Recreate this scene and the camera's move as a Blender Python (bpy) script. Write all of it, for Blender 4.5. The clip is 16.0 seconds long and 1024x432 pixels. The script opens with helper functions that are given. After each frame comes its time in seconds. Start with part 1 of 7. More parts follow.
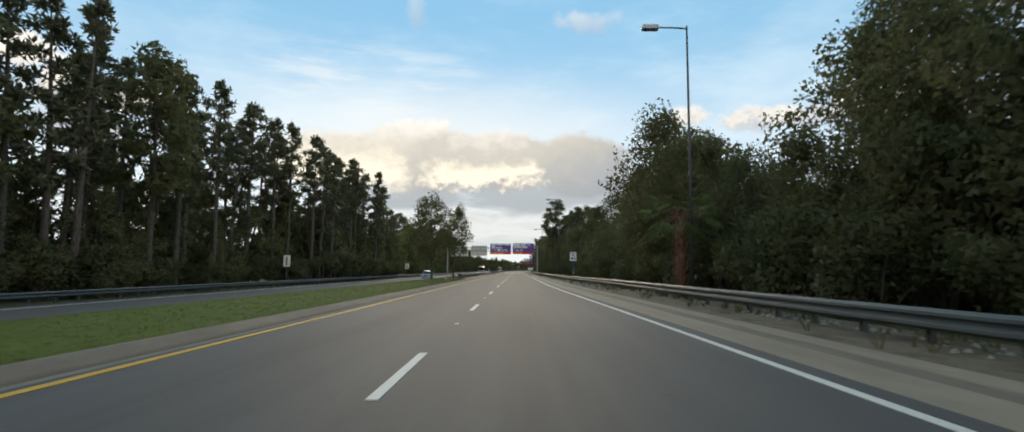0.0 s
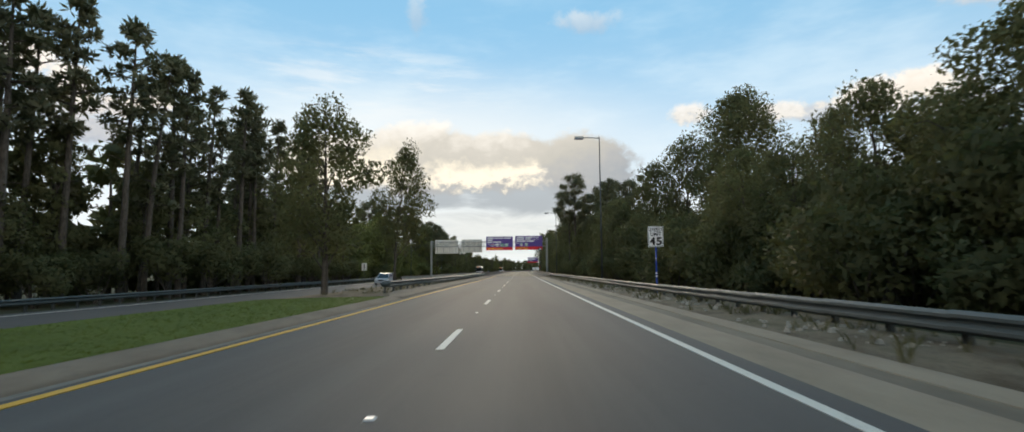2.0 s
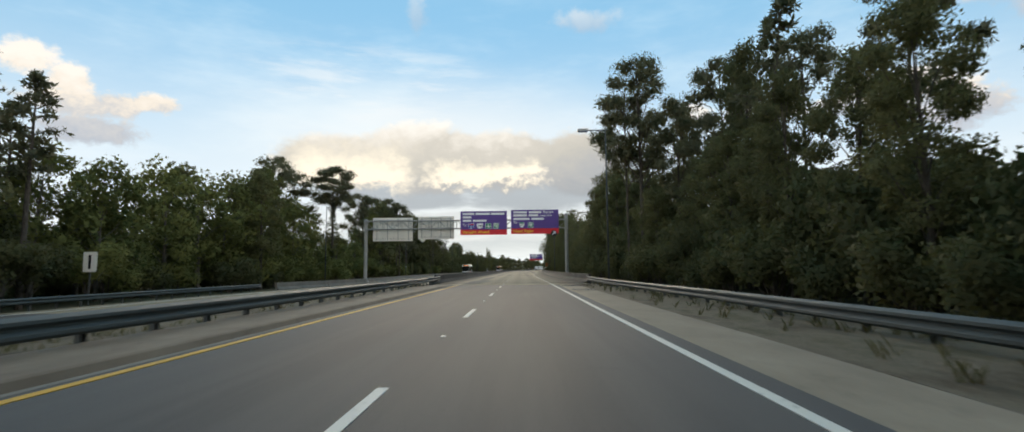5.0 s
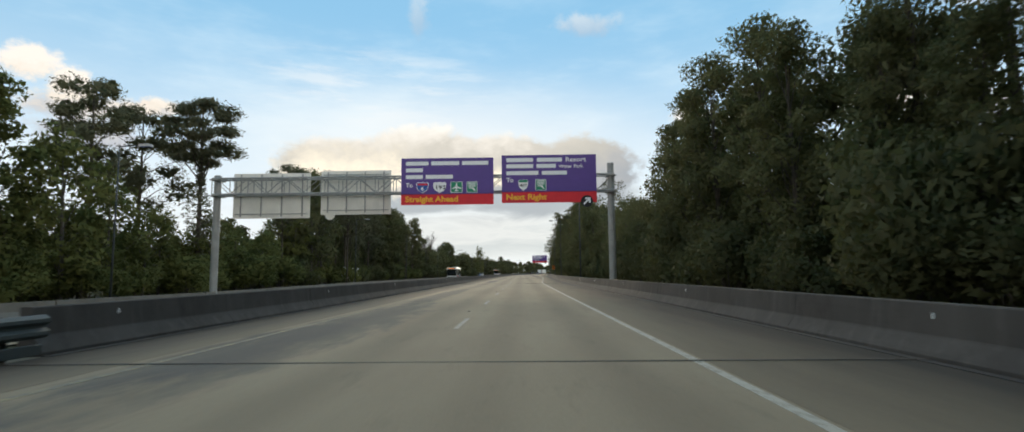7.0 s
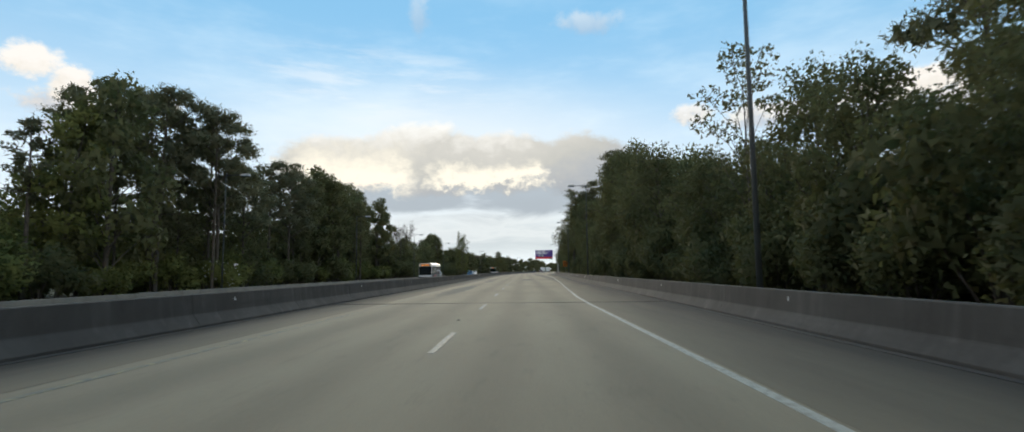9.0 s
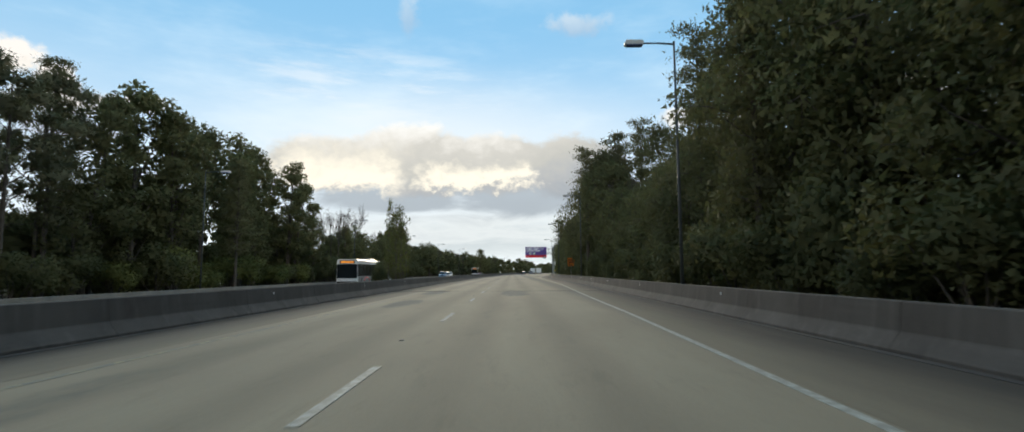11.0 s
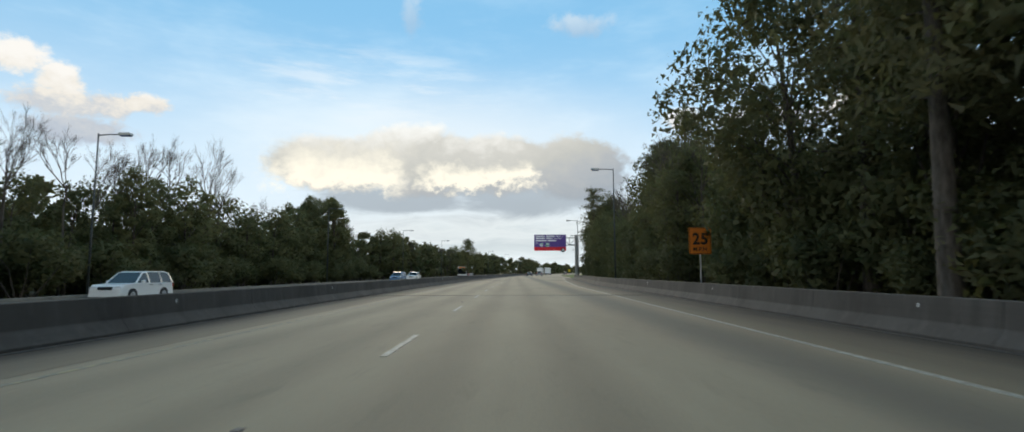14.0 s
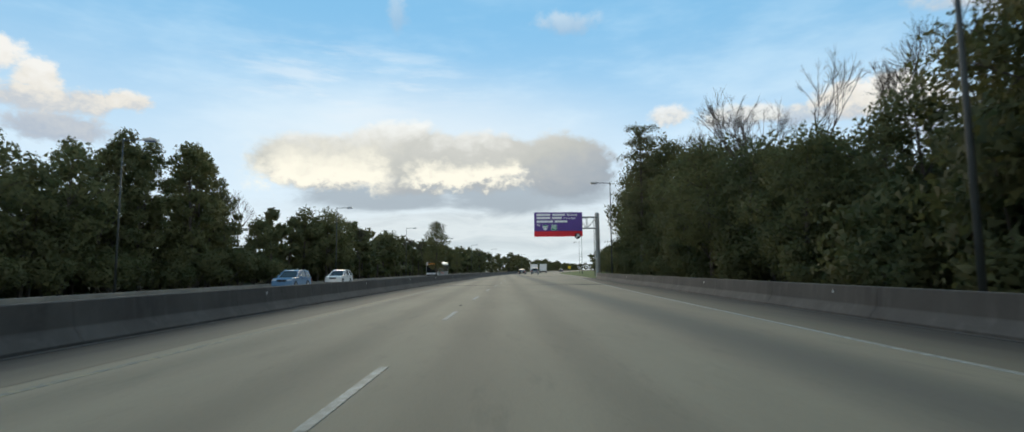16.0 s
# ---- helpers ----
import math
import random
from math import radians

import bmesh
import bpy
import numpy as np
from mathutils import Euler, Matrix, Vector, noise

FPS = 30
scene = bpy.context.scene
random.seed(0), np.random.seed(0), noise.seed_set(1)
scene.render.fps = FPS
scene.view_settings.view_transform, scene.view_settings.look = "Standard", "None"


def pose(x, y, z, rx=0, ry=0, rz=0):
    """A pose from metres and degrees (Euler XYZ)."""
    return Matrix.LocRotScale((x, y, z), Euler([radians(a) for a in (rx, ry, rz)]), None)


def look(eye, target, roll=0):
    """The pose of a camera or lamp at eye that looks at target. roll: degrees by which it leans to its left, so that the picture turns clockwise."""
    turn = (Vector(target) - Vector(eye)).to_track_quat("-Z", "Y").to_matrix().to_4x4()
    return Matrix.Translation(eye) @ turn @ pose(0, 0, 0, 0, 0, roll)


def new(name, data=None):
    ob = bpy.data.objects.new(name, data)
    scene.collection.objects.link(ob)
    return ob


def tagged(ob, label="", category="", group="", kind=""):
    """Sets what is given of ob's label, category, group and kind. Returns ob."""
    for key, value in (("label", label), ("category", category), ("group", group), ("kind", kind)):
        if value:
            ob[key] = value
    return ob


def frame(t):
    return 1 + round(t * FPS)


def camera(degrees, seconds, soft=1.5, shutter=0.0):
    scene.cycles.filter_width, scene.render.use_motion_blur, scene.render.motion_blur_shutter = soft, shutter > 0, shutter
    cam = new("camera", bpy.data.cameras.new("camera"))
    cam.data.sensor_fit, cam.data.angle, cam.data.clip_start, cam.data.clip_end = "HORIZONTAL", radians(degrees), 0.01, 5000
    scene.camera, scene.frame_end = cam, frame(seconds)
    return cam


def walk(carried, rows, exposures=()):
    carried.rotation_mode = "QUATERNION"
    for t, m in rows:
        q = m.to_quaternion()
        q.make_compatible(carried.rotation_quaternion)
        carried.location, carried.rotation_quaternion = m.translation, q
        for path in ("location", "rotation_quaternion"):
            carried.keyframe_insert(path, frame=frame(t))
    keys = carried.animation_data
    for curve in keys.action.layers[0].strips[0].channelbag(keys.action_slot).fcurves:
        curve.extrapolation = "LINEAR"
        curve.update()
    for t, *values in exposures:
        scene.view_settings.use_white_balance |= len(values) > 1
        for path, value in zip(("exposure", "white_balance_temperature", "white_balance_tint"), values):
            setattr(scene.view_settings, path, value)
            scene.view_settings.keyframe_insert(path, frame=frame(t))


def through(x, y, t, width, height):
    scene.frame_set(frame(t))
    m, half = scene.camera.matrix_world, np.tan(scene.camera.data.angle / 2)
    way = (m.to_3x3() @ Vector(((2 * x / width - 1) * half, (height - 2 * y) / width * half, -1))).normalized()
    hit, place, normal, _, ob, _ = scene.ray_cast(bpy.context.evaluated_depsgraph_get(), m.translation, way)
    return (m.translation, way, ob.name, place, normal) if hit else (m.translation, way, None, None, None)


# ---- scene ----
# The camera: a dashboard camera 1.3 m over the right-hand lane, looking ahead and slightly up.
def aim(x, y, yaw, pitch, roll):
    """Camera pose from its place on the road and its yaw (to the left), pitch (up) and roll in degrees."""
    a, b = radians(yaw), radians(pitch)
    eye = Vector((x, y, 1.3))
    return look(eye, eye + Vector((-math.sin(a) * math.cos(b), math.cos(a) * math.cos(b), math.sin(b))), roll)


cam = camera(84.8, 16.0, soft=1.5, shutter=0.12)
PATH = [
    (0, aim(1.41, -0.00, 0.51, 5.47, 0.38)),
    (0.5, aim(1.37, 11.16, 0.55, 5.49, 0.14)),
    (1, aim(1.34, 22.31, 0.69, 5.52, -0.05)),
    (1.5, aim(1.31, 33.42, 0.78, 5.54, -0.12)),
    (2, aim(1.31, 44.55, 0.79, 5.49, -0.36)),
    (2.5, aim(1.31, 55.64, 0.80, 5.49, -0.44)),
    (3, aim(1.33, 66.65, 0.85, 5.47, -0.20)),
    (3.5, aim(1.38, 77.70, 0.86, 5.45, -0.27)),
    (4.2, aim(1.44, 93.17, 0.87, 5.43, -0.38)),
    (5, aim(1.51, 110.85, 0.88, 5.41, -0.50)),
    (5.5, aim(1.56, 121.90, 0.89, 5.39, -0.57)),
    (6, aim(1.58, 132.94, 0.98, 5.55, -0.54)),
    (6.5, aim(1.58, 144.00, 1.05, 5.65, -0.54)),
    (7, aim(1.56, 155.09, 1.00, 5.79, -0.54)),
    (7.5, aim(1.54, 166.23, 1.05, 5.76, -0.62)),
    (8, aim(1.50, 177.35, 1.20, 5.94, -0.69)),
    (8.5, aim(1.48, 188.47, 1.15, 5.76, -0.65)),
    (9, aim(1.47, 199.58, 1.09, 5.59, -0.61)),
    (9.5, aim(1.56, 210.69, 0.80, 5.62, -0.54)),
    (10.2, aim(1.69, 226.24, 0.39, 5.66, -0.44)),
    (11, aim(1.84, 244.02, -0.08, 5.71, -0.33)),
    (11.5, aim(1.93, 255.13, -0.37, 5.74, -0.26)),
    (12, aim(2.02, 266.24, -0.34, 5.63, -0.21)),
    (12.5, aim(2.07, 277.34, -0.18, 5.68, -0.26)),
    (13, aim(2.08, 288.43, 0.08, 5.74, -0.20)),
    (13.5, aim(2.06, 299.52, 0.19, 5.74, -0.17)),
    (14, aim(2.01, 310.61, 0.17, 5.76, -0.19)),
    (14.5, aim(1.94, 321.74, -0.09, 5.70, -0.23)),
    (15, aim(1.86, 332.85, -0.27, 5.65, -0.25)),
    (15.5, aim(1.77, 343.95, -0.66, 5.51, -0.36)),
    (16, aim(1.68, 355.05, -1.14, 5.50, -0.49)),
]
# the film's own white balance drifts cooler past the gantry
walk(cam, PATH, [(0, 0.06, 6560, 10), (7.5, 0.06, 6540, 10), (8, 0.1, 6540, 10), (8.5, 0.08, 6400, 10), (9, 0.04, 6220, 9), (11.5, 0.05, 6250, 9), (14, 0, 6150, 8), (15.5, -0.04, 6080, 8), (16, -0.07, 6040, 7)])

# ---- world: evening sky with a cloud bank ahead ----
def build_world():
    w = bpy.data.worlds.new("sky")
    scene.world = w
    w.use_nodes = True
    nt = w.node_tree
    nt.nodes.clear()
    N, L = nt.nodes.new, nt.links.new

    def math_(op, a, b=None, c=None, clamp=False):
        n = N("ShaderNodeMath")
        n.operation, n.use_clamp = op, clamp
        for i, v in enumerate((a, b, c)):
            if v is None:
                continue
            if isinstance(v, (int, float)):
                n.inputs[i].default_value = v
            else:
                L(v, n.inputs[i])
        return n.outputs[0]

    def smooth(v, lo, hi, a=0.0, b=1.0):
        n = N("ShaderNodeMapRange")
        n.interpolation_type = "SMOOTHSTEP"
        L(v, n.inputs[0])
        for i, k in enumerate((lo, hi, a, b)):
            n.inputs[i + 1].default_value = k
        return n.outputs[0]

    def mix(fac, a, b):
        n = N("ShaderNodeMix")
        n.data_type = "RGBA"
        for v, s in ((fac, n.inputs[0]), (a, n.inputs[6]), (b, n.inputs[7])):
            if isinstance(v, (int, float)):
                s.default_value = v
            elif isinstance(v, tuple):
                s.default_value = (*v, 1)
            else:
                L(v, s)
        return n.outputs[2]

    co = N("ShaderNodeTexCoord").outputs["Generated"]
    sep = N("ShaderNodeSeparateXYZ")
    L(co, sep.inputs[0])
    x, y, z = sep.outputs
    az = math_("MULTIPLY", math_("ARCTAN2", x, y), 57.29578)
    el = math_("MULTIPLY", math_("ARCSINE", z), 57.29578)

    def fbm(sx, sy, scale, detail=6.0, rough=0.55, seed=0.0, warp=0.0):
        c = N("ShaderNodeCombineXYZ")
        L(math_("MULTIPLY", az, sx), c.inputs[0])
        L(math_("MULTIPLY", el, sy), c.inputs[1])
        c.inputs[2].default_value = seed
        n = N("ShaderNodeTexNoise")
        n.inputs["Scale"].default_value = scale
        n.inputs["Detail"].default_value = detail
        n.inputs["Roughness"].default_value = rough
        n.inputs["Distortion"].default_value = warp
        L(c.outputs[0], n.inputs["Vector"])
        return n.outputs[0]

    def oval(a0, e0, ra, re):
        """How far a direction lies from the middle of an oval cloud: 0 in the middle, 1 on its rim."""
        u = math_("DIVIDE", math_("SUBTRACT", az, a0), ra)
        v = math_("DIVIDE", math_("SUBTRACT", el, e0), re)
        return math_("SQRT", math_("ADD", math_("MULTIPLY", u, u), math_("MULTIPLY", v, v)))

    sky = N("ShaderNodeTexSky")
    sky.sky_type = "NISHITA"
    sky.sun_disc = False
    sky.sun_elevation, sky.sun_rotation = radians(SUN_EL), radians(SUN_AZ)
    sky.air_density, sky.dust_density, sky.ozone_density = 1.0, 0.0, 2.0
    blue = N("ShaderNodeVectorMath")
    blue.operation = "SCALE"
    L(sky.outputs[0], blue.inputs[0])
    blue.inputs[3].default_value = SKY
    col = mix(0.72, blue.outputs[0], (0.33, 0.68, 0.97))

    # thin high veil, whiter towards the horizon
    veil_n = fbm(0.5, 1.6, 0.11, 5, 0.6, 3.0)
    veil = math_("MULTIPLY", smooth(veil_n, 0.42, 0.72), smooth(el, 36, 14), clamp=True)
    col = mix(math_("MULTIPLY", veil, 0.5), col, (0.74, 0.92, 1.02))
    low = smooth(el, 26, 1.0)
    col = mix(math_("MULTIPLY", low, 0.9), col, (0.95, 0.98, 0.98))
    # streaks
    st = math_("MULTIPLY", smooth(fbm(0.35, 2.2, 0.25, 6, 0.6, 8.0), 0.44, 0.66), smooth(oval(-15, 17.5, 17, 5.5), 1.15, 0.2))
    haze = smooth(oval(-8, 13, 26, 7.5), 1.15, 0.1)
    col = mix(math_("MULTIPLY", haze, 0.6), col, (0.98, 0.99, 0.96))
    col = mix(math_("MULTIPLY", st, 0.6), col, (0.88, 0.93, 0.95))

    puff = fbm(1.0, 1.25, 0.17, 9, 0.55, 1.0, 0.25)
    fine = fbm(1.0, 1.4, 0.5, 7, 0.6, 5.0, 0.2)
    lump = math_("ADD", math_("MULTIPLY", puff, 1.35), math_("MULTIPLY", fine, 0.35))

    def cloud(col, dist, light, shade, base, height, edge=0.55, amount=1.0):
        body = math_("SUBTRACT", math_("ADD", 1.0, math_("MULTIPLY", math_("SUBTRACT", lump, 0.85), 2.0)), dist)
        mask = math_("MULTIPLY", smooth(body, 0.0, edge), amount)
        up = smooth(math_("ADD", el, math_("MULTIPLY", math_("SUBTRACT", puff, 0.5), height * 1.6)), base, base + height)
        tone = mix(up, shade, light)
        return mix(mask, col, tone)

    # the long bank ahead: billowing cream top, sunlit belly, grey foot
    billow = fbm(0.8, 1.15, 0.24, 9, 0.6, 11.0, 0.5)
    wisp = fbm(0.3, 1.3, 0.34, 7, 0.6, 15.0, 0.5)
    crisp = fbm(1.0, 1.2, 1.1, 6, 0.6, 21.0, 0.3)

    def heap(ovals, *swells):
        """How deep a direction lies inside a heap of ovals, its rim swollen by the given noises."""
        total = None
        for o in ovals:
            d = math_("SUBTRACT", 1.0, oval(*o))
            total = d if total is None else math_("MAXIMUM", total, d)
        for n, k in swells:
            total = math_("ADD", total, math_("MULTIPLY", math_("SUBTRACT", n, 0.5), k))
        return total

    def layers(v, lo, hi, stops):
        n = N("ShaderNodeValToRGB")
        L(smooth_linear(v, lo, hi), n.inputs[0])
        e = n.color_ramp.elements
        while len(e) < len(stops):
            e.new(0.5)
        for k, (deg, c) in zip(e, stops):
            k.position, k.color = (deg - lo) / (hi - lo), (*c, 1)
        return n.outputs[0]

    def smooth_linear(v, lo, hi):
        return math_("DIVIDE", math_("SUBTRACT", v, lo), hi - lo, None, True)

    # pale overcast low over the road, in long level streaks
    low_bank = heap(((-2, 3.4, 34, 6.0),), (wisp, 0.9), (billow, 0.3))
    low_tone = layers(math_("ADD", el, math_("MULTIPLY", math_("SUBTRACT", wisp, 0.5), 9.0)), 0.0, 8.0, ((0.5, (0.84, 0.87, 0.84)), (3.0, (0.66, 0.70, 0.69)), (4.5, (0.82, 0.84, 0.81)), (7.0, (0.62, 0.65, 0.65))))
    col = mix(math_("MULTIPLY", smooth(low_bank, 0.0, 0.8), 0.92), col, low_tone)
    # grey foot of the bank
    foot = heap(((-12, 7.2, 10.5, 1.7), (2, 7.6, 11.5, 2.6)), (wisp, 1.1), (billow, 0.5))
    col = mix(math_("MULTIPLY", smooth(foot, 0.0, 0.5), 0.85), col, (0.43, 0.47, 0.50))
    body = heap(((-17.5, 10.4, 8.0, 3.0), (-9.5, 11.2, 8.0, 4.0), (-1.5, 11.0, 7.5, 3.4), (6.5, 10.6, 6.5, 3.5)), (billow, 0.75), (fine, 0.35), (crisp, 0.16))
    tall = math_("ADD", el, math_("ADD", math_("MULTIPLY", math_("SUBTRACT", billow, 0.5), 5.0), math_("MULTIPLY", math_("SUBTRACT", fine, 0.5), 3.0)))
    tall = math_("SUBTRACT", tall, math_("MULTIPLY", math_("MAXIMUM", az, 0.0), 0.28))
    tone = layers(tall, 5.0, 16.0, ((6.0, (0.40, 0.43, 0.46)), (8.4, (0.50, 0.50, 0.49)), (10.3, (0.60, 0.575, 0.51)), (12.4, (0.70, 0.66, 0.58)), (13.8, (0.90, 0.85, 0.76)), (15.2, (1.02, 0.98, 0.90))))
    col = mix(math_("MULTIPLY", smooth(body, 0.0, 0.26), 0.97), col, tone)
    # the sunlit belly: bright between a ragged lower edge and a soft upper one
    v = math_("ADD", el, math_("ADD", math_("MULTIPLY", math_("SUBTRACT", billow, 0.5), 5.0), math_("MULTIPLY", math_("SUBTRACT", crisp, 0.5), 2.2)))
    v = math_("ADD", v, math_("MULTIPLY", math_("SUBTRACT", fine, 0.5), 2.0))
    swing = math_("ADD", az, math_("MULTIPLY", math_("SUBTRACT", fine, 0.5), 7.0))
    west = math_("MULTIPLY", math_("MULTIPLY", smooth(v, 7.5, 9.0), smooth(v, 14.2, 9.2)), math_("MULTIPLY", smooth(swing, -25.5, -21), smooth(swing, -9.5, -13.5)))
    east = math_("MULTIPLY", math_("MULTIPLY", smooth(v, 8.3, 9.3), smooth(v, 11.8, 9.6)), math_("MULTIPLY", smooth(swing, -10.0, -7.5), smooth(swing, 3.4, 1.4)))
    col = mix(math_("MULTIPLY", math_("MAXIMUM", west, east), 0.95), col, (1.16, 1.05, 0.84))
    # loose cumulus ahead: heaps of puffs, warm above and grey below
    for ovals, low_el, high_el, amount in (
            (((-42.6, 16.5, 2.6, 1.5), (-39.9, 15.4, 2.0, 1.6), (-39.6, 13.6, 4.6, 1.5), (-36.6, 13.9, 2.4, 1.3), (-33.9, 14.4, 2.6, 0.9), (-38.6, 11.6, 4.6, 1.5)), 10.6, 16.6, 1.0),
            (((17.2, 14.9, 2.4, 1.2), (24, 14.2, 4.5, 1.4), (28.5, 13.8, 3.0, 1.2)), 12.6, 15.6, 0.8),
            (((33.0, 14.4, 3.6, 2.0), (36.2, 15.2, 2.6, 1.6), (38.4, 12.6, 4.0, 2.3)), 11.0, 16.6, 1.0)):
        puffs = heap(ovals, (billow, 1.2), (fine, 0.9), (crisp, 0.7))
        h = math_("ADD", el, math_("ADD", math_("MULTIPLY", math_("SUBTRACT", fine, 0.5), 5.0), math_("MULTIPLY", math_("SUBTRACT", crisp, 0.5), 3.5)))
        tone = layers(h, low_el, high_el, ((low_el, (0.52, 0.56, 0.62)), (0.6 * low_el + 0.4 * high_el, (0.66, 0.66, 0.66)), (0.35 * low_el + 0.65 * high_el, (0.92, 0.84, 0.73)), (high_el, (1.02, 0.95, 0.86))))
        col = mix(math_("MULTIPLY", smooth(puffs, -0.05, 0.45), amount), col, tone)
    # thin scraps overhead; behind and beside, bright unseen clouds added to light the scene
    for a0, e0, ra, re, amount in ((-10.6, 25.0, 1.7, 2.6, 0.32), (7.1, 24.3, 3.6, 1.5, 0.42), (46, 22, 9, 4, 0.8), (-58, 20, 12, 5, 0.8), (95, 26, 32, 13, 0.9), (-100, 24, 34, 12, 0.9), (150, 28, 34, 14, 0.95), (-150, 27, 34, 14, 0.95), (180, 46, 60, 13, 0.9)):
        light, shade = ((1.0, 0.93, 0.83), (0.54, 0.56, 0.60)) if abs(a0) < 60 else ((2.1, 1.80, 1.46), (1.30, 1.17, 1.02))
        col = cloud(col, oval(a0, e0, ra, re), light, shade, e0 - re * 0.8, re * 1.5, 0.6, amount)
    bg = N("ShaderNodeBackground")
    L(col, bg.inputs[0])
    bg.inputs[1].default_value = 1.0
    out = N("ShaderNodeOutputWorld")
    L(bg.outputs[0], out.inputs[0])


SUN_AZ, SUN_EL, SKY = -6.0, 14.0, 0.09
build_world()
sun = new("sun", bpy.data.lights.new("sun", "SUN"))
sun.data.energy, sun.data.angle, sun.data.color = 1.7, radians(30), (1.0, 0.80, 0.56)
sun.matrix_world = look((0, 0, 0), (-math.sin(radians(SUN_AZ)), -math.cos(radians(SUN_AZ)), -math.tan(radians(SUN_EL))))
scene.view_settings.exposure = 0.0

# ---- materials ----
class Mat:
    """A node material with short helpers."""
    def __init__(self, name):
        self.m = bpy.data.materials.new(name)
        self.m.use_nodes = True
        self.t = self.m.node_tree
        self.t.nodes.clear()
        self.out = self.t.nodes.new("ShaderNodeOutputMaterial")
        self.p = self.t.nodes.new("ShaderNodeBsdfPrincipled")
        self.t.links.new(self.p.outputs[0], self.out.inputs[0])

    def node(self, kind, **inputs):
        n = self.t.nodes.new(kind)
        for k, v in inputs.items():
            self.put(n.inputs[k.replace("_", " ")], v)
        return n

    def put(self, socket, v):
        if isinstance(v, bpy.types.NodeSocket):
            self.t.links.new(v, socket)
        elif isinstance(v, tuple) and len(v) == 3 and socket.type == "RGBA":
            socket.default_value = (*v, 1)
        else:
            socket.default_value = v

    def set(self, **inputs):
        for k, v in inputs.items():
            self.put(self.p.inputs[k.replace("_", " ")], v)
        return self

    def place(self, stretch=(1, 1, 1)):
        g = self.node("ShaderNodeNewGeometry")
        m = self.node("ShaderNodeMapping")
        self.put(m.inputs["Vector"], g.outputs["Position"])
        m.inputs["Scale"].default_value = stretch
        return m.outputs[0]

    def noise(self, scale, detail=4.0, rough=0.55, at=None, stretch=(1, 1, 1)):
        return self.node("ShaderNodeTexNoise", Vector=at or self.place(stretch), Scale=scale, Detail=detail, Roughness=rough).outputs[0]

    def ramp(self, v, *stops):
        n = self.node("ShaderNodeValToRGB", Fac=v)
        e = n.color_ramp.elements
        while len(e) < len(stops):
            e.new(0.5)
        for k, (pos, c) in zip(e, stops):
            k.position = pos
            k.color = (*c, 1) if isinstance(c, tuple) else (c, c, c, 1)
        return n.outputs[0]

    def mix(self, fac, a, b, how="MIX"):
        n = self.t.nodes.new("ShaderNodeMix")
        n.data_type, n.blend_type = "RGBA", how
        for s, v in ((n.inputs[0], fac), (n.inputs[6], a), (n.inputs[7], b)):
            self.put(s, v)
        return n.outputs[2]

    def calc(self, op, a, b):
        n = self.t.nodes.new("ShaderNodeMath")
        n.operation = op
        self.put(n.inputs[0], a)
        self.put(n.inputs[1], b)
        return n.outputs[0]

    def bump(self, height, strength=0.4, dist=0.02):
        n = self.node("ShaderNodeBump", Height=height, Strength=strength, Distance=dist)
        return self.set(Normal=n.outputs[0])


def road_streaks(M, lanes, width):
    """Long soft streaks along the road at the given offsets from the lane line."""
    g = M.node("ShaderNodeNewGeometry")
    s = M.node("ShaderNodeSeparateXYZ", Vector=g.outputs["Position"])
    total = None
    for x0 in lanes:
        d = M.calc("ABSOLUTE", M.calc("SUBTRACT", s.outputs[0], x0), 0)
        k = M.node("ShaderNodeMapRange")
        k.interpolation_type = "SMOOTHSTEP"
        M.put(k.inputs[0], d)
        k.inputs[1].default_value, k.inputs[2].default_value = width, 0.05
        total = k.outputs[0] if total is None else M.calc("MAXIMUM", total, k.outputs[0])
    return total


def blot(M, x0, y0, rx, ry):
    """A ragged dark patch on the road round x0, y0."""
    g = M.node("ShaderNodeNewGeometry")
    s = M.node("ShaderNodeSeparateXYZ", Vector=g.outputs["Position"])
    u = M.calc("DIVIDE", M.calc("SUBTRACT", s.outputs[0], x0), rx)
    v = M.calc("DIVIDE", M.calc("SUBTRACT", s.outputs[1], y0), ry)
    d = M.calc("ADD", M.calc("MULTIPLY", u, u), M.calc("MULTIPLY", v, v))
    d = M.calc("ADD", d, M.calc("MULTIPLY", M.calc("SUBTRACT", M.noise(1.6, 6, 0.65, stretch=(1, 0.3, 1)), 0.5), 2.2))
    k = M.node("ShaderNodeMapRange")
    k.interpolation_type = "SMOOTHSTEP"
    M.put(k.inputs[0], d)
    k.inputs[1].default_value, k.inputs[2].default_value = 1.0, 0.2
    return k.outputs[0]


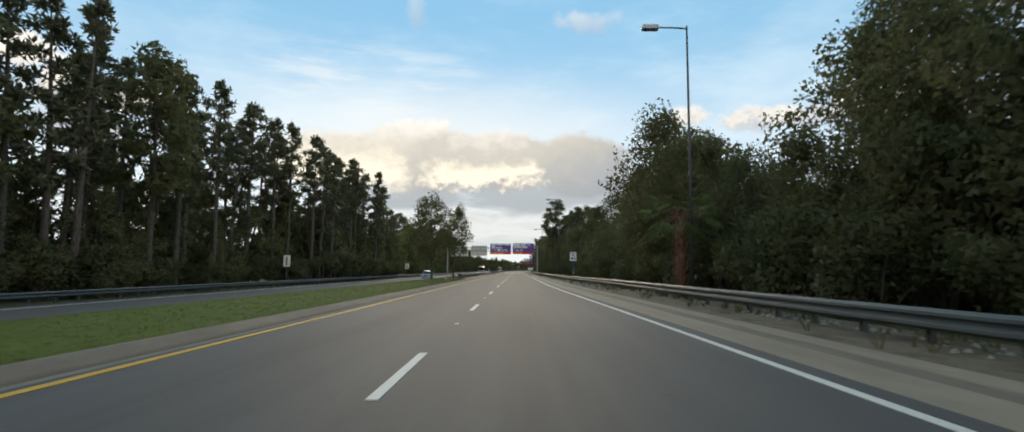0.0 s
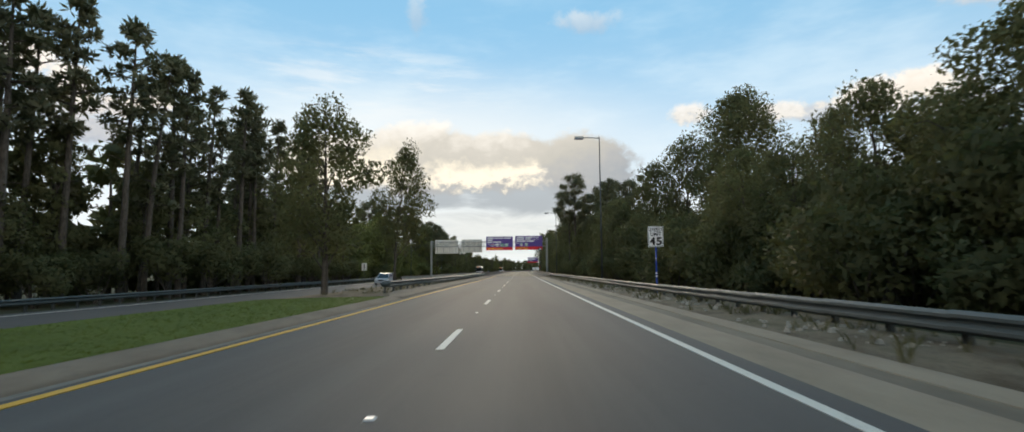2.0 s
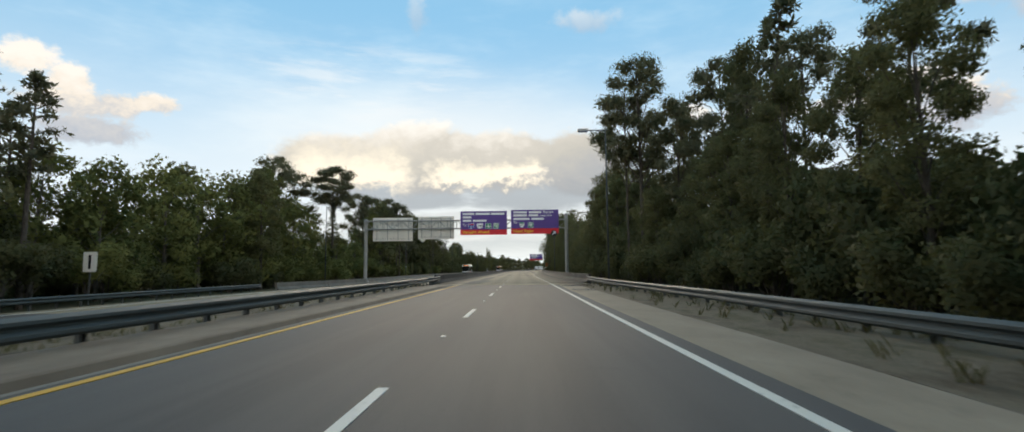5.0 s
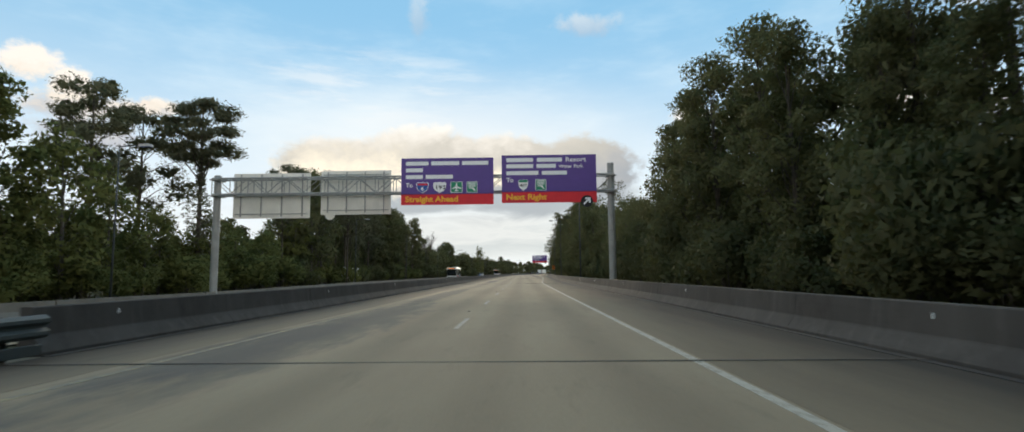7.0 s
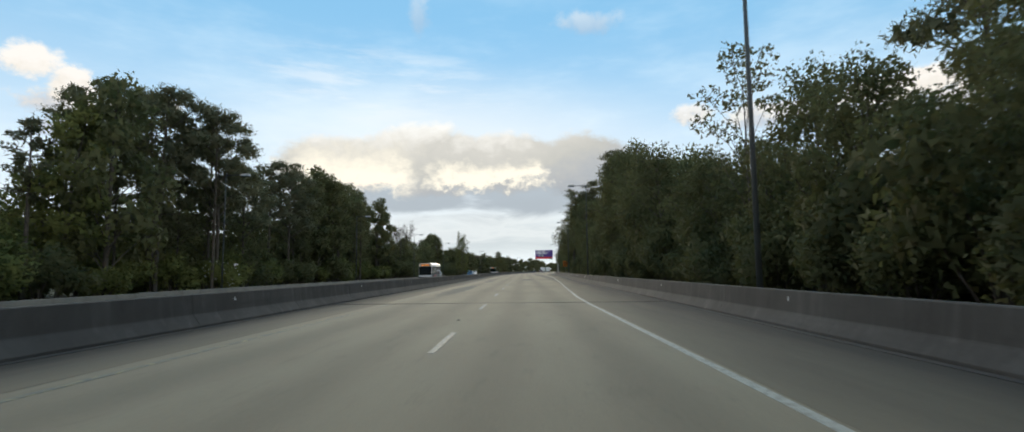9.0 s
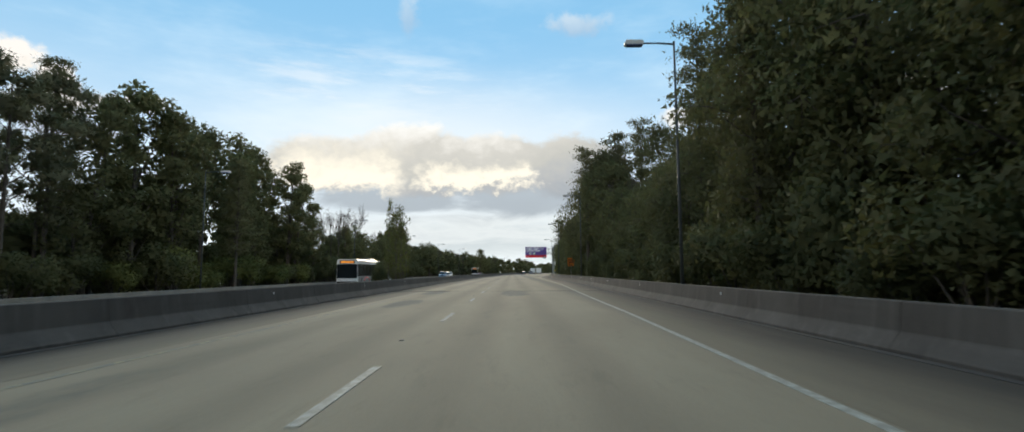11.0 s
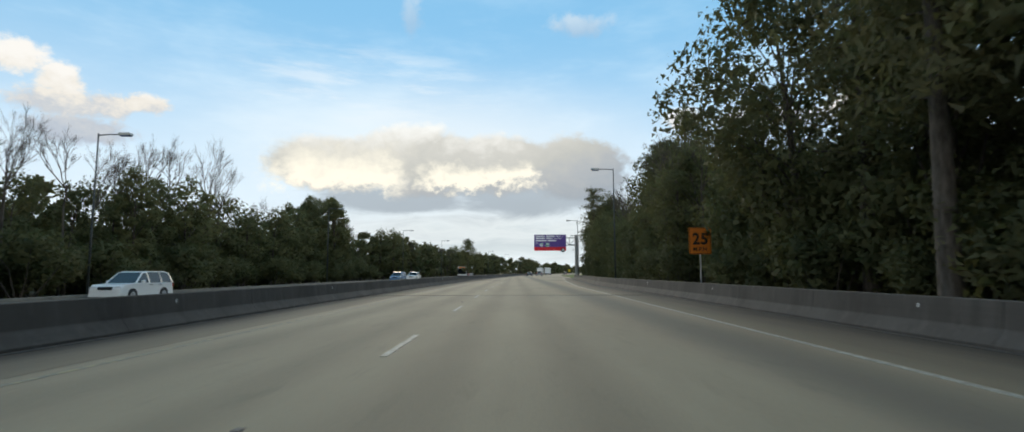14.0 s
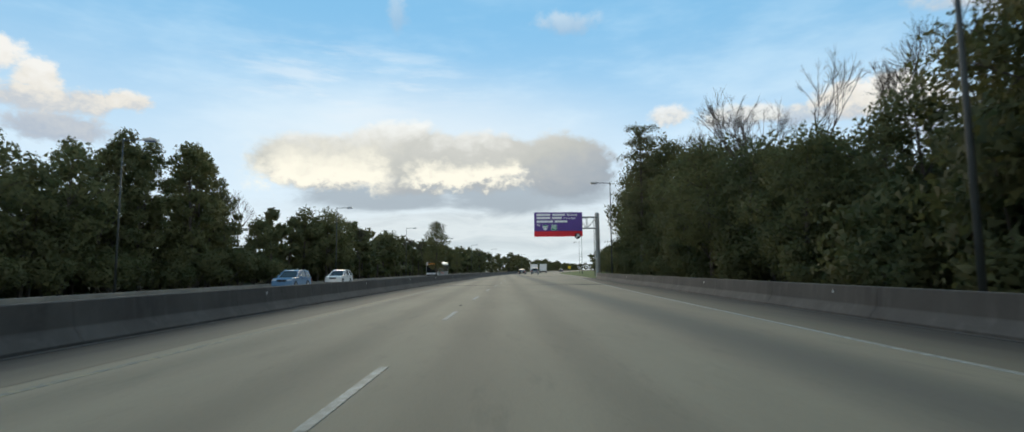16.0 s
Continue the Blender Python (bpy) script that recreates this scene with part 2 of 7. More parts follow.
def mat_asphalt():
    M = Mat("asphalt")
    big = M.noise(0.35, 5, 0.6, stretch=(1, 0.25, 1))
    fine = M.noise(70, 3, 0.7)
    base = M.ramp(big, (0.3, (0.050, 0.0485, 0.0475)), (0.75, (0.075, 0.0725, 0.069)))
    base = M.mix(M.calc("MULTIPLY", road_streaks(M, (-1.8, 1.85), 1.1), 0.7), base, (0.050, 0.047, 0.044))
    for x0, y0, rx, ry in ((-2.0, 146.0, 0.9, 9.0), (-1.6, 120.0, 0.6, 14.0), (2.2, 60.0, 0.7, 16.0), (-2.2, 34.0, 0.8, 14.0), (1.9, 138.0, 0.8, 10.0)):
        base = M.mix(M.calc("MULTIPLY", blot(M, x0, y0, rx, ry), 0.55), base, (0.050, 0.048, 0.046))
    base = M.mix(M.calc("MULTIPLY", M.ramp(M.noise(0.9, 5, 0.6, stretch=(1.6, 0.05, 1)), (0.42, 0.0), (0.7, 1.0)), 0.5), base, (0.092, 0.0875, 0.081))
    crack = M.ramp(M.noise(1.4, 8, 0.7), (0.30, 0.55), (0.38, 1.0))
    base = M.mix(0.5, base, crack, "MULTIPLY")
    base = M.mix(0.45, base, M.ramp(fine, (0.3, 0.55), (0.7, 1.25)), "MULTIPLY")
    M.set(Base_Color=base, Roughness=M.ramp(big, (0.2, 0.72), (0.8, 0.86)), Specular_IOR_Level=0.35)
    M.bump(fine, 0.5, 0.004)
    return M.m


def mat_concrete(name, a, b, stain=0.5, streak=(1, 1, 1), scale=0.8, track=False):
    M = Mat(name)
    big = M.noise(scale, 6, 0.6, stretch=streak)
    fine = M.noise(45, 4, 0.65)
    base = M.ramp(big, (0.3, a), (0.72, b))
    if track:
        base = M.mix(M.calc("MULTIPLY", road_streaks(M, (-5.0,), 0.9), 0.35), base, (0.33, 0.29, 0.21))
        base = M.mix(M.calc("MULTIPLY", road_streaks(M, (-2.9, -0.95, 1.1, 2.9), 0.75), 0.4), base, tuple(0.62 * v for v in a))
        # darker brown bands along the outer edges, next to both walls
        base = M.mix(M.calc("MULTIPLY", road_streaks(M, (6.1,), 1.5), 0.8), base, (0.115, 0.098, 0.074))
        base = M.mix(M.calc("MULTIPLY", road_streaks(M, (-6.2,), 0.9), 0.6), base, (0.12, 0.105, 0.08))
        for x0, y0, rx, ry in ((-2.9, 170.0, 1.4, 13.0), (-3.4, 166.0, 1.0, 7.0), (-3.2, 190.0, 0.8, 14.0), (-3.0, 240.0, 0.8, 12.0), (-3.1, 281.0, 0.9, 4.5), (-2.7, 268.0, 0.7, 3.5), (2.0, 279.0, 1.0, 6.0)):
            base = M.mix(M.calc("MULTIPLY", blot(M, x0, y0, rx, ry), 0.7), base, (0.085, 0.080, 0.070))
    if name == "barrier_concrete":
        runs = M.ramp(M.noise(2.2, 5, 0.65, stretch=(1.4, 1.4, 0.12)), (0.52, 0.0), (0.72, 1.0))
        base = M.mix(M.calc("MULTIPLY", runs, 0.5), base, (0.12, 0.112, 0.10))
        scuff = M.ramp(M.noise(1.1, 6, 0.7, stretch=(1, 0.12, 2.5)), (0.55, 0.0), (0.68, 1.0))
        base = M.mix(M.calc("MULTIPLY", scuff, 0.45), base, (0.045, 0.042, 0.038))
    spots = M.ramp(M.noise(2.3, 7, 0.7, stretch=streak), (0.28, 0.55), (0.45, 1.0))
    base = M.mix(stain, base, spots, "MULTIPLY")
    base = M.mix(0.35, base, M.ramp(fine, (0.3, 0.7), (0.7, 1.2)), "MULTIPLY")
    M.set(Base_Color=base, Roughness=0.88, Specular_IOR_Level=0.3)
    M.bump(fine, 0.4, 0.004)
    return M.m


def mat_soil_shade(name, clean, dark):
    """Concrete painted darker crosswise for soil, tyre dust and shading, in long ragged streaks."""
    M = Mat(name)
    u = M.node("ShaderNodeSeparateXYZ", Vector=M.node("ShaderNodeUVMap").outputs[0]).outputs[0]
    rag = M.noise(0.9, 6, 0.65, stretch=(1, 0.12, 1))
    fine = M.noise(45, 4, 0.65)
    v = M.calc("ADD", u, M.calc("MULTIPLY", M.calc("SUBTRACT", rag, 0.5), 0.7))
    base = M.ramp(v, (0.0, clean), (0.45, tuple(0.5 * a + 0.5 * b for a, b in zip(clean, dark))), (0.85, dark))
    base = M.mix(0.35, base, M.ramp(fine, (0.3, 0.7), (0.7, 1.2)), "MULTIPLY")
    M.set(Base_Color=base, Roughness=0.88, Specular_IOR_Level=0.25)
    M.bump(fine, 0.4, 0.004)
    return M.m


def mat_plain(name, colour, rough=0.6, metal=0.0, wear=0.25, scale=6.0, spec=0.4):
    M = Mat(name)
    n = M.noise(scale, 5, 0.6)
    base = M.mix(wear, colour, M.ramp(n, (0.3, 0.55), (0.7, 1.15)), "MULTIPLY")
    M.set(Base_Color=base, Roughness=M.ramp(n, (0.3, max(rough - 0.08, 0.02)), (0.7, min(rough + 0.08, 1.0))), Metallic=metal, Specular_IOR_Level=spec)
    return M.m


def mat_leaf(name, dark, light, gloss=0.5, through=0.25):
    M = Mat(name)
    g = M.node("ShaderNodeNewGeometry")
    o = M.node("ShaderNodeObjectInfo")
    big = M.noise(0.35, 3)
    v = M.calc("ADD", M.calc("MULTIPLY", g.outputs["Random Per Island"], 0.3), M.calc("ADD", M.calc("MULTIPLY", o.outputs["Random"], 0.35), M.calc("MULTIPLY", big, 0.45)))
    col = M.ramp(v, (0.15, dark), (0.75, light), (1.0, tuple(min(c * 1.35, 1) for c in light)))
    M.set(Base_Color=col, Roughness=gloss + 0.15, Specular_IOR_Level=0.05)
    tr = M.node("ShaderNodeBsdfTranslucent", Color=M.mix(0.6, col, (0.14, 0.15, 0.05)))
    mx = M.node("ShaderNodeMixShader", Fac=through)
    M.t.links.new(M.p.outputs[0], mx.inputs[1])
    M.t.links.new(tr.outputs[0], mx.inputs[2])
    M.t.links.new(mx.outputs[0], M.out.inputs[0])
    return M.m


def mat_bark(name, a, b):
    M = Mat(name)
    n = M.noise(9, 6, 0.65, stretch=(1, 1, 0.25))
    M.set(Base_Color=M.ramp(n, (0.35, a), (0.65, b)), Roughness=0.92, Specular_IOR_Level=0.15)
    M.bump(n, 0.8, 0.03)
    return M.m


def mat_ground():
    M = Mat("forest_floor")
    n, f = M.noise(0.18, 6, 0.6), M.noise(9, 6, 0.7)
    base = M.ramp(n, (0.35, (0.040, 0.050, 0.022)), (0.6, (0.075, 0.068, 0.040)))
    base = M.mix(0.6, base, M.ramp(f, (0.3, 0.5), (0.7, 1.4)), "MULTIPLY")
    M.set(Base_Color=base, Roughness=0.95, Specular_IOR_Level=0.1)
    M.bump(f, 0.8, 0.05)
    return M.m


def mat_grass():
    M = Mat("mown_grass")
    n, f, s = M.noise(0.5, 5, 0.6, stretch=(1, 0.35, 1)), M.noise(28, 5, 0.7), M.noise(3.0, 5, 0.7)
    base = M.ramp(n, (0.3, (0.068, 0.092, 0.013)), (0.65, (0.092, 0.120, 0.018)), (0.92, (0.125, 0.130, 0.034)))
    base = M.mix(0.4, base, M.ramp(s, (0.3, 0.75), (0.7, 1.15)), "MULTIPLY")
    base = M.mix(0.4, base, M.ramp(f, (0.3, 0.6), (0.7, 1.25)), "MULTIPLY")
    M.set(Base_Color=base, Roughness=0.9, Specular_IOR_Level=0.15)
    M.bump(f, 0.9, 0.03)
    return M.m


def mat_dirt():
    M = Mat("sandy_verge")
    n, f = M.noise(0.8, 6, 0.65, stretch=(1, 0.4, 1)), M.noise(16, 6, 0.7)
    base = M.ramp(n, (0.33, (0.085, 0.066, 0.045)), (0.52, (0.165, 0.134, 0.095)), (0.72, (0.075, 0.072, 0.040)))
    base = M.mix(0.6, base, M.ramp(f, (0.3, 0.5), (0.7, 1.35)), "MULTIPLY")
    M.set(Base_Color=base, Roughness=0.95, Specular_IOR_Level=0.1)
    M.bump(f, 0.9, 0.03)
    return M.m


def mat_paint(name, colour, worn, under=(0.11, 0.11, 0.11)):
    M = Mat(name)
    n, f = M.noise(7, 7, 0.75), M.noise(60, 3, 0.6)
    fac = M.ramp(n, (worn - 0.06, 1.0), (worn + 0.06, 0.0))
    base = M.mix(M.calc("MULTIPLY", fac, 0.75), colour, under)
    base = M.mix(0.25, base, M.ramp(f, (0.3, 0.7), (0.7, 1.1)), "MULTIPLY")
    M.set(Base_Color=base, Roughness=0.7, Specular_IOR_Level=0.3)
    return M.m


ASPHALT = mat_asphalt()
ROAD_CONCRETE = mat_concrete("road_concrete", (0.222, 0.176, 0.116), (0.290, 0.234, 0.154), 0.35, (1, 0.2, 1), 0.5, True)
SHOULDER = mat_concrete("shoulder_concrete", (0.198, 0.158, 0.112), (0.276, 0.225, 0.163), 0.4, (1, 0.4, 1), 0.9)
DIRTY = mat_concrete("soiled_shoulder", (0.115, 0.095, 0.069), (0.185, 0.152, 0.112), 0.6, (1, 0.25, 1), 0.9)
SOIL_SHADE = mat_soil_shade("soiled_shaded_shoulder", (0.188, 0.150, 0.100), (0.044, 0.038, 0.031))
KERB = mat_concrete("sandy_kerb_concrete", (0.125, 0.096, 0.068), (0.205, 0.162, 0.116), 0.6, (1, 0.4, 1), 1.2)
FAR_WALL = mat_concrete("weathered_far_wall", (0.15, 0.138, 0.115), (0.22, 0.20, 0.168), 0.6, (1, 0.6, 0.35), 1.0)
GUTTER = mat_concrete("gutter_concrete", (0.125, 0.115, 0.095), (0.195, 0.178, 0.145), 0.85, (1, 0.5, 1), 1.8)
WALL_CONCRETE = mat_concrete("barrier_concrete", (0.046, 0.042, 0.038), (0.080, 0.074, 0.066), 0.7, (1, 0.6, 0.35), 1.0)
GROUND, GRASS, DIRT = mat_ground(), mat_grass(), mat_dirt()
WHITE_LINE = mat_paint("white_road_paint", (0.60, 0.57, 0.50), 0.36)
WORN_LINE = mat_paint("worn_white_road_paint", (0.40, 0.375, 0.315), 0.52, (0.22, 0.20, 0.155))
CLEAR_LINE = mat_paint("rubbed_white_road_paint", (0.43, 0.39, 0.32), 0.46, (0.22, 0.20, 0.155))
FAINT_LINE = mat_paint("faint_white_road_paint", (0.36, 0.345, 0.30), 0.53, (0.215, 0.19, 0.145))
YELLOW_LINE = mat_paint("yellow_road_paint", (0.55, 0.31, 0.035), 0.38)
YELLOW_WORN = mat_paint("worn_yellow_road_paint", (0.36, 0.28, 0.13), 0.56)
TAR = mat_plain("joint_seal", (0.035, 0.034, 0.032), 0.8)
JOINT = mat_plain("worn_joint_seal", (0.085, 0.078, 0.066), 0.85, 0.0, 0.6, 2.5)
STEEL = mat_plain("galvanised_steel", (0.36, 0.36, 0.34), 0.55, 0.3, 0.45, 1.6)
RAIL_STEEL = mat_plain("weathered_rail_steel", (0.058, 0.076, 0.078), 0.62, 0.15, 0.5, 1.2)
POLE = mat_plain("painted_steel_pole", (0.058, 0.066, 0.068), 0.55, 0.2, 0.3, 2.0)
POST = mat_plain("steel_post", (0.12, 0.125, 0.12), 0.7, 0.3, 0.5, 3.0)
WOODPOST = mat_plain("weathered_timber", (0.115, 0.095, 0.072), 0.9, 0.0, 0.5, 6.0)
LEAF_OAK = mat_leaf("broad_leaves", (0.076, 0.079, 0.043), (0.139, 0.141, 0.065), 0.5, 0.42)
LEAF_PINE = mat_leaf("pine_needles", (0.086, 0.088, 0.060), (0.139, 0.139, 0.082), 0.55, 0.3)
LEAF_CYPRESS = mat_leaf("feathery_leaves", (0.081, 0.082, 0.054), (0.139, 0.135, 0.073), 0.6, 0.42)
# pale sapling leaves, also painted sunlight on the woods beyond the oncoming road
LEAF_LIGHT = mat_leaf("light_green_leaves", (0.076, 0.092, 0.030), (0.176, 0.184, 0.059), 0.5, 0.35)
BLOSSOM = mat_plain("white_blossom", (0.78, 0.77, 0.74), 0.7)
PALM_LEAF = mat_leaf("palm_fronds", (0.060, 0.080, 0.028), (0.120, 0.150, 0.050), 0.45, 0.2)
PALM_BOOT = mat_bark("brown_palm_boots", (0.10, 0.055, 0.035), (0.22, 0.125, 0.08))
LEAF_BUSH = mat_leaf("undergrowth_leaves", (0.061, 0.066, 0.036), (0.114, 0.117, 0.056), 0.5, 0.4)
BARK = mat_bark("grey_brown_bark", (0.050, 0.042, 0.034), (0.125, 0.108, 0.090))
BARK_PALE = mat_bark("pale_bark", (0.075, 0.066, 0.055), (0.16, 0.145, 0.12))

# ---- mesh tools ----
class Build:
    """Collects vertices and faces for one mesh."""
    def __init__(self):
        self.v, self.f, self.n = [], [], []

    def box(self, x0, x1, y0, y1, z0, z1, bevel=0.0):
        n = len(self.v)
        if bevel <= 0:
            self.v += [(x, y, z) for z in (z0, z1) for y in (y0, y1) for x in (x0, x1)]
            self.f += [tuple(n + i for i in q) for q in ((0, 2, 3, 1), (4, 5, 7, 6), (0, 1, 5, 4), (2, 6, 7, 3), (0, 4, 6, 2), (1, 3, 7, 5))]
            return self
        b = min(bevel, (x1 - x0) / 2.1, (z1 - z0) / 2.1)
        ring = [(x0 + b, z0), (x1 - b, z0), (x1, z0 + b), (x1, z1 - b), (x1 - b, z1), (x0 + b, z1), (x0, z1 - b), (x0, z0 + b)]
        return self.prism([(x, z) for x, z in ring], y0, y1)

    def prism(self, ring, y0, y1):
        """A profile in x and z, drawn out along y."""
        n, k = len(self.v), len(ring)
        self.v += [(x, y0, z) for x, z in ring] + [(x, y1, z) for x, z in ring]
        self.f += [(n + i, n + k + i, n + k + (i + 1) % k, n + (i + 1) % k) for i in range(k)]
        self.f += [tuple(n + i for i in range(k)), tuple(n + k + i for i in reversed(range(k)))]
        return self

    def plate(self, ring, y0, y1):
        return self.prism(ring, y0, y1)

    def tube(self, pts, radii, sides=7, caps=True):
        pts = [Vector(p) for p in pts]
        n = len(self.v)
        for i, (p, r) in enumerate(zip(pts, radii)):
            d = (pts[min(i + 1, len(pts) - 1)] - pts[max(i - 1, 0)])
            d = d.normalized() if d.length > 1e-9 else Vector((0, 0, 1))
            a = d.cross(Vector((0.31, 0.95, 0.05)) if abs(d.z) > 0.5 else Vector((0, 0, 1))).normalized()
            b = d.cross(a)
            for k in range(sides):
                w = 2 * math.pi * k / sides
                self.v.append(tuple(p + (a * math.cos(w) + b * math.sin(w)) * r))
        for i in range(len(pts) - 1):
            for k in range(sides):
                q, s = n + i * sides, (k + 1) % sides
                self.f.append((q + k, q + s, q + sides + s, q + sides + k))
        if caps:
            self.f.append(tuple(n + k for k in reversed(range(sides))))
            m = n + (len(pts) - 1) * sides
            self.f.append(tuple(m + k for k in range(sides)))
        return self

    def ribbon(self, ys, cols):
        """A surface over the stations ys; cols: functions of y that give (x, z) from left to right."""
        n, k = len(self.v), len(cols)
        for y in ys:
            self.v += [(c(y)[0], y, c(y)[1]) for c in cols]
        for i in range(len(ys) - 1):
            for j in range(k - 1):
                q = n + i * k + j
                self.f.append((q, q + 1, q + k + 1, q + k))
        return self

    def quads(self, v):
        """Many loose faces: an array of n x corners x 3."""
        n, k = len(self.v), v.shape[1]
        self.v += [tuple(p) for p in v.reshape(-1, 3).tolist()]
        self.f += [tuple(range(i, i + k)) for i in range(n, n + len(v) * k, k)]
        return self

    def leaves(self, centres, mid, size, spread=0.5, narrow=0.55, droop=0.0, soft=0.72):
        """Loose leaves round mid, each turned outwards and shaded softly as part of the whole clump."""
        q = leaf_cards(centres, size, spread, narrow, droop, True)
        return self.turned(q, np.asarray(centres) - np.asarray(mid), soft)

    def turned(self, q, out, soft=0.72):
        out = out / np.maximum(np.linalg.norm(out, axis=1), 1e-6)[:, None]
        face = np.cross(q[:, 1] - q[:, 0], q[:, 2] - q[:, 0])
        face /= np.maximum(np.linalg.norm(face, axis=1), 1e-9)[:, None]
        flip = np.sum(face * out, axis=1) < 0
        q[flip] = q[flip][:, ::-1]
        face[flip] *= -1
        n = out * soft + face * (1 - soft)
        n /= np.linalg.norm(n, axis=1)[:, None]
        self.quads(q)
        self.n += np.repeat(n, q.shape[1], axis=0).tolist()
        return self

    def mesh(self, name, material, smooth=False):
        m = bpy.data.meshes.new(name)
        m.from_pydata(self.v, [], self.f)
        m.materials.append(material)
        m.validate()
        if smooth or self.n:
            m.shade_smooth()
        m.update()
        if self.n and len(self.n) == len(m.vertices):
            m.normals_split_custom_set_from_vertices(self.n)
        return m


def part(name, b, material, parent=None, label="", smooth=False, at=None):
    """Links one mesh object under a thing or a part."""
    ob = new(name, b.mesh(name, material, smooth) if isinstance(b, Build) else b)
    if at is not None:
        ob.matrix_basis = at
    if parent is not None:
        ob.parent = parent
    return tagged(ob, label)


def thing(name, label, category, group="", at=None, kind=""):
    """An empty that stands at a thing's base."""
    ob = new(name)
    ob.empty_display_size = 0.2
    if at is not None:
        ob.matrix_basis = at
    return tagged(ob, label, category, group, kind)


def structure(name, b, material, label, smooth=False):
    return tagged(part(name, b, material, smooth=smooth), label, name.split("_")[0], kind="structure")


def steps(y0, y1, step):
    k = max(1, round((y1 - y0) / step))
    return [y0 + (y1 - y0) * i / k for i in range(k + 1)]


def ease(y, *stops):
    """Piecewise linear through (y, value) stops."""
    return float(np.interp(y, [s[0] for s in stops], [s[1] for s in stops]))


def bend(y):
    """How far the road has swung to the right at y."""
    d = max(0.0, y - 330.0)
    return d * d / 3600.0 if d < 330 else 330 * 330 / 3600.0 + (d - 330) * 0.183


def turned(y):
    """The road's heading at y, in degrees to the right."""
    return math.degrees(math.atan(bend(y + 0.5) - bend(y - 0.5)))


def edge_right(y):
    """The white edge line."""
    return bend(y) + ease(y, (-80, 6.0), (0, 5.2), (15, 4.85), (30, 4.45), (38, 4.22), (48, 4.1), (75, 4.03), (130, 4.0), (160, 4.08), (190, 4.0), (225, 4.0), (245, 4.75), (262, 5.5), (275, 5.9), (305, 7.05), (342, 7.6), (363, 7.6), (401, 8.8), (430, 9.8), (470, 10.2), (560, 6.0), (900, 5.6))


def wall_right_x(y):
    return bend(y) + ease(y, (160, 7.35), (206, 7.05), (240, 7.5), (262, 7.95), (279, 8.4), (308, 9.6), (317, 9.9), (343, 10.2), (365, 10.2), (395, 11.2), (440, 12.2))


def far_z(y):
    """The level of the oncoming carriageway."""
    return ease(y, (-100, -0.95), (70, -0.9), (160, -0.82), (200, -0.78), (240, -0.62), (320, -0.38), (420, -0.35), (520, -0.1), (2000, 0.0))


def far_in(y):
    """How far the oncoming carriageway draws in towards the median on its bridge."""
    return ease(y, (165, 0.0), (198, 4.2), (2000, 4.2))

# ---- ground, roads, markings ----
BRIDGE, END = 157.1, 1500.0


def at(off, z=0.0):
    return lambda y: (bend(y) + off, z(y) if callable(z) else z)


def build_ground():
    ys = steps(-400, -40, 60)[:-1] + steps(-40, 700, 10) + [800, 950, 1200, 1600, 2200, 3200, 4600]
    left = lambda d: (lambda y: far_z(y) - d)
    mid = lambda y: ease(y, (-100, -0.12), (66, -0.12), (90, -0.12), (165, -0.12), (180, -0.4), (3000, -0.4))
    cols = [at(-4500, -0.8), at(-400, -0.8), at(-60, left(0.3)), at(-32, left(0.25)), at(-27.5, left(0.06)), at(-15, left(0.06)), at(-7.5, lambda y: 0.5 * mid(y) + 0.5 * (far_z(y) - 0.1) - ease(y, (160, 0), (180, 0.28))),
            at(-5.6, mid), at(-3.5, -0.12), at(4.0, -0.12), (lambda y: (edge_right(y) + 1.5, -0.12)), (lambda y: (edge_right(y) + 4.6, -0.14)), (lambda y: (bend(y) + 17, -0.25)), at(60, -0.5), at(400, -0.5), at(4500, -0.5)]
    structure("ground", Build().ribbon(ys, cols), GROUND, "dark leaf-strewn forest floor with patches of weeds")


BANK = lambda y: ease(y, (-60, 0.07), (60, 0.07), (80, 0.02), (150, -0.02), (163, -0.06))


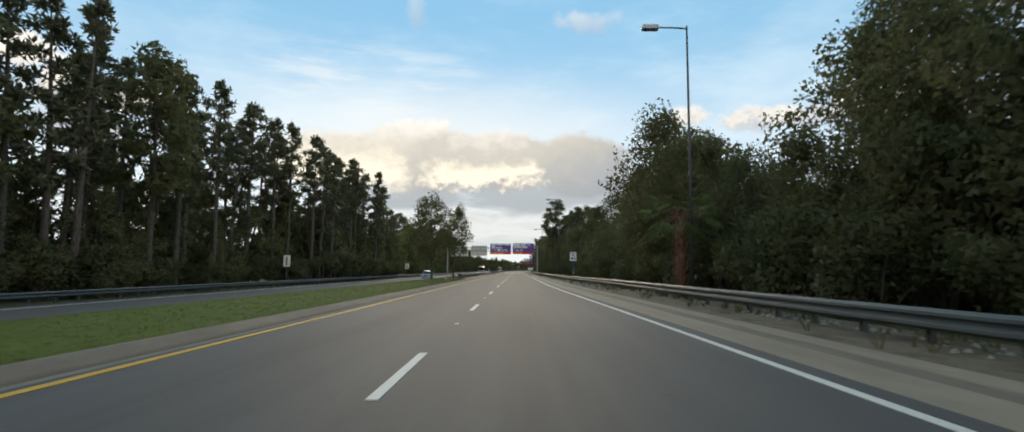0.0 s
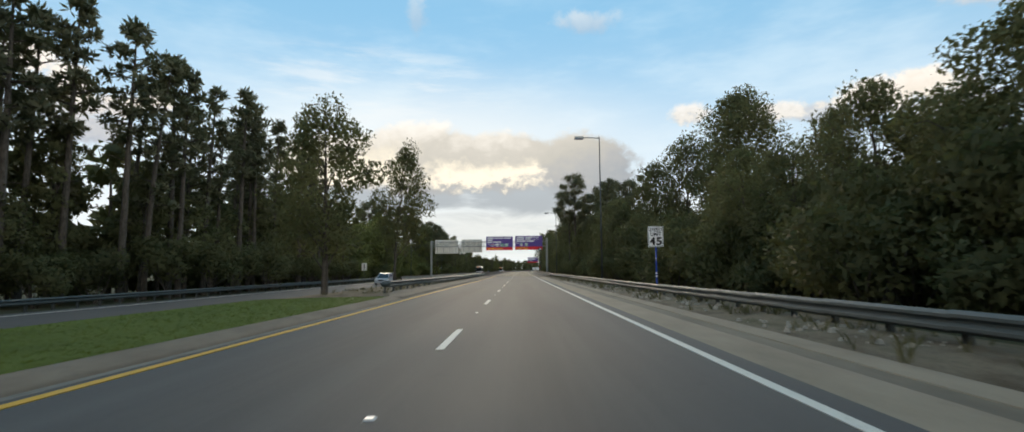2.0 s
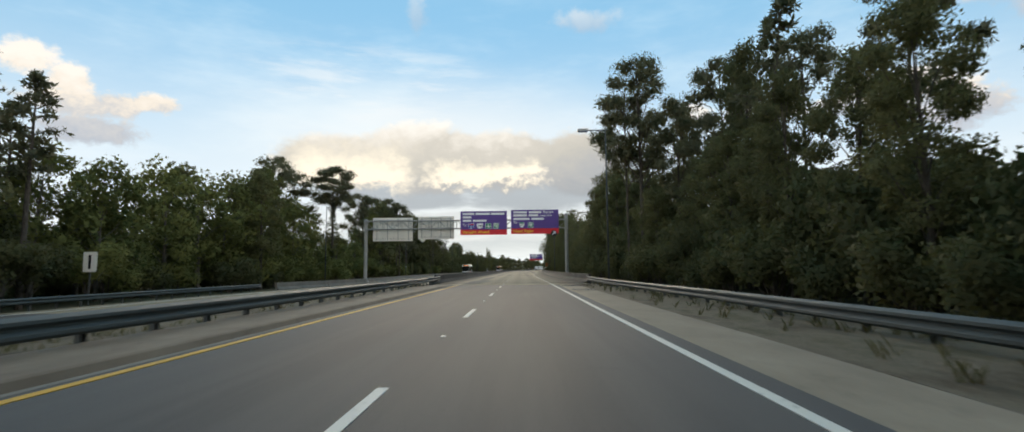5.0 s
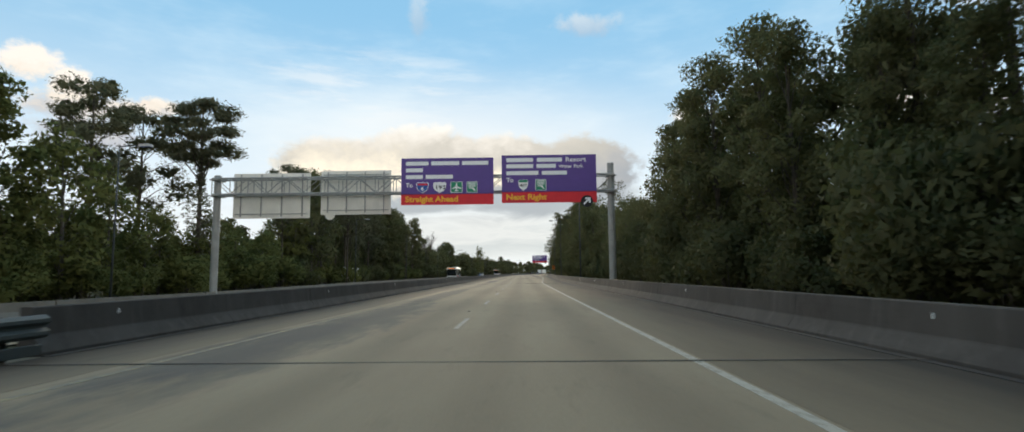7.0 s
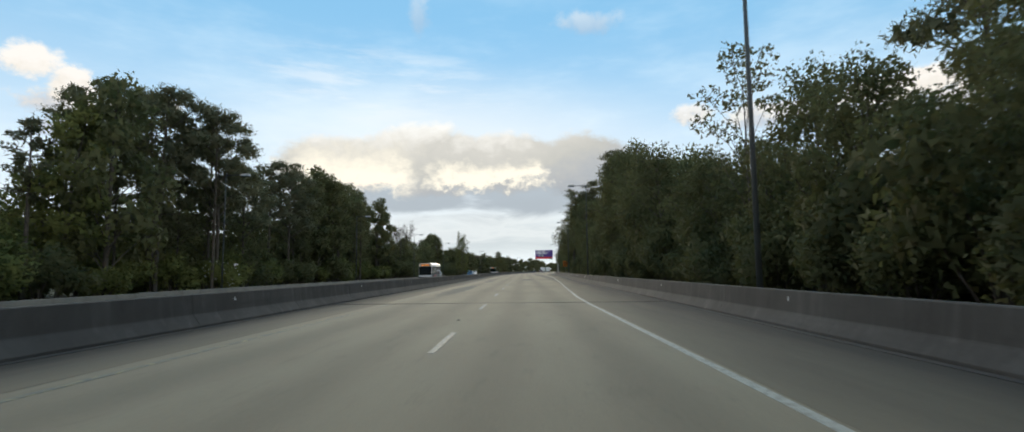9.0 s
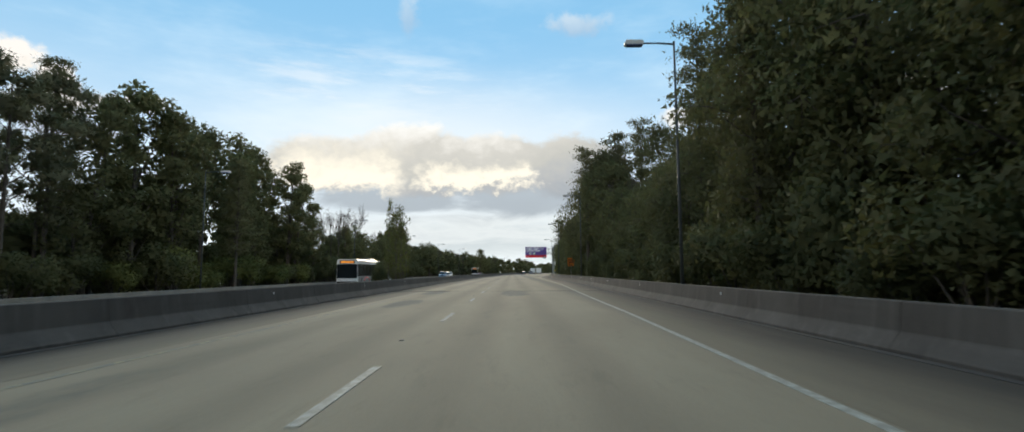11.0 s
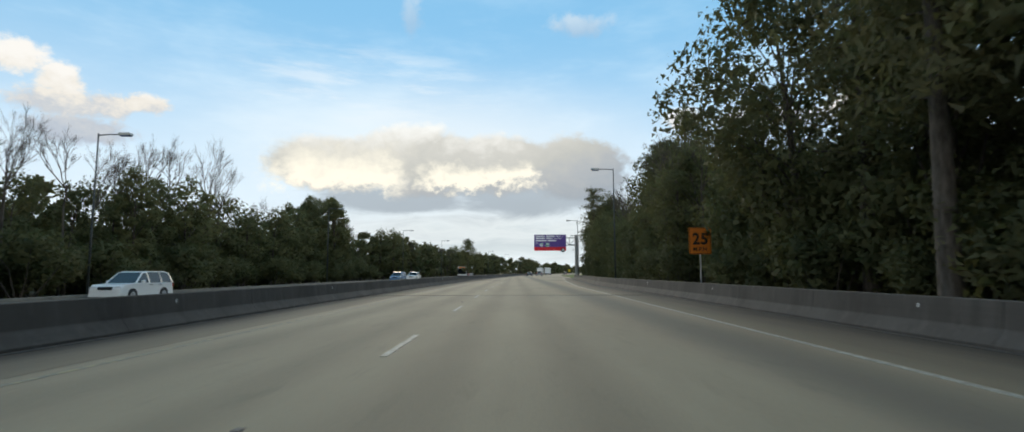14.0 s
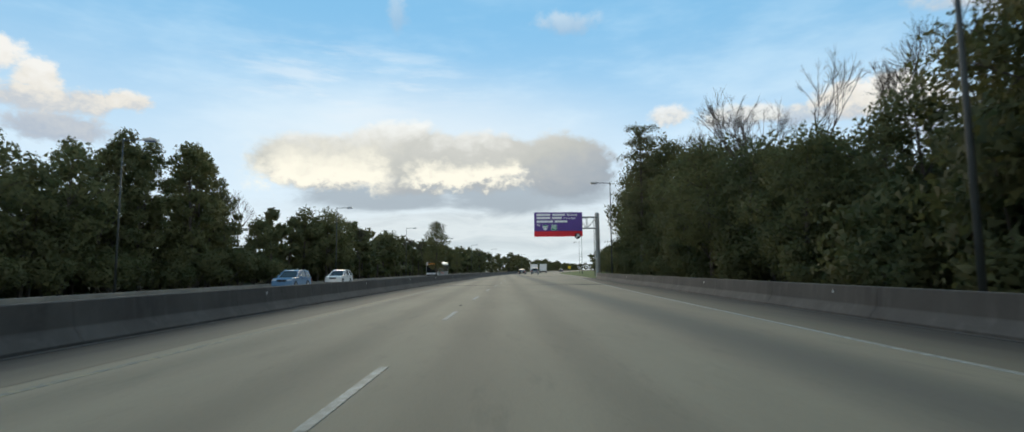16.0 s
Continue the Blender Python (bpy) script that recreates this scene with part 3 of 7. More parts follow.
def build_roads():
    b = Build().ribbon(steps(-60, BRIDGE, 8), [at(-3.95, -0.2), at(-3.95, 0.0), at(0.0, 0.02), (lambda y: (edge_right(y) + 0.45, 0.0)), (lambda y: (edge_right(y) + 0.45, -0.2))])
    structure("road_asphalt", b, ASPHALT, "worn dark grey asphalt with darker wheel tracks")
    ys = steps(BRIDGE, 700, 8) + steps(700, END, 50)[1:]
    right = lambda y: (wall_right_x(y) + 0.05 if y < 440 else edge_right(y) + 2.0, 0.0)
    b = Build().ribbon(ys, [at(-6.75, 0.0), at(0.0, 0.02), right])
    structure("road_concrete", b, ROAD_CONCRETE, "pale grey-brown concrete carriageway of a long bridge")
    # bridge shoulders between edge lines and walls, painted darker for soil and shading
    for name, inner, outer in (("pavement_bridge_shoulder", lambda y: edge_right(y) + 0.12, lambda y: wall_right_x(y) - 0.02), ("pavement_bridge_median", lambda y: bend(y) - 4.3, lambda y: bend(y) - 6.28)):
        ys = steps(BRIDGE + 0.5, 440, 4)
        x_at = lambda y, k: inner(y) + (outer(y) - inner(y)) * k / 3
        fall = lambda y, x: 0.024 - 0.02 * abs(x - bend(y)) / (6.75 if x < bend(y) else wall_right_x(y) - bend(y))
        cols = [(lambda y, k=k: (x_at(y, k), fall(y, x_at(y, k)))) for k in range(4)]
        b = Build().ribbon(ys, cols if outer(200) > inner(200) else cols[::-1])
        m = b.mesh(name, SOIL_SHADE)
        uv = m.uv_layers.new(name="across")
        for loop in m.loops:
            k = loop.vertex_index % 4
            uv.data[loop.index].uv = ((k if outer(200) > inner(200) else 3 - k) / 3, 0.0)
        structure(name, m, SOIL_SHADE, "bridge shoulder coloured darker towards the wall for soil, tyre dust and shading")
    # verge strips beside the asphalt
    side = lambda d, h: (lambda y: (edge_right(y) + d, h))
    inner = lambda y: (edge_right(y) + ease(y, (100, 1.45), (118, 2.0)), -0.018)
    b = Build().ribbon(steps(-60, BRIDGE, 6), [side(0.452, -0.03), side(0.46, -0.012), inner, (lambda y: (inner(y)[0] + 0.005, -0.2))])
    structure("pavement_shoulder", b, SHOULDER, "light sandy concrete shoulder strip")
    b = Build().ribbon(steps(-60, 118, 6), [(lambda y: (inner(y)[0] + 0.006, -0.024)), (lambda y: (inner(y)[0] + ease(y, (90, 0.42), (118, 0.02)), -0.026)), (lambda y: (edge_right(y) + 2.02, -0.2))])
    structure("pavement_shoulder_stain", b, DIRTY, "dark brown soil-stained band of the shoulder")
    b = Build().ribbon(steps(-60, 108, 6), [(lambda y: (inner(y)[0] + ease(y, (90, 0.43), (108, 0.2)), -0.03)), (lambda y: (inner(y)[0] + ease(y, (90, 0.44), (108, 0.21)), -0.012)), side(2.5, -0.015), side(2.52, -0.2)])
    structure("pavement_shoulder_edge", b, SHOULDER, "sand-covered outer edge of the shoulder")
    b = Build().ribbon(steps(-60, 163, 6), [(lambda y: (edge_right(y) + 2.02, -0.05)), (lambda y: (edge_right(y) + 2.9, BANK(y) - 0.06)), (lambda y: (edge_right(y) + 3.5, BANK(y) + 0.02 * math.sin(y * 1.3))), (lambda y: (edge_right(y) + 4.3, BANK(y) + 0.03 * math.sin(y * 0.9 + 1))), (lambda y: (edge_right(y) + 5.2, BANK(y) - 0.06)), (lambda y: (edge_right(y) + 7.0, -0.22))])
    structure("ground_verge", b, DIRT, "sandy brown verge with weeds under the guardrail")
    # gutter and kerb along the median lawn
    g = [at(-3.955, -0.2), at(-3.955, 0.004), at(-4.18, -0.012)]
    structure("pavement_lawn_gutter", Build().ribbon(steps(-60, 71, 4), g[::-1]), GUTTER, "narrow dark stained gutter beside the yellow line")
    g = [at(-4.182, -0.2), at(-4.182, -0.01), at(-4.30, 0.035), at(-4.46, 0.085), at(-4.58, 0.108), at(-4.70, 0.112), at(-4.84, 0.105), at(-4.845, -0.1)]
    structure("kerb_median", Build().ribbon(steps(-60, 71, 4), g[::-1]), KERB, "tan rounded concrete kerb along the median lawn", True)
    back = lambda d: (lambda y: ease(y, (71, -4.84), (76, -6.0), (90, -5.85), (200, -5.85)) - d)
    rise = lambda y: ease(y, (71, 0.09), (80, 0.12), (150, 0.12), (BRIDGE, 0.04))
    g = [at(-3.955, -0.2), at(-3.955, 0.004), at(-4.16, -0.012)]
    structure("pavement_gutter", Build().ribbon(steps(71, BRIDGE, 3), g[::-1]), GUTTER, "narrow stained gutter beside the yellow line")
    g = [at(-4.162, -0.2), at(-4.162, -0.01), (lambda y: (-4.24, 0.75 * rise(y))), (lambda y: (-4.30, 0.95 * rise(y))), (lambda y: (-4.42, rise(y))), (lambda y: (back(0)(y), rise(y) + 0.02)), (lambda y: (back(0.02)(y), -0.2))]
    structure("kerb_median_strip", Build().ribbon(steps(71, BRIDGE, 3), g[::-1]), KERB, "tan sandy concrete kerb and strip under the median guardrail")
    # lawn
    lawn = [at(-4.84, 0.085), at(-5.3, 0.10), at(-8.0, 0.06), at(-11.0, -0.02), at(-12.2, lambda y: -0.12 + 0.2 * far_z(y)), at(-15.6, lambda y: far_z(y) + 0.03)]
    structure("ground_lawn", Build().ribbon(steps(-60, 71, 2), lawn[::-1]), GRASS, "mown green lawn of the median strip")
    lawn = [at(-5.78, 0.0), at(-8.0, -0.08), at(-11.0, -0.1), at(-12.2, lambda y: -0.15 + 0.2 * far_z(y)), at(-15.6, lambda y: far_z(y) + 0.03)]
    lawn[0] = lambda y: (ease(y, (71, -4.87), (76, -6.03), (90, -5.88), (200, -5.88)), 0.06)
    structure("ground_median", Build().ribbon(steps(71, BRIDGE, 4), lawn[::-1]), DIRT, "patchy grass and sand behind the median guardrail")
    # oncoming carriageway
    z = lambda y: far_z(y)
    structure("road_oncoming_asphalt", Build().ribbon(steps(-80, 140, 10), [at(-26.3, lambda y: z(y) + 0.0), at(-21, lambda y: z(y) + 0.05), at(-15.6, lambda y: z(y) + 0.0)]), ASPHALT, "dark brownish asphalt of the oncoming carriageway")
    structure("road_oncoming", Build().ribbon(steps(140, 700, 10) + [900, 1500], [(lambda y, off=off, up=up: (bend(y) + off + far_in(y), z(y) + up)) for off, up in ((-26.3, 0.0), (-21.0, 0.05), (-15.6, 0.0))]), ROAD_CONCRETE, "pale oncoming carriageway across the median")
    # exit-side grass past the end of the right wall
    structure("ground_roadside", Build().ribbon(steps(436, 900, 12), [(lambda y: (edge_right(y) + 2.0, -0.02)), (lambda y: (edge_right(y) + 14, 0.02)), (lambda y: (edge_right(y) + 26, -0.3))]), GRASS, "sunlit green roadside grass")


def strip(name, ys, x, w, z, material, label):
    f = lambda o, dz: (lambda y: (x(y) + o, z(y) + dz if callable(z) else z + dz))
    return structure(name, Build().ribbon(ys, [f(-w / 2, -0.01), f(-w / 2, 0.0), f(w / 2, 0.0), f(w / 2, -0.01)]), material, label)


def crown(off):
    return lambda y: 0.02 - 0.02 * min(1.0, abs(off) / 4.2)


def build_markings():
    strip("trim_edge_line", steps(-60, BRIDGE, 5), edge_right, 0.15, 0.012, WHITE_LINE, "solid white edge line")
    strip("trim_edge_line_bridge", steps(BRIDGE, 232, 5), edge_right, 0.14, 0.012, CLEAR_LINE, "white edge line on concrete")
    strip("trim_edge_line_ramp", steps(232, 700, 6), edge_right, 0.13, 0.012, WORN_LINE, "worn white edge line on concrete")
    strip("trim_yellow_line", steps(-60, BRIDGE, 5), lambda y: -3.72 - ease(y, (60, 0), (80, 0.1), (110, 0.0)), 0.15, 0.012, YELLOW_LINE, "solid yellow edge line")
    strip("trim_yellow_line_bridge", steps(BRIDGE, 700, 5), lambda y: bend(y) - 3.95, 0.13, 0.012, YELLOW_WORN, "faded yellow edge line on concrete")
    strip("trim_far_edge_line", steps(-80, 700, 10), lambda y: bend(y) - 16.3 + far_in(y), 0.15, lambda y: far_z(y) + 0.02, WHITE_LINE, "pale edge line of the oncoming carriageway")
    strip("trim_far_lane_line", steps(-80, 700, 10), lambda y: bend(y) - 24.6 + far_in(y), 0.15, lambda y: far_z(y) + 0.03, WHITE_LINE, "pale outer line of the oncoming carriageway")
    home = thing("lane_line", "broken white line between the two lanes", "lane marking", kind="structure")
    one = Build().box(-0.065, 0.065, 0, 3.1, -0.004, 0.008).mesh("dash", WHITE_LINE)
    two = Build().box(-0.06, 0.06, 0, 3.0, -0.004, 0.006).mesh("dash", FAINT_LINE)
    stud = Build().prism([(-0.05, 0), (0.05, 0), (0.035, 0.018), (-0.035, 0.018)], -0.05, 0.05).mesh("road_stud", mat_plain("white_stud", (0.8, 0.8, 0.78), 0.3))
    dark = Build().prism([(-0.05, 0), (0.05, 0), (0.035, 0.018), (-0.035, 0.018)], -0.05, 0.05).mesh("road_stud", mat_plain("dark_stud", (0.06, 0.055, 0.05), 0.6))
    for i in range(-4, 13):
        y = 5.6 + 12.04 * i
        part("dash", one, None, home, at=pose(0, y, 0.022))
        if i != 2:
            part("road_stud", stud, None, home, at=pose(0, y + 7.8, 0.02))
    for i in range(40):
        y = 168.2 + 10.08 * i
        part("dash", two, None, home, at=pose(bend(y + 1.5) - ease(y, (335, 0), (350, 0.12), (366, 0.28), (700, 0.28)), y, 0.022, 0, 0, -turned(y)))
        if i % 2 == 0:
            part("road_stud", dark, None, home, at=pose(bend(y) - 0.25, y + 6.0, 0.018))
    for i, y in enumerate((163.4, 222.4, 282.4, 342.6, 403.0, 464.0)):
        r = wall_right_x(y) if y < 440 else edge_right(y) + 2
        b = Build()
        for x0, x1, dy in ((bend(y) - 6.7, bend(y) - 2.2, 0.012), (bend(y) - 2.2, bend(y) + 2.4, -0.006), (bend(y) + 2.4, r, 0.01)):
            b.box(x0, x1, y - 0.028 + dy, y + 0.028 + dy, 0.0, 0.024)
        structure(f"trim_joint_{i + 1}", b, JOINT, "dark expansion joint across the concrete")


def build_drains():
    """Sunk inlets with iron grates in the shoulder strip."""
    for y in (146.3, 154.6):
        x = edge_right(y) + 1.35
        home = thing("storm_drain", "dark storm drain inlet with an iron grate in the concrete shoulder", "drain")
        for a, b, c, d in ((-0.7, 0.7, -0.95, -0.8), (-0.7, 0.7, 0.8, 0.95), (-0.7, -0.58, -0.8, 0.8), (0.58, 0.7, -0.8, 0.8)):
            part("frame", Build().box(x + a, x + b, y + c, y + d, -0.05, 0.008, 0.004), GUTTER, home)
        part("pit", Build().box(x - 0.58, x + 0.58, y - 0.8, y + 0.8, -0.05, -0.03), TAR, home, "dark pit")
        for k in range(9):
            xx = x - 0.5 + k * 0.125
            part("grate_bar", Build().box(xx - 0.02, xx + 0.02, y - 0.8, y + 0.8, -0.03, -0.002), POST, home)


build_ground()
build_roads()
build_markings()
build_drains()


# ---- guardrails and barrier walls ----
def w_beam(length):
    """The waved rail: its face towards +x, its top at z = 0.73."""
    prof = [(0.0, 0.73), (0.035, 0.712), (0.088, 0.67), (0.088, 0.615), (0.02, 0.56), (0.02, 0.525), (0.088, 0.47), (0.088, 0.415), (0.035, 0.372), (0.0, 0.355)]
    ring = prof + [(x - 0.006, z) for x, z in reversed(prof)]
    return Build().prism(ring, 0, length)


def guardrail(name, label, x, z, y0, y1, side, nose=True, close=None):
    """A W-beam rail on posts; side: +1 faces +x."""
    home = thing(name, label, "guardrail")
    span = 1.905
    n = int((y1 - y0) / (2 * span))
    beam = w_beam(2 * span + 0.06).mesh("rail", RAIL_STEEL)
    post = Build().box(-0.05, 0.05, -0.076, -0.064, -0.6, 0.70).box(-0.05, 0.05, 0.064, 0.076, -0.6, 0.70).box(-0.006, 0.006, -0.064, 0.064, -0.6, 0.70).mesh("post", POST)
    block = Build().box(-0.09, 0.085, -0.075, 0.075, 0.38, 0.72, 0.01).mesh("spacer_block", WOODPOST)
    flip = lambda a, b, c, turn=0: pose(a, b, c, 0, 0, turn) if side > 0 else pose(a, b, c, 0, 0, turn) @ Matrix.Diagonal((-1, 1, 1, 1))
    for i in range(n):
        y = y0 + i * 2 * span
        turn = -math.degrees(math.atan2(x(y + 2 * span) - x(y), 2 * span))
        part("rail", beam, None, home, at=flip(x(y), y, z(y), turn))
        for k in (0, 1):
            yy = y + k * span
            part("post", post, None, home, at=flip(x(yy) - side * 0.19, yy, z(yy)))
            part("spacer_block", block, None, home, at=flip(x(yy) - side * 0.09, yy, z(yy)))
    if close:
        # the stiffened end that meets the wall: closer posts and a second rail below
        end = y0 + n * 2 * span
        y = close
        while y < end - 0.3:
            part("post", post, None, home, at=flip(x(y) - side * 0.19, y, z(y)))
            part("spacer_block", block, None, home, at=flip(x(y) - side * 0.09, y, z(y)))
            y += 0.63
        turn = -math.degrees(math.atan2(x(end) - x(close), end - close))
        part("rub_rail", Build().box(-0.02, 0.03, 0, end - close, 0.10, 0.27, 0.012), RAIL_STEEL, home, at=flip(x(close), close, z(close), turn))
    if nose:
        b = Build()
        b.tube([(-0.13 + 0.13 * math.cos(math.pi * k / 8), -0.13 * math.sin(math.pi * k / 8), 0.54) for k in range(9)], [0.15] * 9, 8)
        part("end_nose", b, RAIL_STEEL, home, at=flip(x(y0), y0, z(y0)))
    return home


flat = lambda y: 0.0
guardrail("guardrail", "grey galvanised guardrail on posts along the sandy verge", lambda y: ease(y, (-60, 8.7), (0, 8.5), (60, 8.3), (130, 8.25), (148, 7.85), (164, 7.22)), lambda y: ease(y, (0, -0.02), (40, -0.08), (75, -0.2), (150, -0.2), (162, -0.05)), -30, 163.0, -1, False)
guardrail("guardrail", "dull steel guardrail in the median, starting with a blunt end", lambda y: ease(y, (76, -6.2), (95, -5.7), (150, -5.75), (163, -6.2)), lambda y: ease(y, (76, 0.0), (110, -0.06), (150, -0.06), (164, -0.02)), 76.5, 164.4, 1, close=159.2)
guardrail("guardrail", "long guardrail beyond the oncoming carriageway", lambda y: -26.9, far_z, -30, 174, 1, False)


def barrier(name, label, x, z, y0, y1, side, step=6.1, marks=True, material=None):
    """A concrete safety wall in cast lengths; its sloping face looks towards side."""
    home = thing(name, label, "barrier wall", kind="structure")
    s = side
    ring = [(0, -0.35), (0, 0.06), (-0.005 * s, 0.075), (-0.18 * s, 0.31), (-0.195 * s, 0.34), (-0.245 * s, 0.79), (-0.26 * s, 0.81), (-0.42 * s, 0.81), (-0.435 * s, 0.79), (-0.45 * s, -0.35)]
    if s < 0:
        ring = ring[::-1]
    seg = Build().prism(ring, 0.006, step - 0.006).mesh("wall_segment", material or WALL_CONCRETE)
    tag = Build().box(-0.01, 0.01, -0.016, 0.016, -0.045, 0.045, 0.004).mesh("reflector", mat_plain("reflector_white", (0.75, 0.75, 0.72), 0.3))
    foot = Build().box(-0.10, 0.16, 0, step, -0.02, 0.016).mesh("dirt_strip", TAR)
    n = int((y1 - y0) / step)
    rnd = random.Random(len(name) + int(y0))
    for i in range(n):
        y = y0 + i * step
        turn = -math.degrees(math.atan2(x(y + step) - x(y), step))
        w = part("wall_segment", seg, None, home, at=pose(x(y), y, z(y), 0, rnd.uniform(-0.3, 0.3), turn))
        if marks:
            part("dirt_strip", foot, None, home, at=pose(x(y), y, z(y), 0, 0 if s > 0 else 180, turn) if s > 0 else pose(x(y), y, z(y), 0, 0, turn) @ Matrix.Diagonal((-1, 1, 1, 1)))
        if marks and i % 2 == 0:
            part("reflector", tag, None, home, at=pose(x(y + 2) - s * 0.225, y + 2, z(y) + 0.62, 0, s * -6, turn))
    return home


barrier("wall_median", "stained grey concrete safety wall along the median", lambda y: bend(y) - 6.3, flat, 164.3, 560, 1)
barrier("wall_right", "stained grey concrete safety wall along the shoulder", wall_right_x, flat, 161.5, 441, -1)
barrier("wall_far", "pale concrete safety wall beyond the oncoming carriageway", lambda y: bend(y) - 26.9 + far_in(y), lambda y: far_z(y) - ease(y, (230, 0.0), (320, 0.33), (600, 0.3)), 174, 600, 1, 12.2, False, FAR_WALL)

# ---- trees ----
rng = np.random.default_rng(7)


def leaf_cards(centres, size, spread=0.5, narrow=0.55, droop=0.0, pointed=False):
    """Loose leaves with a tip, one at each centre: four-cornered, or three-cornered where they are small."""
    n = len(centres)
    a = rng.normal(size=(n, 3))
    a[:, 2] -= droop
    a /= np.linalg.norm(a, axis=1)[:, None]
    b = np.cross(a, rng.normal(size=(n, 3)))
    b /= np.linalg.norm(b, axis=1)[:, None]
    s = size * rng.uniform(1 - spread, 1 + spread, n)[:, None]
    c = np.asarray(centres)
    w = b * s * narrow * 0.5
    up = np.cross(a, b) * s * 0.12
    if pointed:
        return np.stack([c - a * s * 0.4 + w, c + a * s * 0.65, c - a * s * 0.4 - w], axis=1)
    return np.stack([c - a * s * 0.5, c + w + up, c + a * s * 0.5, c - w + up], axis=1)


def clump(c, r, n, shell=0.6):
    """Points scattered in an uneven ball, denser near its skin."""
    d = rng.normal(size=(n, 3))
    d /= np.linalg.norm(d, axis=1)[:, None]
    k = rng.uniform(shell, 1.0, n) ** 0.5
    bump = 1 + 0.14 * np.sin(d[:, 0] * 5 + c[0] * 3) * np.cos(d[:, 1] * 4 + c[1] * 2) + 0.10 * np.sin(d[:, 2] * 9 + c[2])
    return np.asarray(c) + d * (np.asarray(r) * (k * bump)[:, None])


def limb(b, p, q, r0, r1, sides=5, sag=0.3):
    p, q = Vector(p), Vector(q)
    m = (p + q) / 2 + Vector((rng.normal() * 0.15, rng.normal() * 0.15, rng.uniform(-0.2, 1) * sag)) * (q - p).length * 0.3
    b.tube([p, m, q], [r0, (r0 + r1) / 2, r1], sides, False)
    return m


def broadleaf(height, radius, seed, clumps=16, fine=4200, size=0.34, low=0.28, fill=14, sprawl=1.0, limbs=True, girth=0.022):
    """A tree of unit scale in metres: trunk, limbs, and a crown of loose leaf clumps."""
    global rng
    rng = np.random.default_rng(seed)
    w, l = Build(), Build()
    lean = rng.normal(size=2) * 0.25
    top = height * 0.86
    spine = [Vector((lean[0] * f * f * 2, lean[1] * f * f * 2, top * f)) for f in (0, 0.15, 0.35, 0.6, 0.82, 1)]
    r = girth * height
    w.tube([(0, 0, -0.4)] + spine, [r * 1.5, r * 1.25, r, r * 0.8, r * 0.55, r * 0.35, r * 0.12], 8 if limbs else 5, False)
    for i in range(clumps):
        f = low + (1 - low) * ((i + rng.uniform(0.1, 0.9)) / clumps)
        wide = math.sin(math.pi * min(1, (f - low) / (1 - low) * 0.85 + 0.13)) ** 0.7
        ang = i * 2.4 + rng.uniform(-0.5, 0.5)
        d = radius * wide * rng.uniform(0.35, 0.95) * sprawl
        c = (lean[0] * f * 2 + math.cos(ang) * d, lean[1] * f * 2 + math.sin(ang) * d, height * f * 0.95)
        rr = radius * rng.uniform(0.30, 0.48)
        start = Vector((lean[0] * f * f, lean[1] * f * f, max(height * 0.12, top * (f - 0.16))))
        if limbs:
            limb(w, start, c, r * 0.38 * (1.1 - f * 0.7), 0.015)
            for k in range(2):
                e = clump(c, rr * 0.8, 1)[0]
                limb(w, c, e, 0.03, 0.008, 3)
        n = fine // clumps
        mid = (c[0] * 0.5, c[1] * 0.5, c[2] - rr * 0.55)
        l.leaves(clump(c, (rr, rr, rr * 0.75), n, 0.3), mid, size, 0.5, 0.72)
        l.leaves(clump(c, (rr * 0.78, rr * 0.78, rr * 0.6), int(n * 2.4) // fill, 0.1), mid, size * 1.45, 0.3, 0.8, 0, 0.85)
    return w, l


def needles(c, size, blades):
    """A tuft of needles: thin blades that spring from one point."""
    d = rng.normal(size=(blades, 3))
    d[:, 2] += 0.35
    d /= np.linalg.norm(d, axis=1)[:, None]
    s = np.cross(d, rng.normal(size=(blades, 3)))
    s /= np.linalg.norm(s, axis=1)[:, None]
    ln = size * rng.uniform(0.6, 1.15, blades)[:, None]
    c = np.asarray(c)
    wd = 0.14 * size
    return np.stack([c + 0 * d, c + d * ln * 0.55 + s * wd, c + d * ln, c + d * ln * 0.55 - s * wd], axis=1)


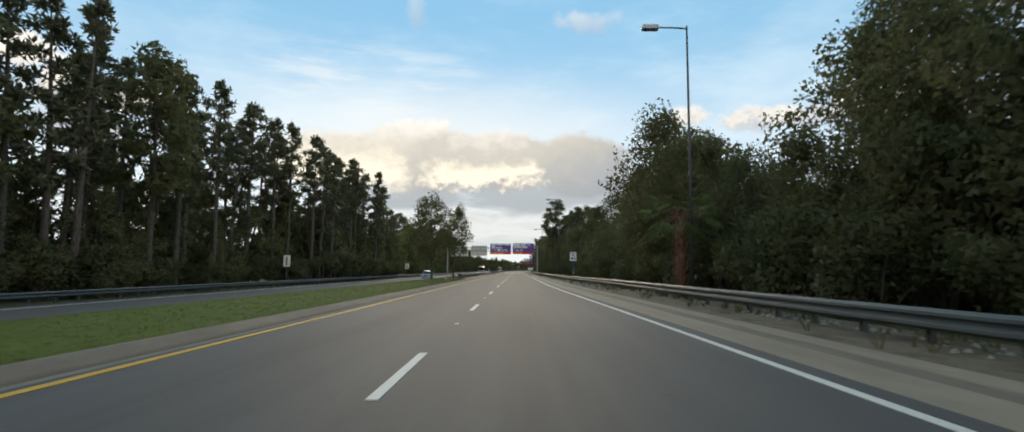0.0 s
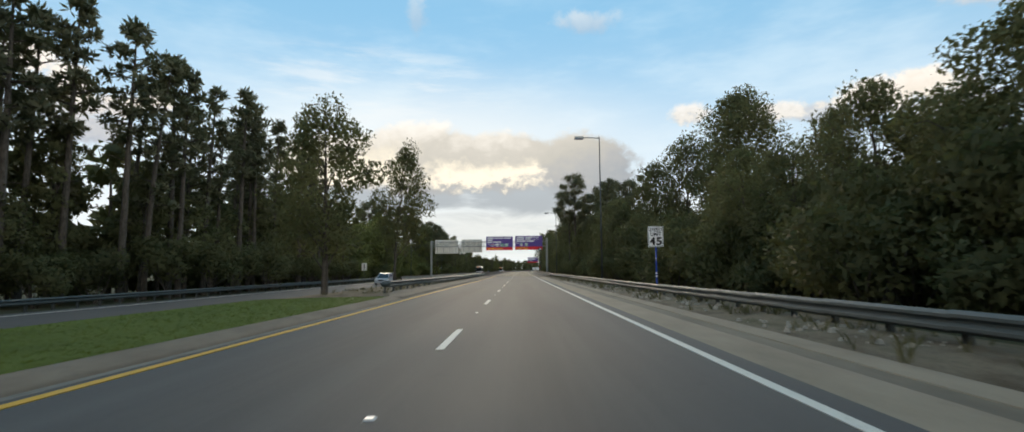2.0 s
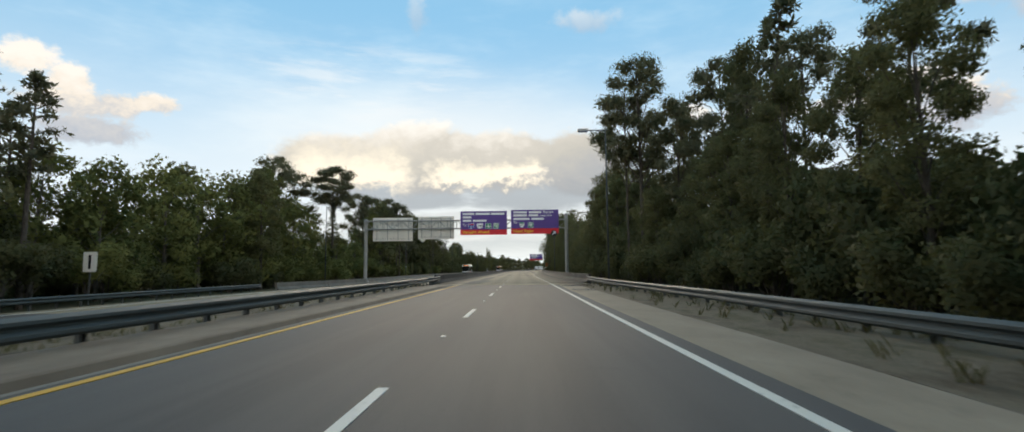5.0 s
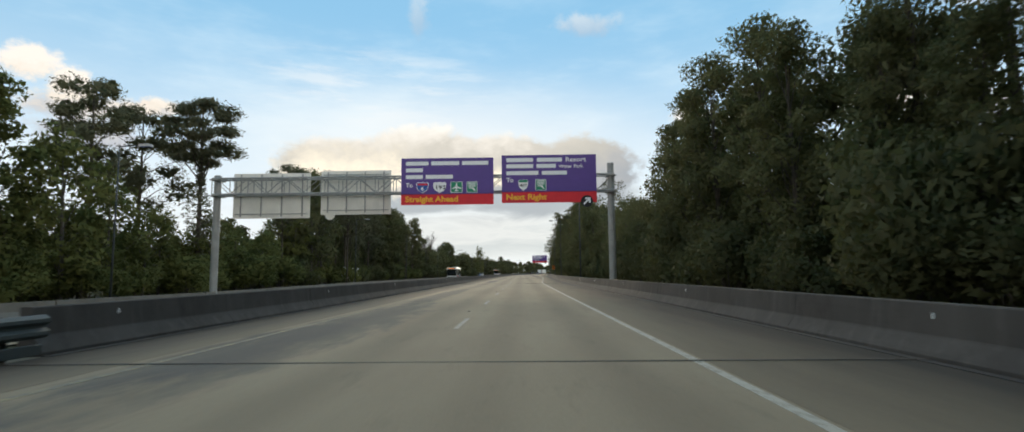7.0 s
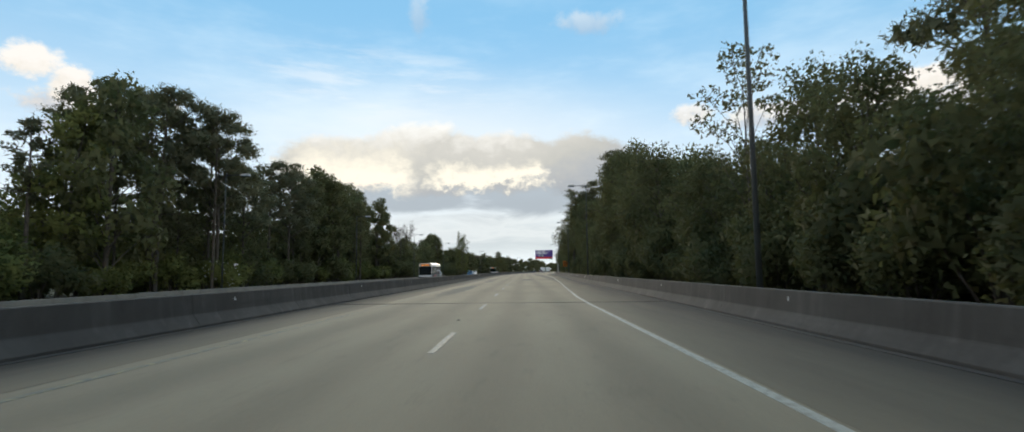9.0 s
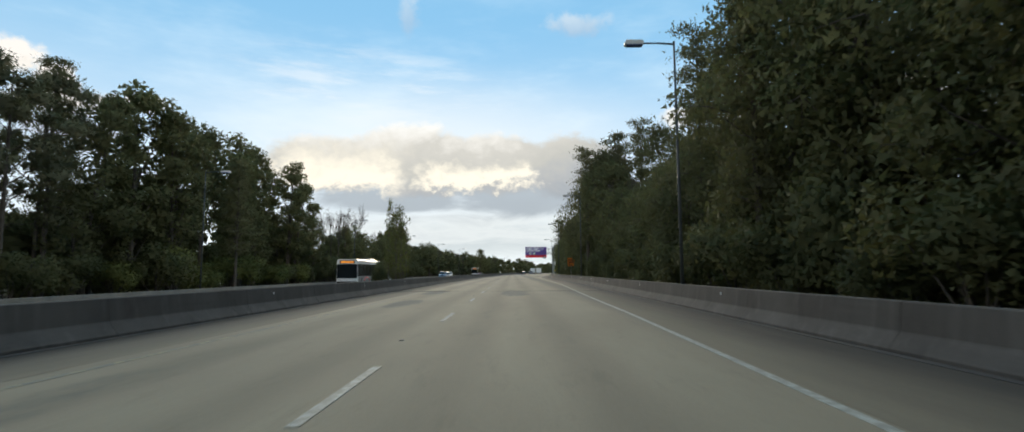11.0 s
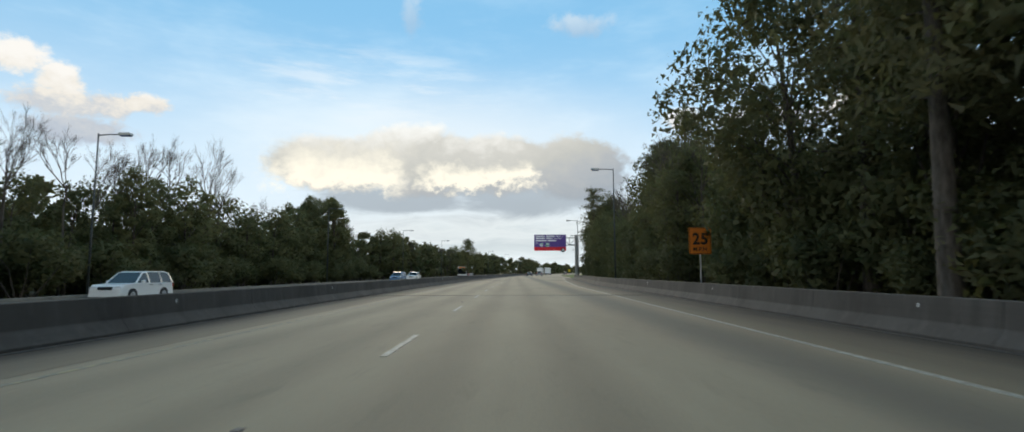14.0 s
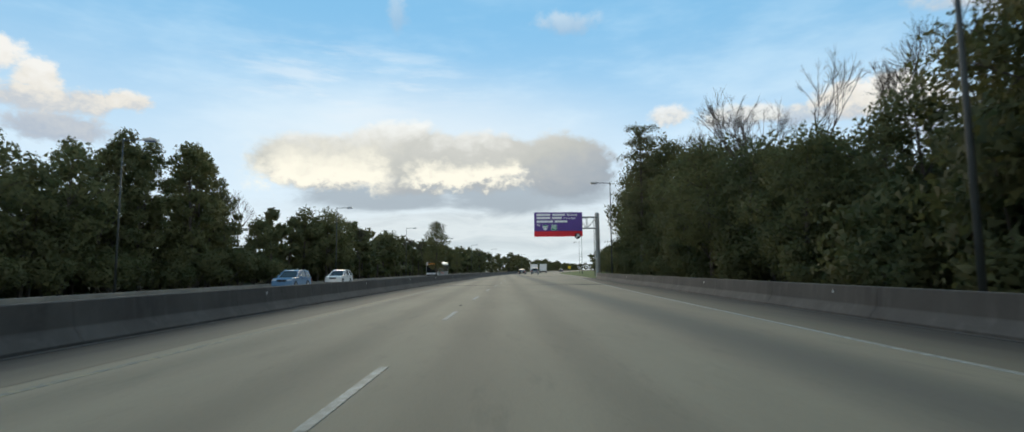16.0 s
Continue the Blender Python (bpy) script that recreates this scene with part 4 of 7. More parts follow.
def pine(height, radius, seed, tufts=300, blades=9, bare=0.45, size=0.55):
    """A tall pine: long bare bole, flat tiers of tufted branches above."""
    global rng
    rng = np.random.default_rng(seed)
    w, l = Build(), Build()
    lean = rng.normal(size=2) * 0.02 * height
    r = 0.0125 * height
    ax = lambda f: Vector((lean[0] * f * f, lean[1] * f * f, height * f))
    w.tube([Vector((0, 0, -0.4))] + [ax(f) for f in (0, 0.1, 0.3, 0.5, 0.7, 0.85, 0.98)], [r * 1.4, r * 1.15, r, r * 0.85, r * 0.7, r * 0.5, r * 0.3, 0.03], 8, False)
    arms = 22
    for i in range(arms):
        f = bare + (1 - bare) * (i + rng.uniform(0, 0.8)) / arms
        g = (f - bare) / (1 - bare)
        reach = radius * (math.sin(math.pi * min(1.0, g * 0.75 + 0.22)) ** 0.8) * rng.uniform(0.45, 1.05)
        ang = i * 2.4 + rng.uniform(-0.6, 0.6)
        base = ax(f)
        tip = base + Vector((math.cos(ang) * reach, math.sin(ang) * reach, reach * rng.uniform(-0.05, 0.45)))
        limb(w, base, tip, r * 0.3 * (1.15 - g * 0.7), 0.015, 4)
        for k in range(max(3, tufts // arms)):
            u = rng.uniform(0.4, 1.08)
            p = base.lerp(tip, u) + Vector(rng.normal(size=3) * np.array([0.28, 0.28, 0.18]) * (0.5 + reach * 0.22))
            q = needles(p, size * rng.uniform(0.7, 1.2), blades)
            l.turned(q, q[:, 2] - np.array(base.lerp(tip, 0.4) - Vector((0, 0, 0.5))))
    for k in range(10):
        q = needles(ax(0.97) + Vector(rng.normal(size=3) * 0.35), size, blades)
        l.turned(q, q[:, 2] - np.array(ax(0.94)))
    for k in range(7):
        f = rng.uniform(bare * 0.45, bare)
        ang = rng.uniform(0, 6.3)
        limb(w, ax(f), ax(f) + Vector((math.cos(ang), math.sin(ang), rng.uniform(-0.2, 0.3))) * rng.uniform(0.5, 1.6), 0.035, 0.01, 4)
    return w, l


def cypress(height, radius, seed, fine=7500, size=0.33):
    """A feathery narrow tree: level sprays in tiers, thin at the top."""
    global rng
    rng = np.random.default_rng(seed)
    w, l = Build(), Build()
    r = 0.014 * height
    w.tube([(0, 0, -0.4), (0, 0, 0), (0.1, 0, height * 0.4), (0, 0.1, height * 0.75), (0.05, 0, height * 0.98)], [r * 1.7, r * 1.3, r * 0.8, r * 0.45, 0.02], 8, False)
    arms = 34
    for i in range(arms):
        f = 0.28 + 0.70 * (i + rng.uniform(0, 0.9)) / arms
        reach = radius * (1.15 - f) ** 0.6 * rng.uniform(0.5, 1.1)
        ang = i * 2.4 + rng.uniform(-0.5, 0.5)
        base = Vector((0.05, 0.05, height * f))
        tip = base + Vector((math.cos(ang) * reach, math.sin(ang) * reach, reach * rng.uniform(-0.15, 0.3)))
        limb(w, base, tip, r * 0.25 * (1.2 - f), 0.01, 4, 0.2)
        n = int(fine / arms)
        u = rng.uniform(0.2, 1.05, n)
        spread = 0.28 + 0.2 * reach
        p = np.array(base)[None] * (1 - u[:, None]) + np.array(tip)[None] * u[:, None] + rng.normal(size=(n, 3)) * np.array([spread, spread, 0.2])
        p[:, 2] -= np.abs(rng.normal(size=n)) * 0.18
        l.leaves(p, np.array(base) * 0.7 + np.array(tip) * 0.3 - np.array([0, 0, 0.6]), size, 0.5, 0.4, 0.4)
    return w, l


def bare_tree(height, seed, thick=0.0078):
    """A leafless tree of ever thinner twigs."""
    global rng
    rng = np.random.default_rng(seed)
    w = Build()

    def grow(p, d, ln, r, depth):
        q = p + d * ln
        m = p.lerp(q, 0.5) + Vector(rng.normal(size=3) * ln * 0.04)
        if depth > 1:
            w.tube([p, m, q], [r, r * 0.85, r * 0.7], 6 if depth > 3 else 3, False)
        else:
            w.tube([p, q], [r, r * 0.7], 3, False)
        if depth == 0:
            return
        for k in range(3 if depth > 1 else 5):
            nd = (d + Vector(rng.normal(size=3) * np.array([0.4, 0.4, 0.25])) + Vector((0, 0, 0.16))).normalized()
            nd.z = max(nd.z, 0.1)
            grow(p.lerp(q, rng.uniform(0.55, 1.0)), nd.normalized(), ln * rng.uniform(0.55, 0.8), r * 0.58, depth - 1)

    r = thick * height
    w.tube([(0, 0, -0.4), (0, 0, 0), (0.05, 0.08, height * 0.36)], [r * 1.5, r * 1.2, r * 0.9], 7, False)
    grow(Vector((0.05, 0.08, height * 0.34)), Vector((0, 0.04, 1)).normalized(), height * 0.24, r * 0.88, 5)
    return w


def shrub(radius, height, seed, fine=1000, size=0.30, leaf=None):
    """A dense bush of arching shoots, leafy to the ground."""
    global rng
    rng = np.random.default_rng(seed)
    w, l = Build(), Build()
    for i in range(7):
        ang = i * 0.9 + rng.uniform(-0.3, 0.3)
        d = radius * rng.uniform(0.2, 0.75)
        c = (math.cos(ang) * d, math.sin(ang) * d, height * rng.uniform(0.25, 0.78))
        limb(w, (0, 0, -0.3), c, 0.05, 0.015, 4)
        rr = (radius * rng.uniform(0.38, 0.6), radius * rng.uniform(0.38, 0.6), height * rng.uniform(0.2, 0.36))
        mid = (c[0] * 0.5, c[1] * 0.5, c[2] - rr[2] * 0.6)
        l.leaves(clump(c, rr, fine // 7, 0.3), mid, size, 0.5, 0.6)
        l.leaves(clump(c, tuple(k * 0.75 for k in rr), fine // 14, 0.0), mid, size * 1.45, 0.3, 0.8, 0, 0.85)
    return w, l


def round_pine(height, radius, seed, low=0.6, clumps=20, fine=4600, size=0.26, open_=0.0, creepers=False):
    """An old pine: bare forked bole under a dense, rounded, uneven head."""
    global rng
    rng = np.random.default_rng(seed)
    w, l = Build(), Build()
    lean = rng.normal(size=2) * 0.012 * height
    r = 0.0088 * height
    ax = lambda f: Vector((lean[0] * f * f, lean[1] * f * f, height * f))
    w.tube([Vector((0, 0, -0.4))] + [ax(f) for f in (0, 0.15, 0.4, 0.6, 0.8, 0.96)], [r * 1.5, r * 1.2, r, r * 0.85, r * 0.7, r * 0.45, 0.04], 8, False)
    for i in range(clumps):
        g = (i + rng.uniform(0.1, 0.9)) / clumps
        f = low + (0.97 - low) * g
        wide = (1 - (2 * g - 0.9) ** 2 / 1.25) ** 0.6
        ang = i * 2.4 + rng.uniform(-0.5, 0.5)
        d = radius * wide * rng.uniform(0.3 + open_, 0.85 + open_ * 0.3)
        c = ax(f) + Vector((math.cos(ang) * d, math.sin(ang) * d, 0))
        rr = radius * rng.uniform(0.26, 0.42) * (1 - open_ * 0.4)
        limb(w, ax(max(0.3, f - 0.12)), c, r * 0.4 * (1.15 - g * 0.7), 0.03, 4, 0.5)
        mid = c * 0.85 + ax(f) * 0.15 - Vector((0, 0, rr * 0.5))
        n = fine // clumps
        l.leaves(clump(tuple(c), (rr, rr, rr * 0.62), n, 0.3), mid, size, 0.5, 0.34)
        l.leaves(clump(tuple(c), (rr * 0.7, rr * 0.7, rr * 0.4), n // 7, 0.0), mid, size * 2.2, 0.3, 0.7, 0, 0.85)
    for k in range(8):
        f = rng.uniform(0.3, low)
        ang = rng.uniform(0, 6.3)
        limb(w, ax(f), ax(f) + Vector((math.cos(ang), math.sin(ang), rng.uniform(-0.3, 0.3))) * rng.uniform(0.6, 2.0), 0.04, 0.01, 4)
    if creepers:
        for f in np.linspace(0.05, low + 0.05, 20):
            rr = (0.8 + 0.4 * math.sin(f * 19)) * (1.2 - 0.4 * f)
            l.leaves(clump(tuple(ax(f)), (rr, rr, 0.75), 120, 0.3), ax(f) - Vector((0, 0, 0.5)), 0.24, 0.5, 0.6, 0.6)
    return w, l


def palm(height, seed):
    """A cabbage palm: bole of old leaf stubs, drooping fans on long stalks."""
    global rng
    rng = np.random.default_rng(seed)
    w, l = Build(), Build()
    w.tube([(0, 0, -0.3), (0, 0, height * 0.5), (0.05, 0, height * 0.75)], [0.24, 0.26, 0.22], 10, True)
    for i in range(70):
        a, z = i * 2.4, 0.1 + height * 0.72 * i / 70
        d = Vector((math.cos(a), math.sin(a), 0))
        w.tube([d * 0.22 + Vector((0, 0, z)), d * 0.42 + Vector((0, 0, z + 0.3))], [0.05, 0.025], 4, False)
    top = Vector((0.05, 0, height * 0.75))
    for i in range(26):
        a, up = i * 2.4, rng.uniform(-0.5, 1.0)
        d = Vector((math.cos(a), math.sin(a), up)).normalized()
        hub = top + d * rng.uniform(0.9, 1.5)
        w.tube([top, (top + hub) / 2 + Vector((0, 0, 0.12)), hub], [0.025, 0.02, 0.015], 4, False)
        side = d.cross(Vector((0, 0, 1))).normalized()
        blades = []
        for k in range(15):
            t = radians(-75 + 150 * k / 14)
            e = (d * math.cos(t) + side * math.sin(t)).normalized()
            e.z -= 0.25 + 0.25 * abs(math.sin(t))
            n = e.cross(d if abs(e.dot(d)) < 0.98 else Vector((0, 0, 1))).normalized()
            q = e.cross(n).normalized() * 0.035
            tip = hub + e * rng.uniform(0.8, 1.15) - Vector((0, 0, 0.12))
            mid = hub + e * 0.5
            blades.append([tuple(hub), tuple(mid + q), tuple(tip), tuple(mid - q)])
        l.quads(np.array(blades))
    return w, l


PINES = [(pine(22, 2.7, s, 270, 7, b, 0.7), 22.0) for s, b in ((1, 0.42), (2, 0.5), (3, 0.36), (4, 0.55))]
OAKS = [(broadleaf(13, 4.2, s, 24, 7800, 0.20, lo, 8, girth=0.016), 13.0) for s, lo in ((11, 0.26), (12, 0.2), (13, 0.34), (14, 0.22))]
TALLS = [(broadleaf(20, 3.8, s, 26, 9500, 0.21, lo, 8, girth=0.0125), 20.0) for s, lo in ((21, 0.34), (22, 0.42), (23, 0.28))]
COPSE = [(broadleaf(13, 4.2, s, 18, 2400, 0.31, lo, 6, girth=0.014), 13.0) for s, lo in ((15, 0.22), (16, 0.16), (17, 0.3))]
GROVE = [(broadleaf(20, 3.8, s, 22, 3600, 0.33, lo, 6, girth=0.0125), 20.0) for s, lo in ((24, 0.3), (25, 0.4), (26, 0.24))]
UMBRELLAS = [(round_pine(20, 4.6, s, b, 20, 6400, 0.28, 0.15), 20.0) for s, b in ((5, 0.5), (6, 0.56), (7, 0.46))]
CYPS = [(cypress(20, 4.4, s), 20.0) for s in (31, 32, 33)]
BARES = [(bare_tree(15, s), 15.0) for s in (41, 42, 43)]
BIGS = [(broadleaf(18, 5.2, s, 36, 17000, 0.19, lo, 8, 0.9, girth=0.012), 18.0) for s, lo in ((18, 0.42), (19, 0.36))]
VINES = [(round_pine(22, 3.6, 71, 0.66, 22, 8600, 0.25, 0.0, True), 22.0), (round_pine(22, 4.4, 72, 0.52, 24, 8600, 0.25, 0.12), 22.0)]
SAPLINGS = [(broadleaf(8, 1.35, s, 26, 1150, 0.17, 0.22, 400, 1.1, girth=0.006), 8.0) for s in (91, 92)]
WISPS = [(broadleaf(14, 2.1, 95, 15, 1500, 0.2, 0.5, 400, 1.25, girth=0.006), 14.0)]
PALMS = [(palm(5.2, 81), 5.2)]
THICKET = [(shrub(2.4, 4.2, s, 1800, 0.19), 4.2) for s in (55, 56, 57)]
SHRUBS = [(shrub(2.4, 4.2, s, 2200, 0.175), 4.2) for s in (51, 52, 53, 54)]

LABELS = {
    "pine": "tall slender pine with a bare grey trunk and tufted dark crown",
    "umbrella": "broad-headed old pine with a forked, open crown",
    "oak": "dense dark green broadleaf tree overgrown with creepers",
    "tall": "tall dark broadleaf tree with an uneven crown",
    "cypress": "tall feathery cypress with drooping olive-green sprays",
    "bare": "leafless winter tree with fine pale twigs",
    "shrub": "dense dark green roadside shrub, leafy to the ground",
    "vine": "tall pine with a round head and vine-wrapped trunk",
    "sapling": "thin pale young tree with sparse leaves in the median",
    "wisp": "thin young tree with sparse drooping branches",
    "big": "large round-crowned dark tree standing above the shrubs",
    "palm": "cabbage palm with brown leaf stubs and drooping fans",
    "sun_tinted_copse": "leafy tree at the woods' edge, its leaves coloured lighter to look sunlit",
    "sun_tinted_grove": "tall tree at the woods' edge, its leaves coloured lighter to look sunlit",
    "sun_tinted_thicket": "leafy shrub at the foot of the woods, its leaves coloured lighter to look sunlit",
    "copse": "dense dark broadleaf tree at the edge of the woods",
    "grove": "tall dark broadleaf tree above the woods' edge",
    "thicket": "dark tangled shrub at the foot of the woods",
}
KINDS = {
    "pine": (PINES, LEAF_PINE, BARK, "pine_tree", "tree"), "oak": (OAKS, LEAF_OAK, BARK, "oak_tree", "tree"), "tall": (TALLS, LEAF_OAK, BARK, "broadleaf_tree", "tree"),
    "sapling": (SAPLINGS, LEAF_LIGHT, BARK_PALE, "pale_tree", "tree"),
    "wisp": (WISPS, LEAF_CYPRESS, BARK_PALE, "pale_tree", "tree"),
    "umbrella": (UMBRELLAS, LEAF_PINE, BARK, "pine_tree", "tree"),
    "cypress": (CYPS, LEAF_CYPRESS, BARK, "cypress_tree", "tree"), "bare": (BARES, None, BARK, "bare_tree", "tree"), "shrub": (SHRUBS, LEAF_BUSH, BARK, "shrub", "shrub"),
    "copse": (COPSE, LEAF_OAK, BARK, "oak_tree", "tree"), "grove": (GROVE, LEAF_OAK, BARK, "broadleaf_tree", "tree"), "vine": (VINES, LEAF_PINE, BARK, "pine_tree", "tree"), "big": (BIGS, LEAF_OAK, BARK, "broadleaf_tree", "tree"), "palm": (PALMS, PALM_LEAF, PALM_BOOT, "cabbage_palm", "palm"),
    # woods' edge patterns again, sun put into their lighter leaf colour
    "sun_tinted_copse": (COPSE, LEAF_LIGHT, BARK_PALE, "pale_tree", "tree"), "sun_tinted_grove": (GROVE, LEAF_LIGHT, BARK_PALE, "pale_tree", "tree"), "sun_tinted_thicket": (THICKET, LEAF_LIGHT, BARK, "shrub", "shrub"), "thicket": (THICKET, LEAF_BUSH, BARK, "shrub", "shrub"),
}
MESHES = {}
for kind, (patterns, leaf, bark, name, cat) in KINDS.items():
    MESHES[kind] = []
    for pat, h in patterns:
        wood, leaves = pat if isinstance(pat, tuple) else (pat, None)
        MESHES[kind].append((wood.mesh("trunk", bark, True), leaves.mesh("crown", leaf) if leaves else None, h))


def ground_z(x, y):
    d = x - bend(y)
    if d < -30:
        return far_z(y) - 0.28
    return -0.3 if d > 12 else 0.0


pick = random.Random(5)


def plant(kind, x, y, height, wide=1.0, group="", label="", which=None, z=None, spin=None):
    """Sets one tree of a kind at x, y, scaled to its height."""
    patterns = MESHES[kind]
    wood, leaves, h = patterns[pick.randrange(len(patterns)) if which is None else which]
    if x < bend(y) - 20 and y > 200:
        height += 0.4
    s = height / h
    m = pose(x, y, ground_z(x, y) if z is None else z, 0, 0, pick.uniform(0, 360) if spin is None else spin) @ Matrix.Diagonal((s * wide, s * wide, s, 1))
    t = thing(KINDS[kind][3], label or LABELS[kind], KINDS[kind][4], group, m)
    part("trunk", wood, None, t)
    if leaves:
        part("crown", leaves, None, t)
    return t


def height_left(y):
    return ease(y, (-20, 22), (40, 23), (70, 23.5), (86, 24), (95, 22), (107, 21.8), (119, 21), (135, 18), (146, 15.5), (156, 13), (176, 13.5), (186, 16.5), (193, 18), (198, 14.5), (206, 10), (214, 8.5), (238, 9.5), (246, 20.5), (285, 22), (300, 20), (325, 20.5), (340, 19.5), (343, 13.5), (368, 13.5), (378, 12.5), (390, 10.8), (398, 11.8), (404, 13.8), (412, 15), (420, 16), (428, 12.5), (500, 12), (700, 12))


def height_right(y):
    return ease(y, (-20, 13), (15, 12.5), (22, 11.5), (26.5, 8.0), (31, 8.6), (37, 11.5), (43, 14), (47.5, 14.4), (50, 10.5), (53, 8.0), (60, 8.2), (64, 8.6), (70, 9), (76, 8.6), (82, 8.4), (84.5, 6.0), (95, 6.4), (104, 8), (110, 10), (125, 11.5), (140, 11), (150, 10), (166, 9.8), (173, 11.5), (181, 14.5), (191, 15.5), (197, 14.5), (204, 10.5), (212, 8.8), (219, 10), (225, 10.6), (234, 9.5), (246, 11.5), (262, 15.5), (270, 17), (277, 18.5), (280.5, 17), (283, 10.5), (298, 10.5), (302.5, 7), (313, 6.8), (316, 12), (320, 18), (326, 21), (333, 20), (337.5, 14), (341, 10.5), (346, 11), (358, 13), (366, 14.5), (372, 11.5), (384, 12.5), (404, 15), (418, 17.5), (440, 15), (470, 10), (700, 11))


# plain far patterns for the woods' depth: thin trunks and coarse crowns
FAR = [broadleaf(14, 4.0, s, 9, 400, 0.9, 0.16, 6, limbs=False) for s in (61, 62, 63)] + [broadleaf(6, 3.4, s, 7, 260, 0.85, 0.12, 6, limbs=False) for s in (64, 65)] + [broadleaf(14, 4.0, 66, 9, 150, 1.6, 0.14, limbs=False)]
DEEP = []


def deepen(x, y, height, which=None, wide=1.0):
    DEEP.append(((pick.randrange(3) if y < 480 else 5) if which is None else which, x, y, ground_z(x, y), height, wide, pick.uniform(0, 6.3)))


def far_woods(name, spots, label):
    """All the deep woods of one side in one mesh of trunks and one of leaves."""
    home = thing(name, label, "woods", kind="stuff")
    for k, (title, mat) in enumerate((("trunks", BARK), ("leaves", LEAF_OAK))):
        vs, fs, ns, n = [], [], [], 0
        for w, x, y, z, h, wide, a in spots:
            b = FAR[w][k]
            v = np.array(b.v)
            s = h / (6.0 if w in (3, 4) else 14.0)
            c, d = math.cos(a), math.sin(a)
            v = np.stack([x + (v[:, 0] * c - v[:, 1] * d) * s * wide, y + (v[:, 0] * d + v[:, 1] * c) * s * wide, z + v[:, 2] * s], axis=1)
            vs.append(v)
            if b.n:
                m = np.array(b.n)
                ns.append(np.stack([m[:, 0] * c - m[:, 1] * d, m[:, 0] * d + m[:, 1] * c, m[:, 2]], axis=1))
            fs += [tuple(i + n for i in f) for f in b.f]
            n += len(v)
        b = Build()
        b.v, b.f = np.concatenate(vs).tolist(), fs
        b.n = np.concatenate(ns).tolist() if ns else []
        tagged(part(title, b, mat, home), kind="stuff")


WEST, EAST = "woods beyond the oncoming road", "woods beside the road"


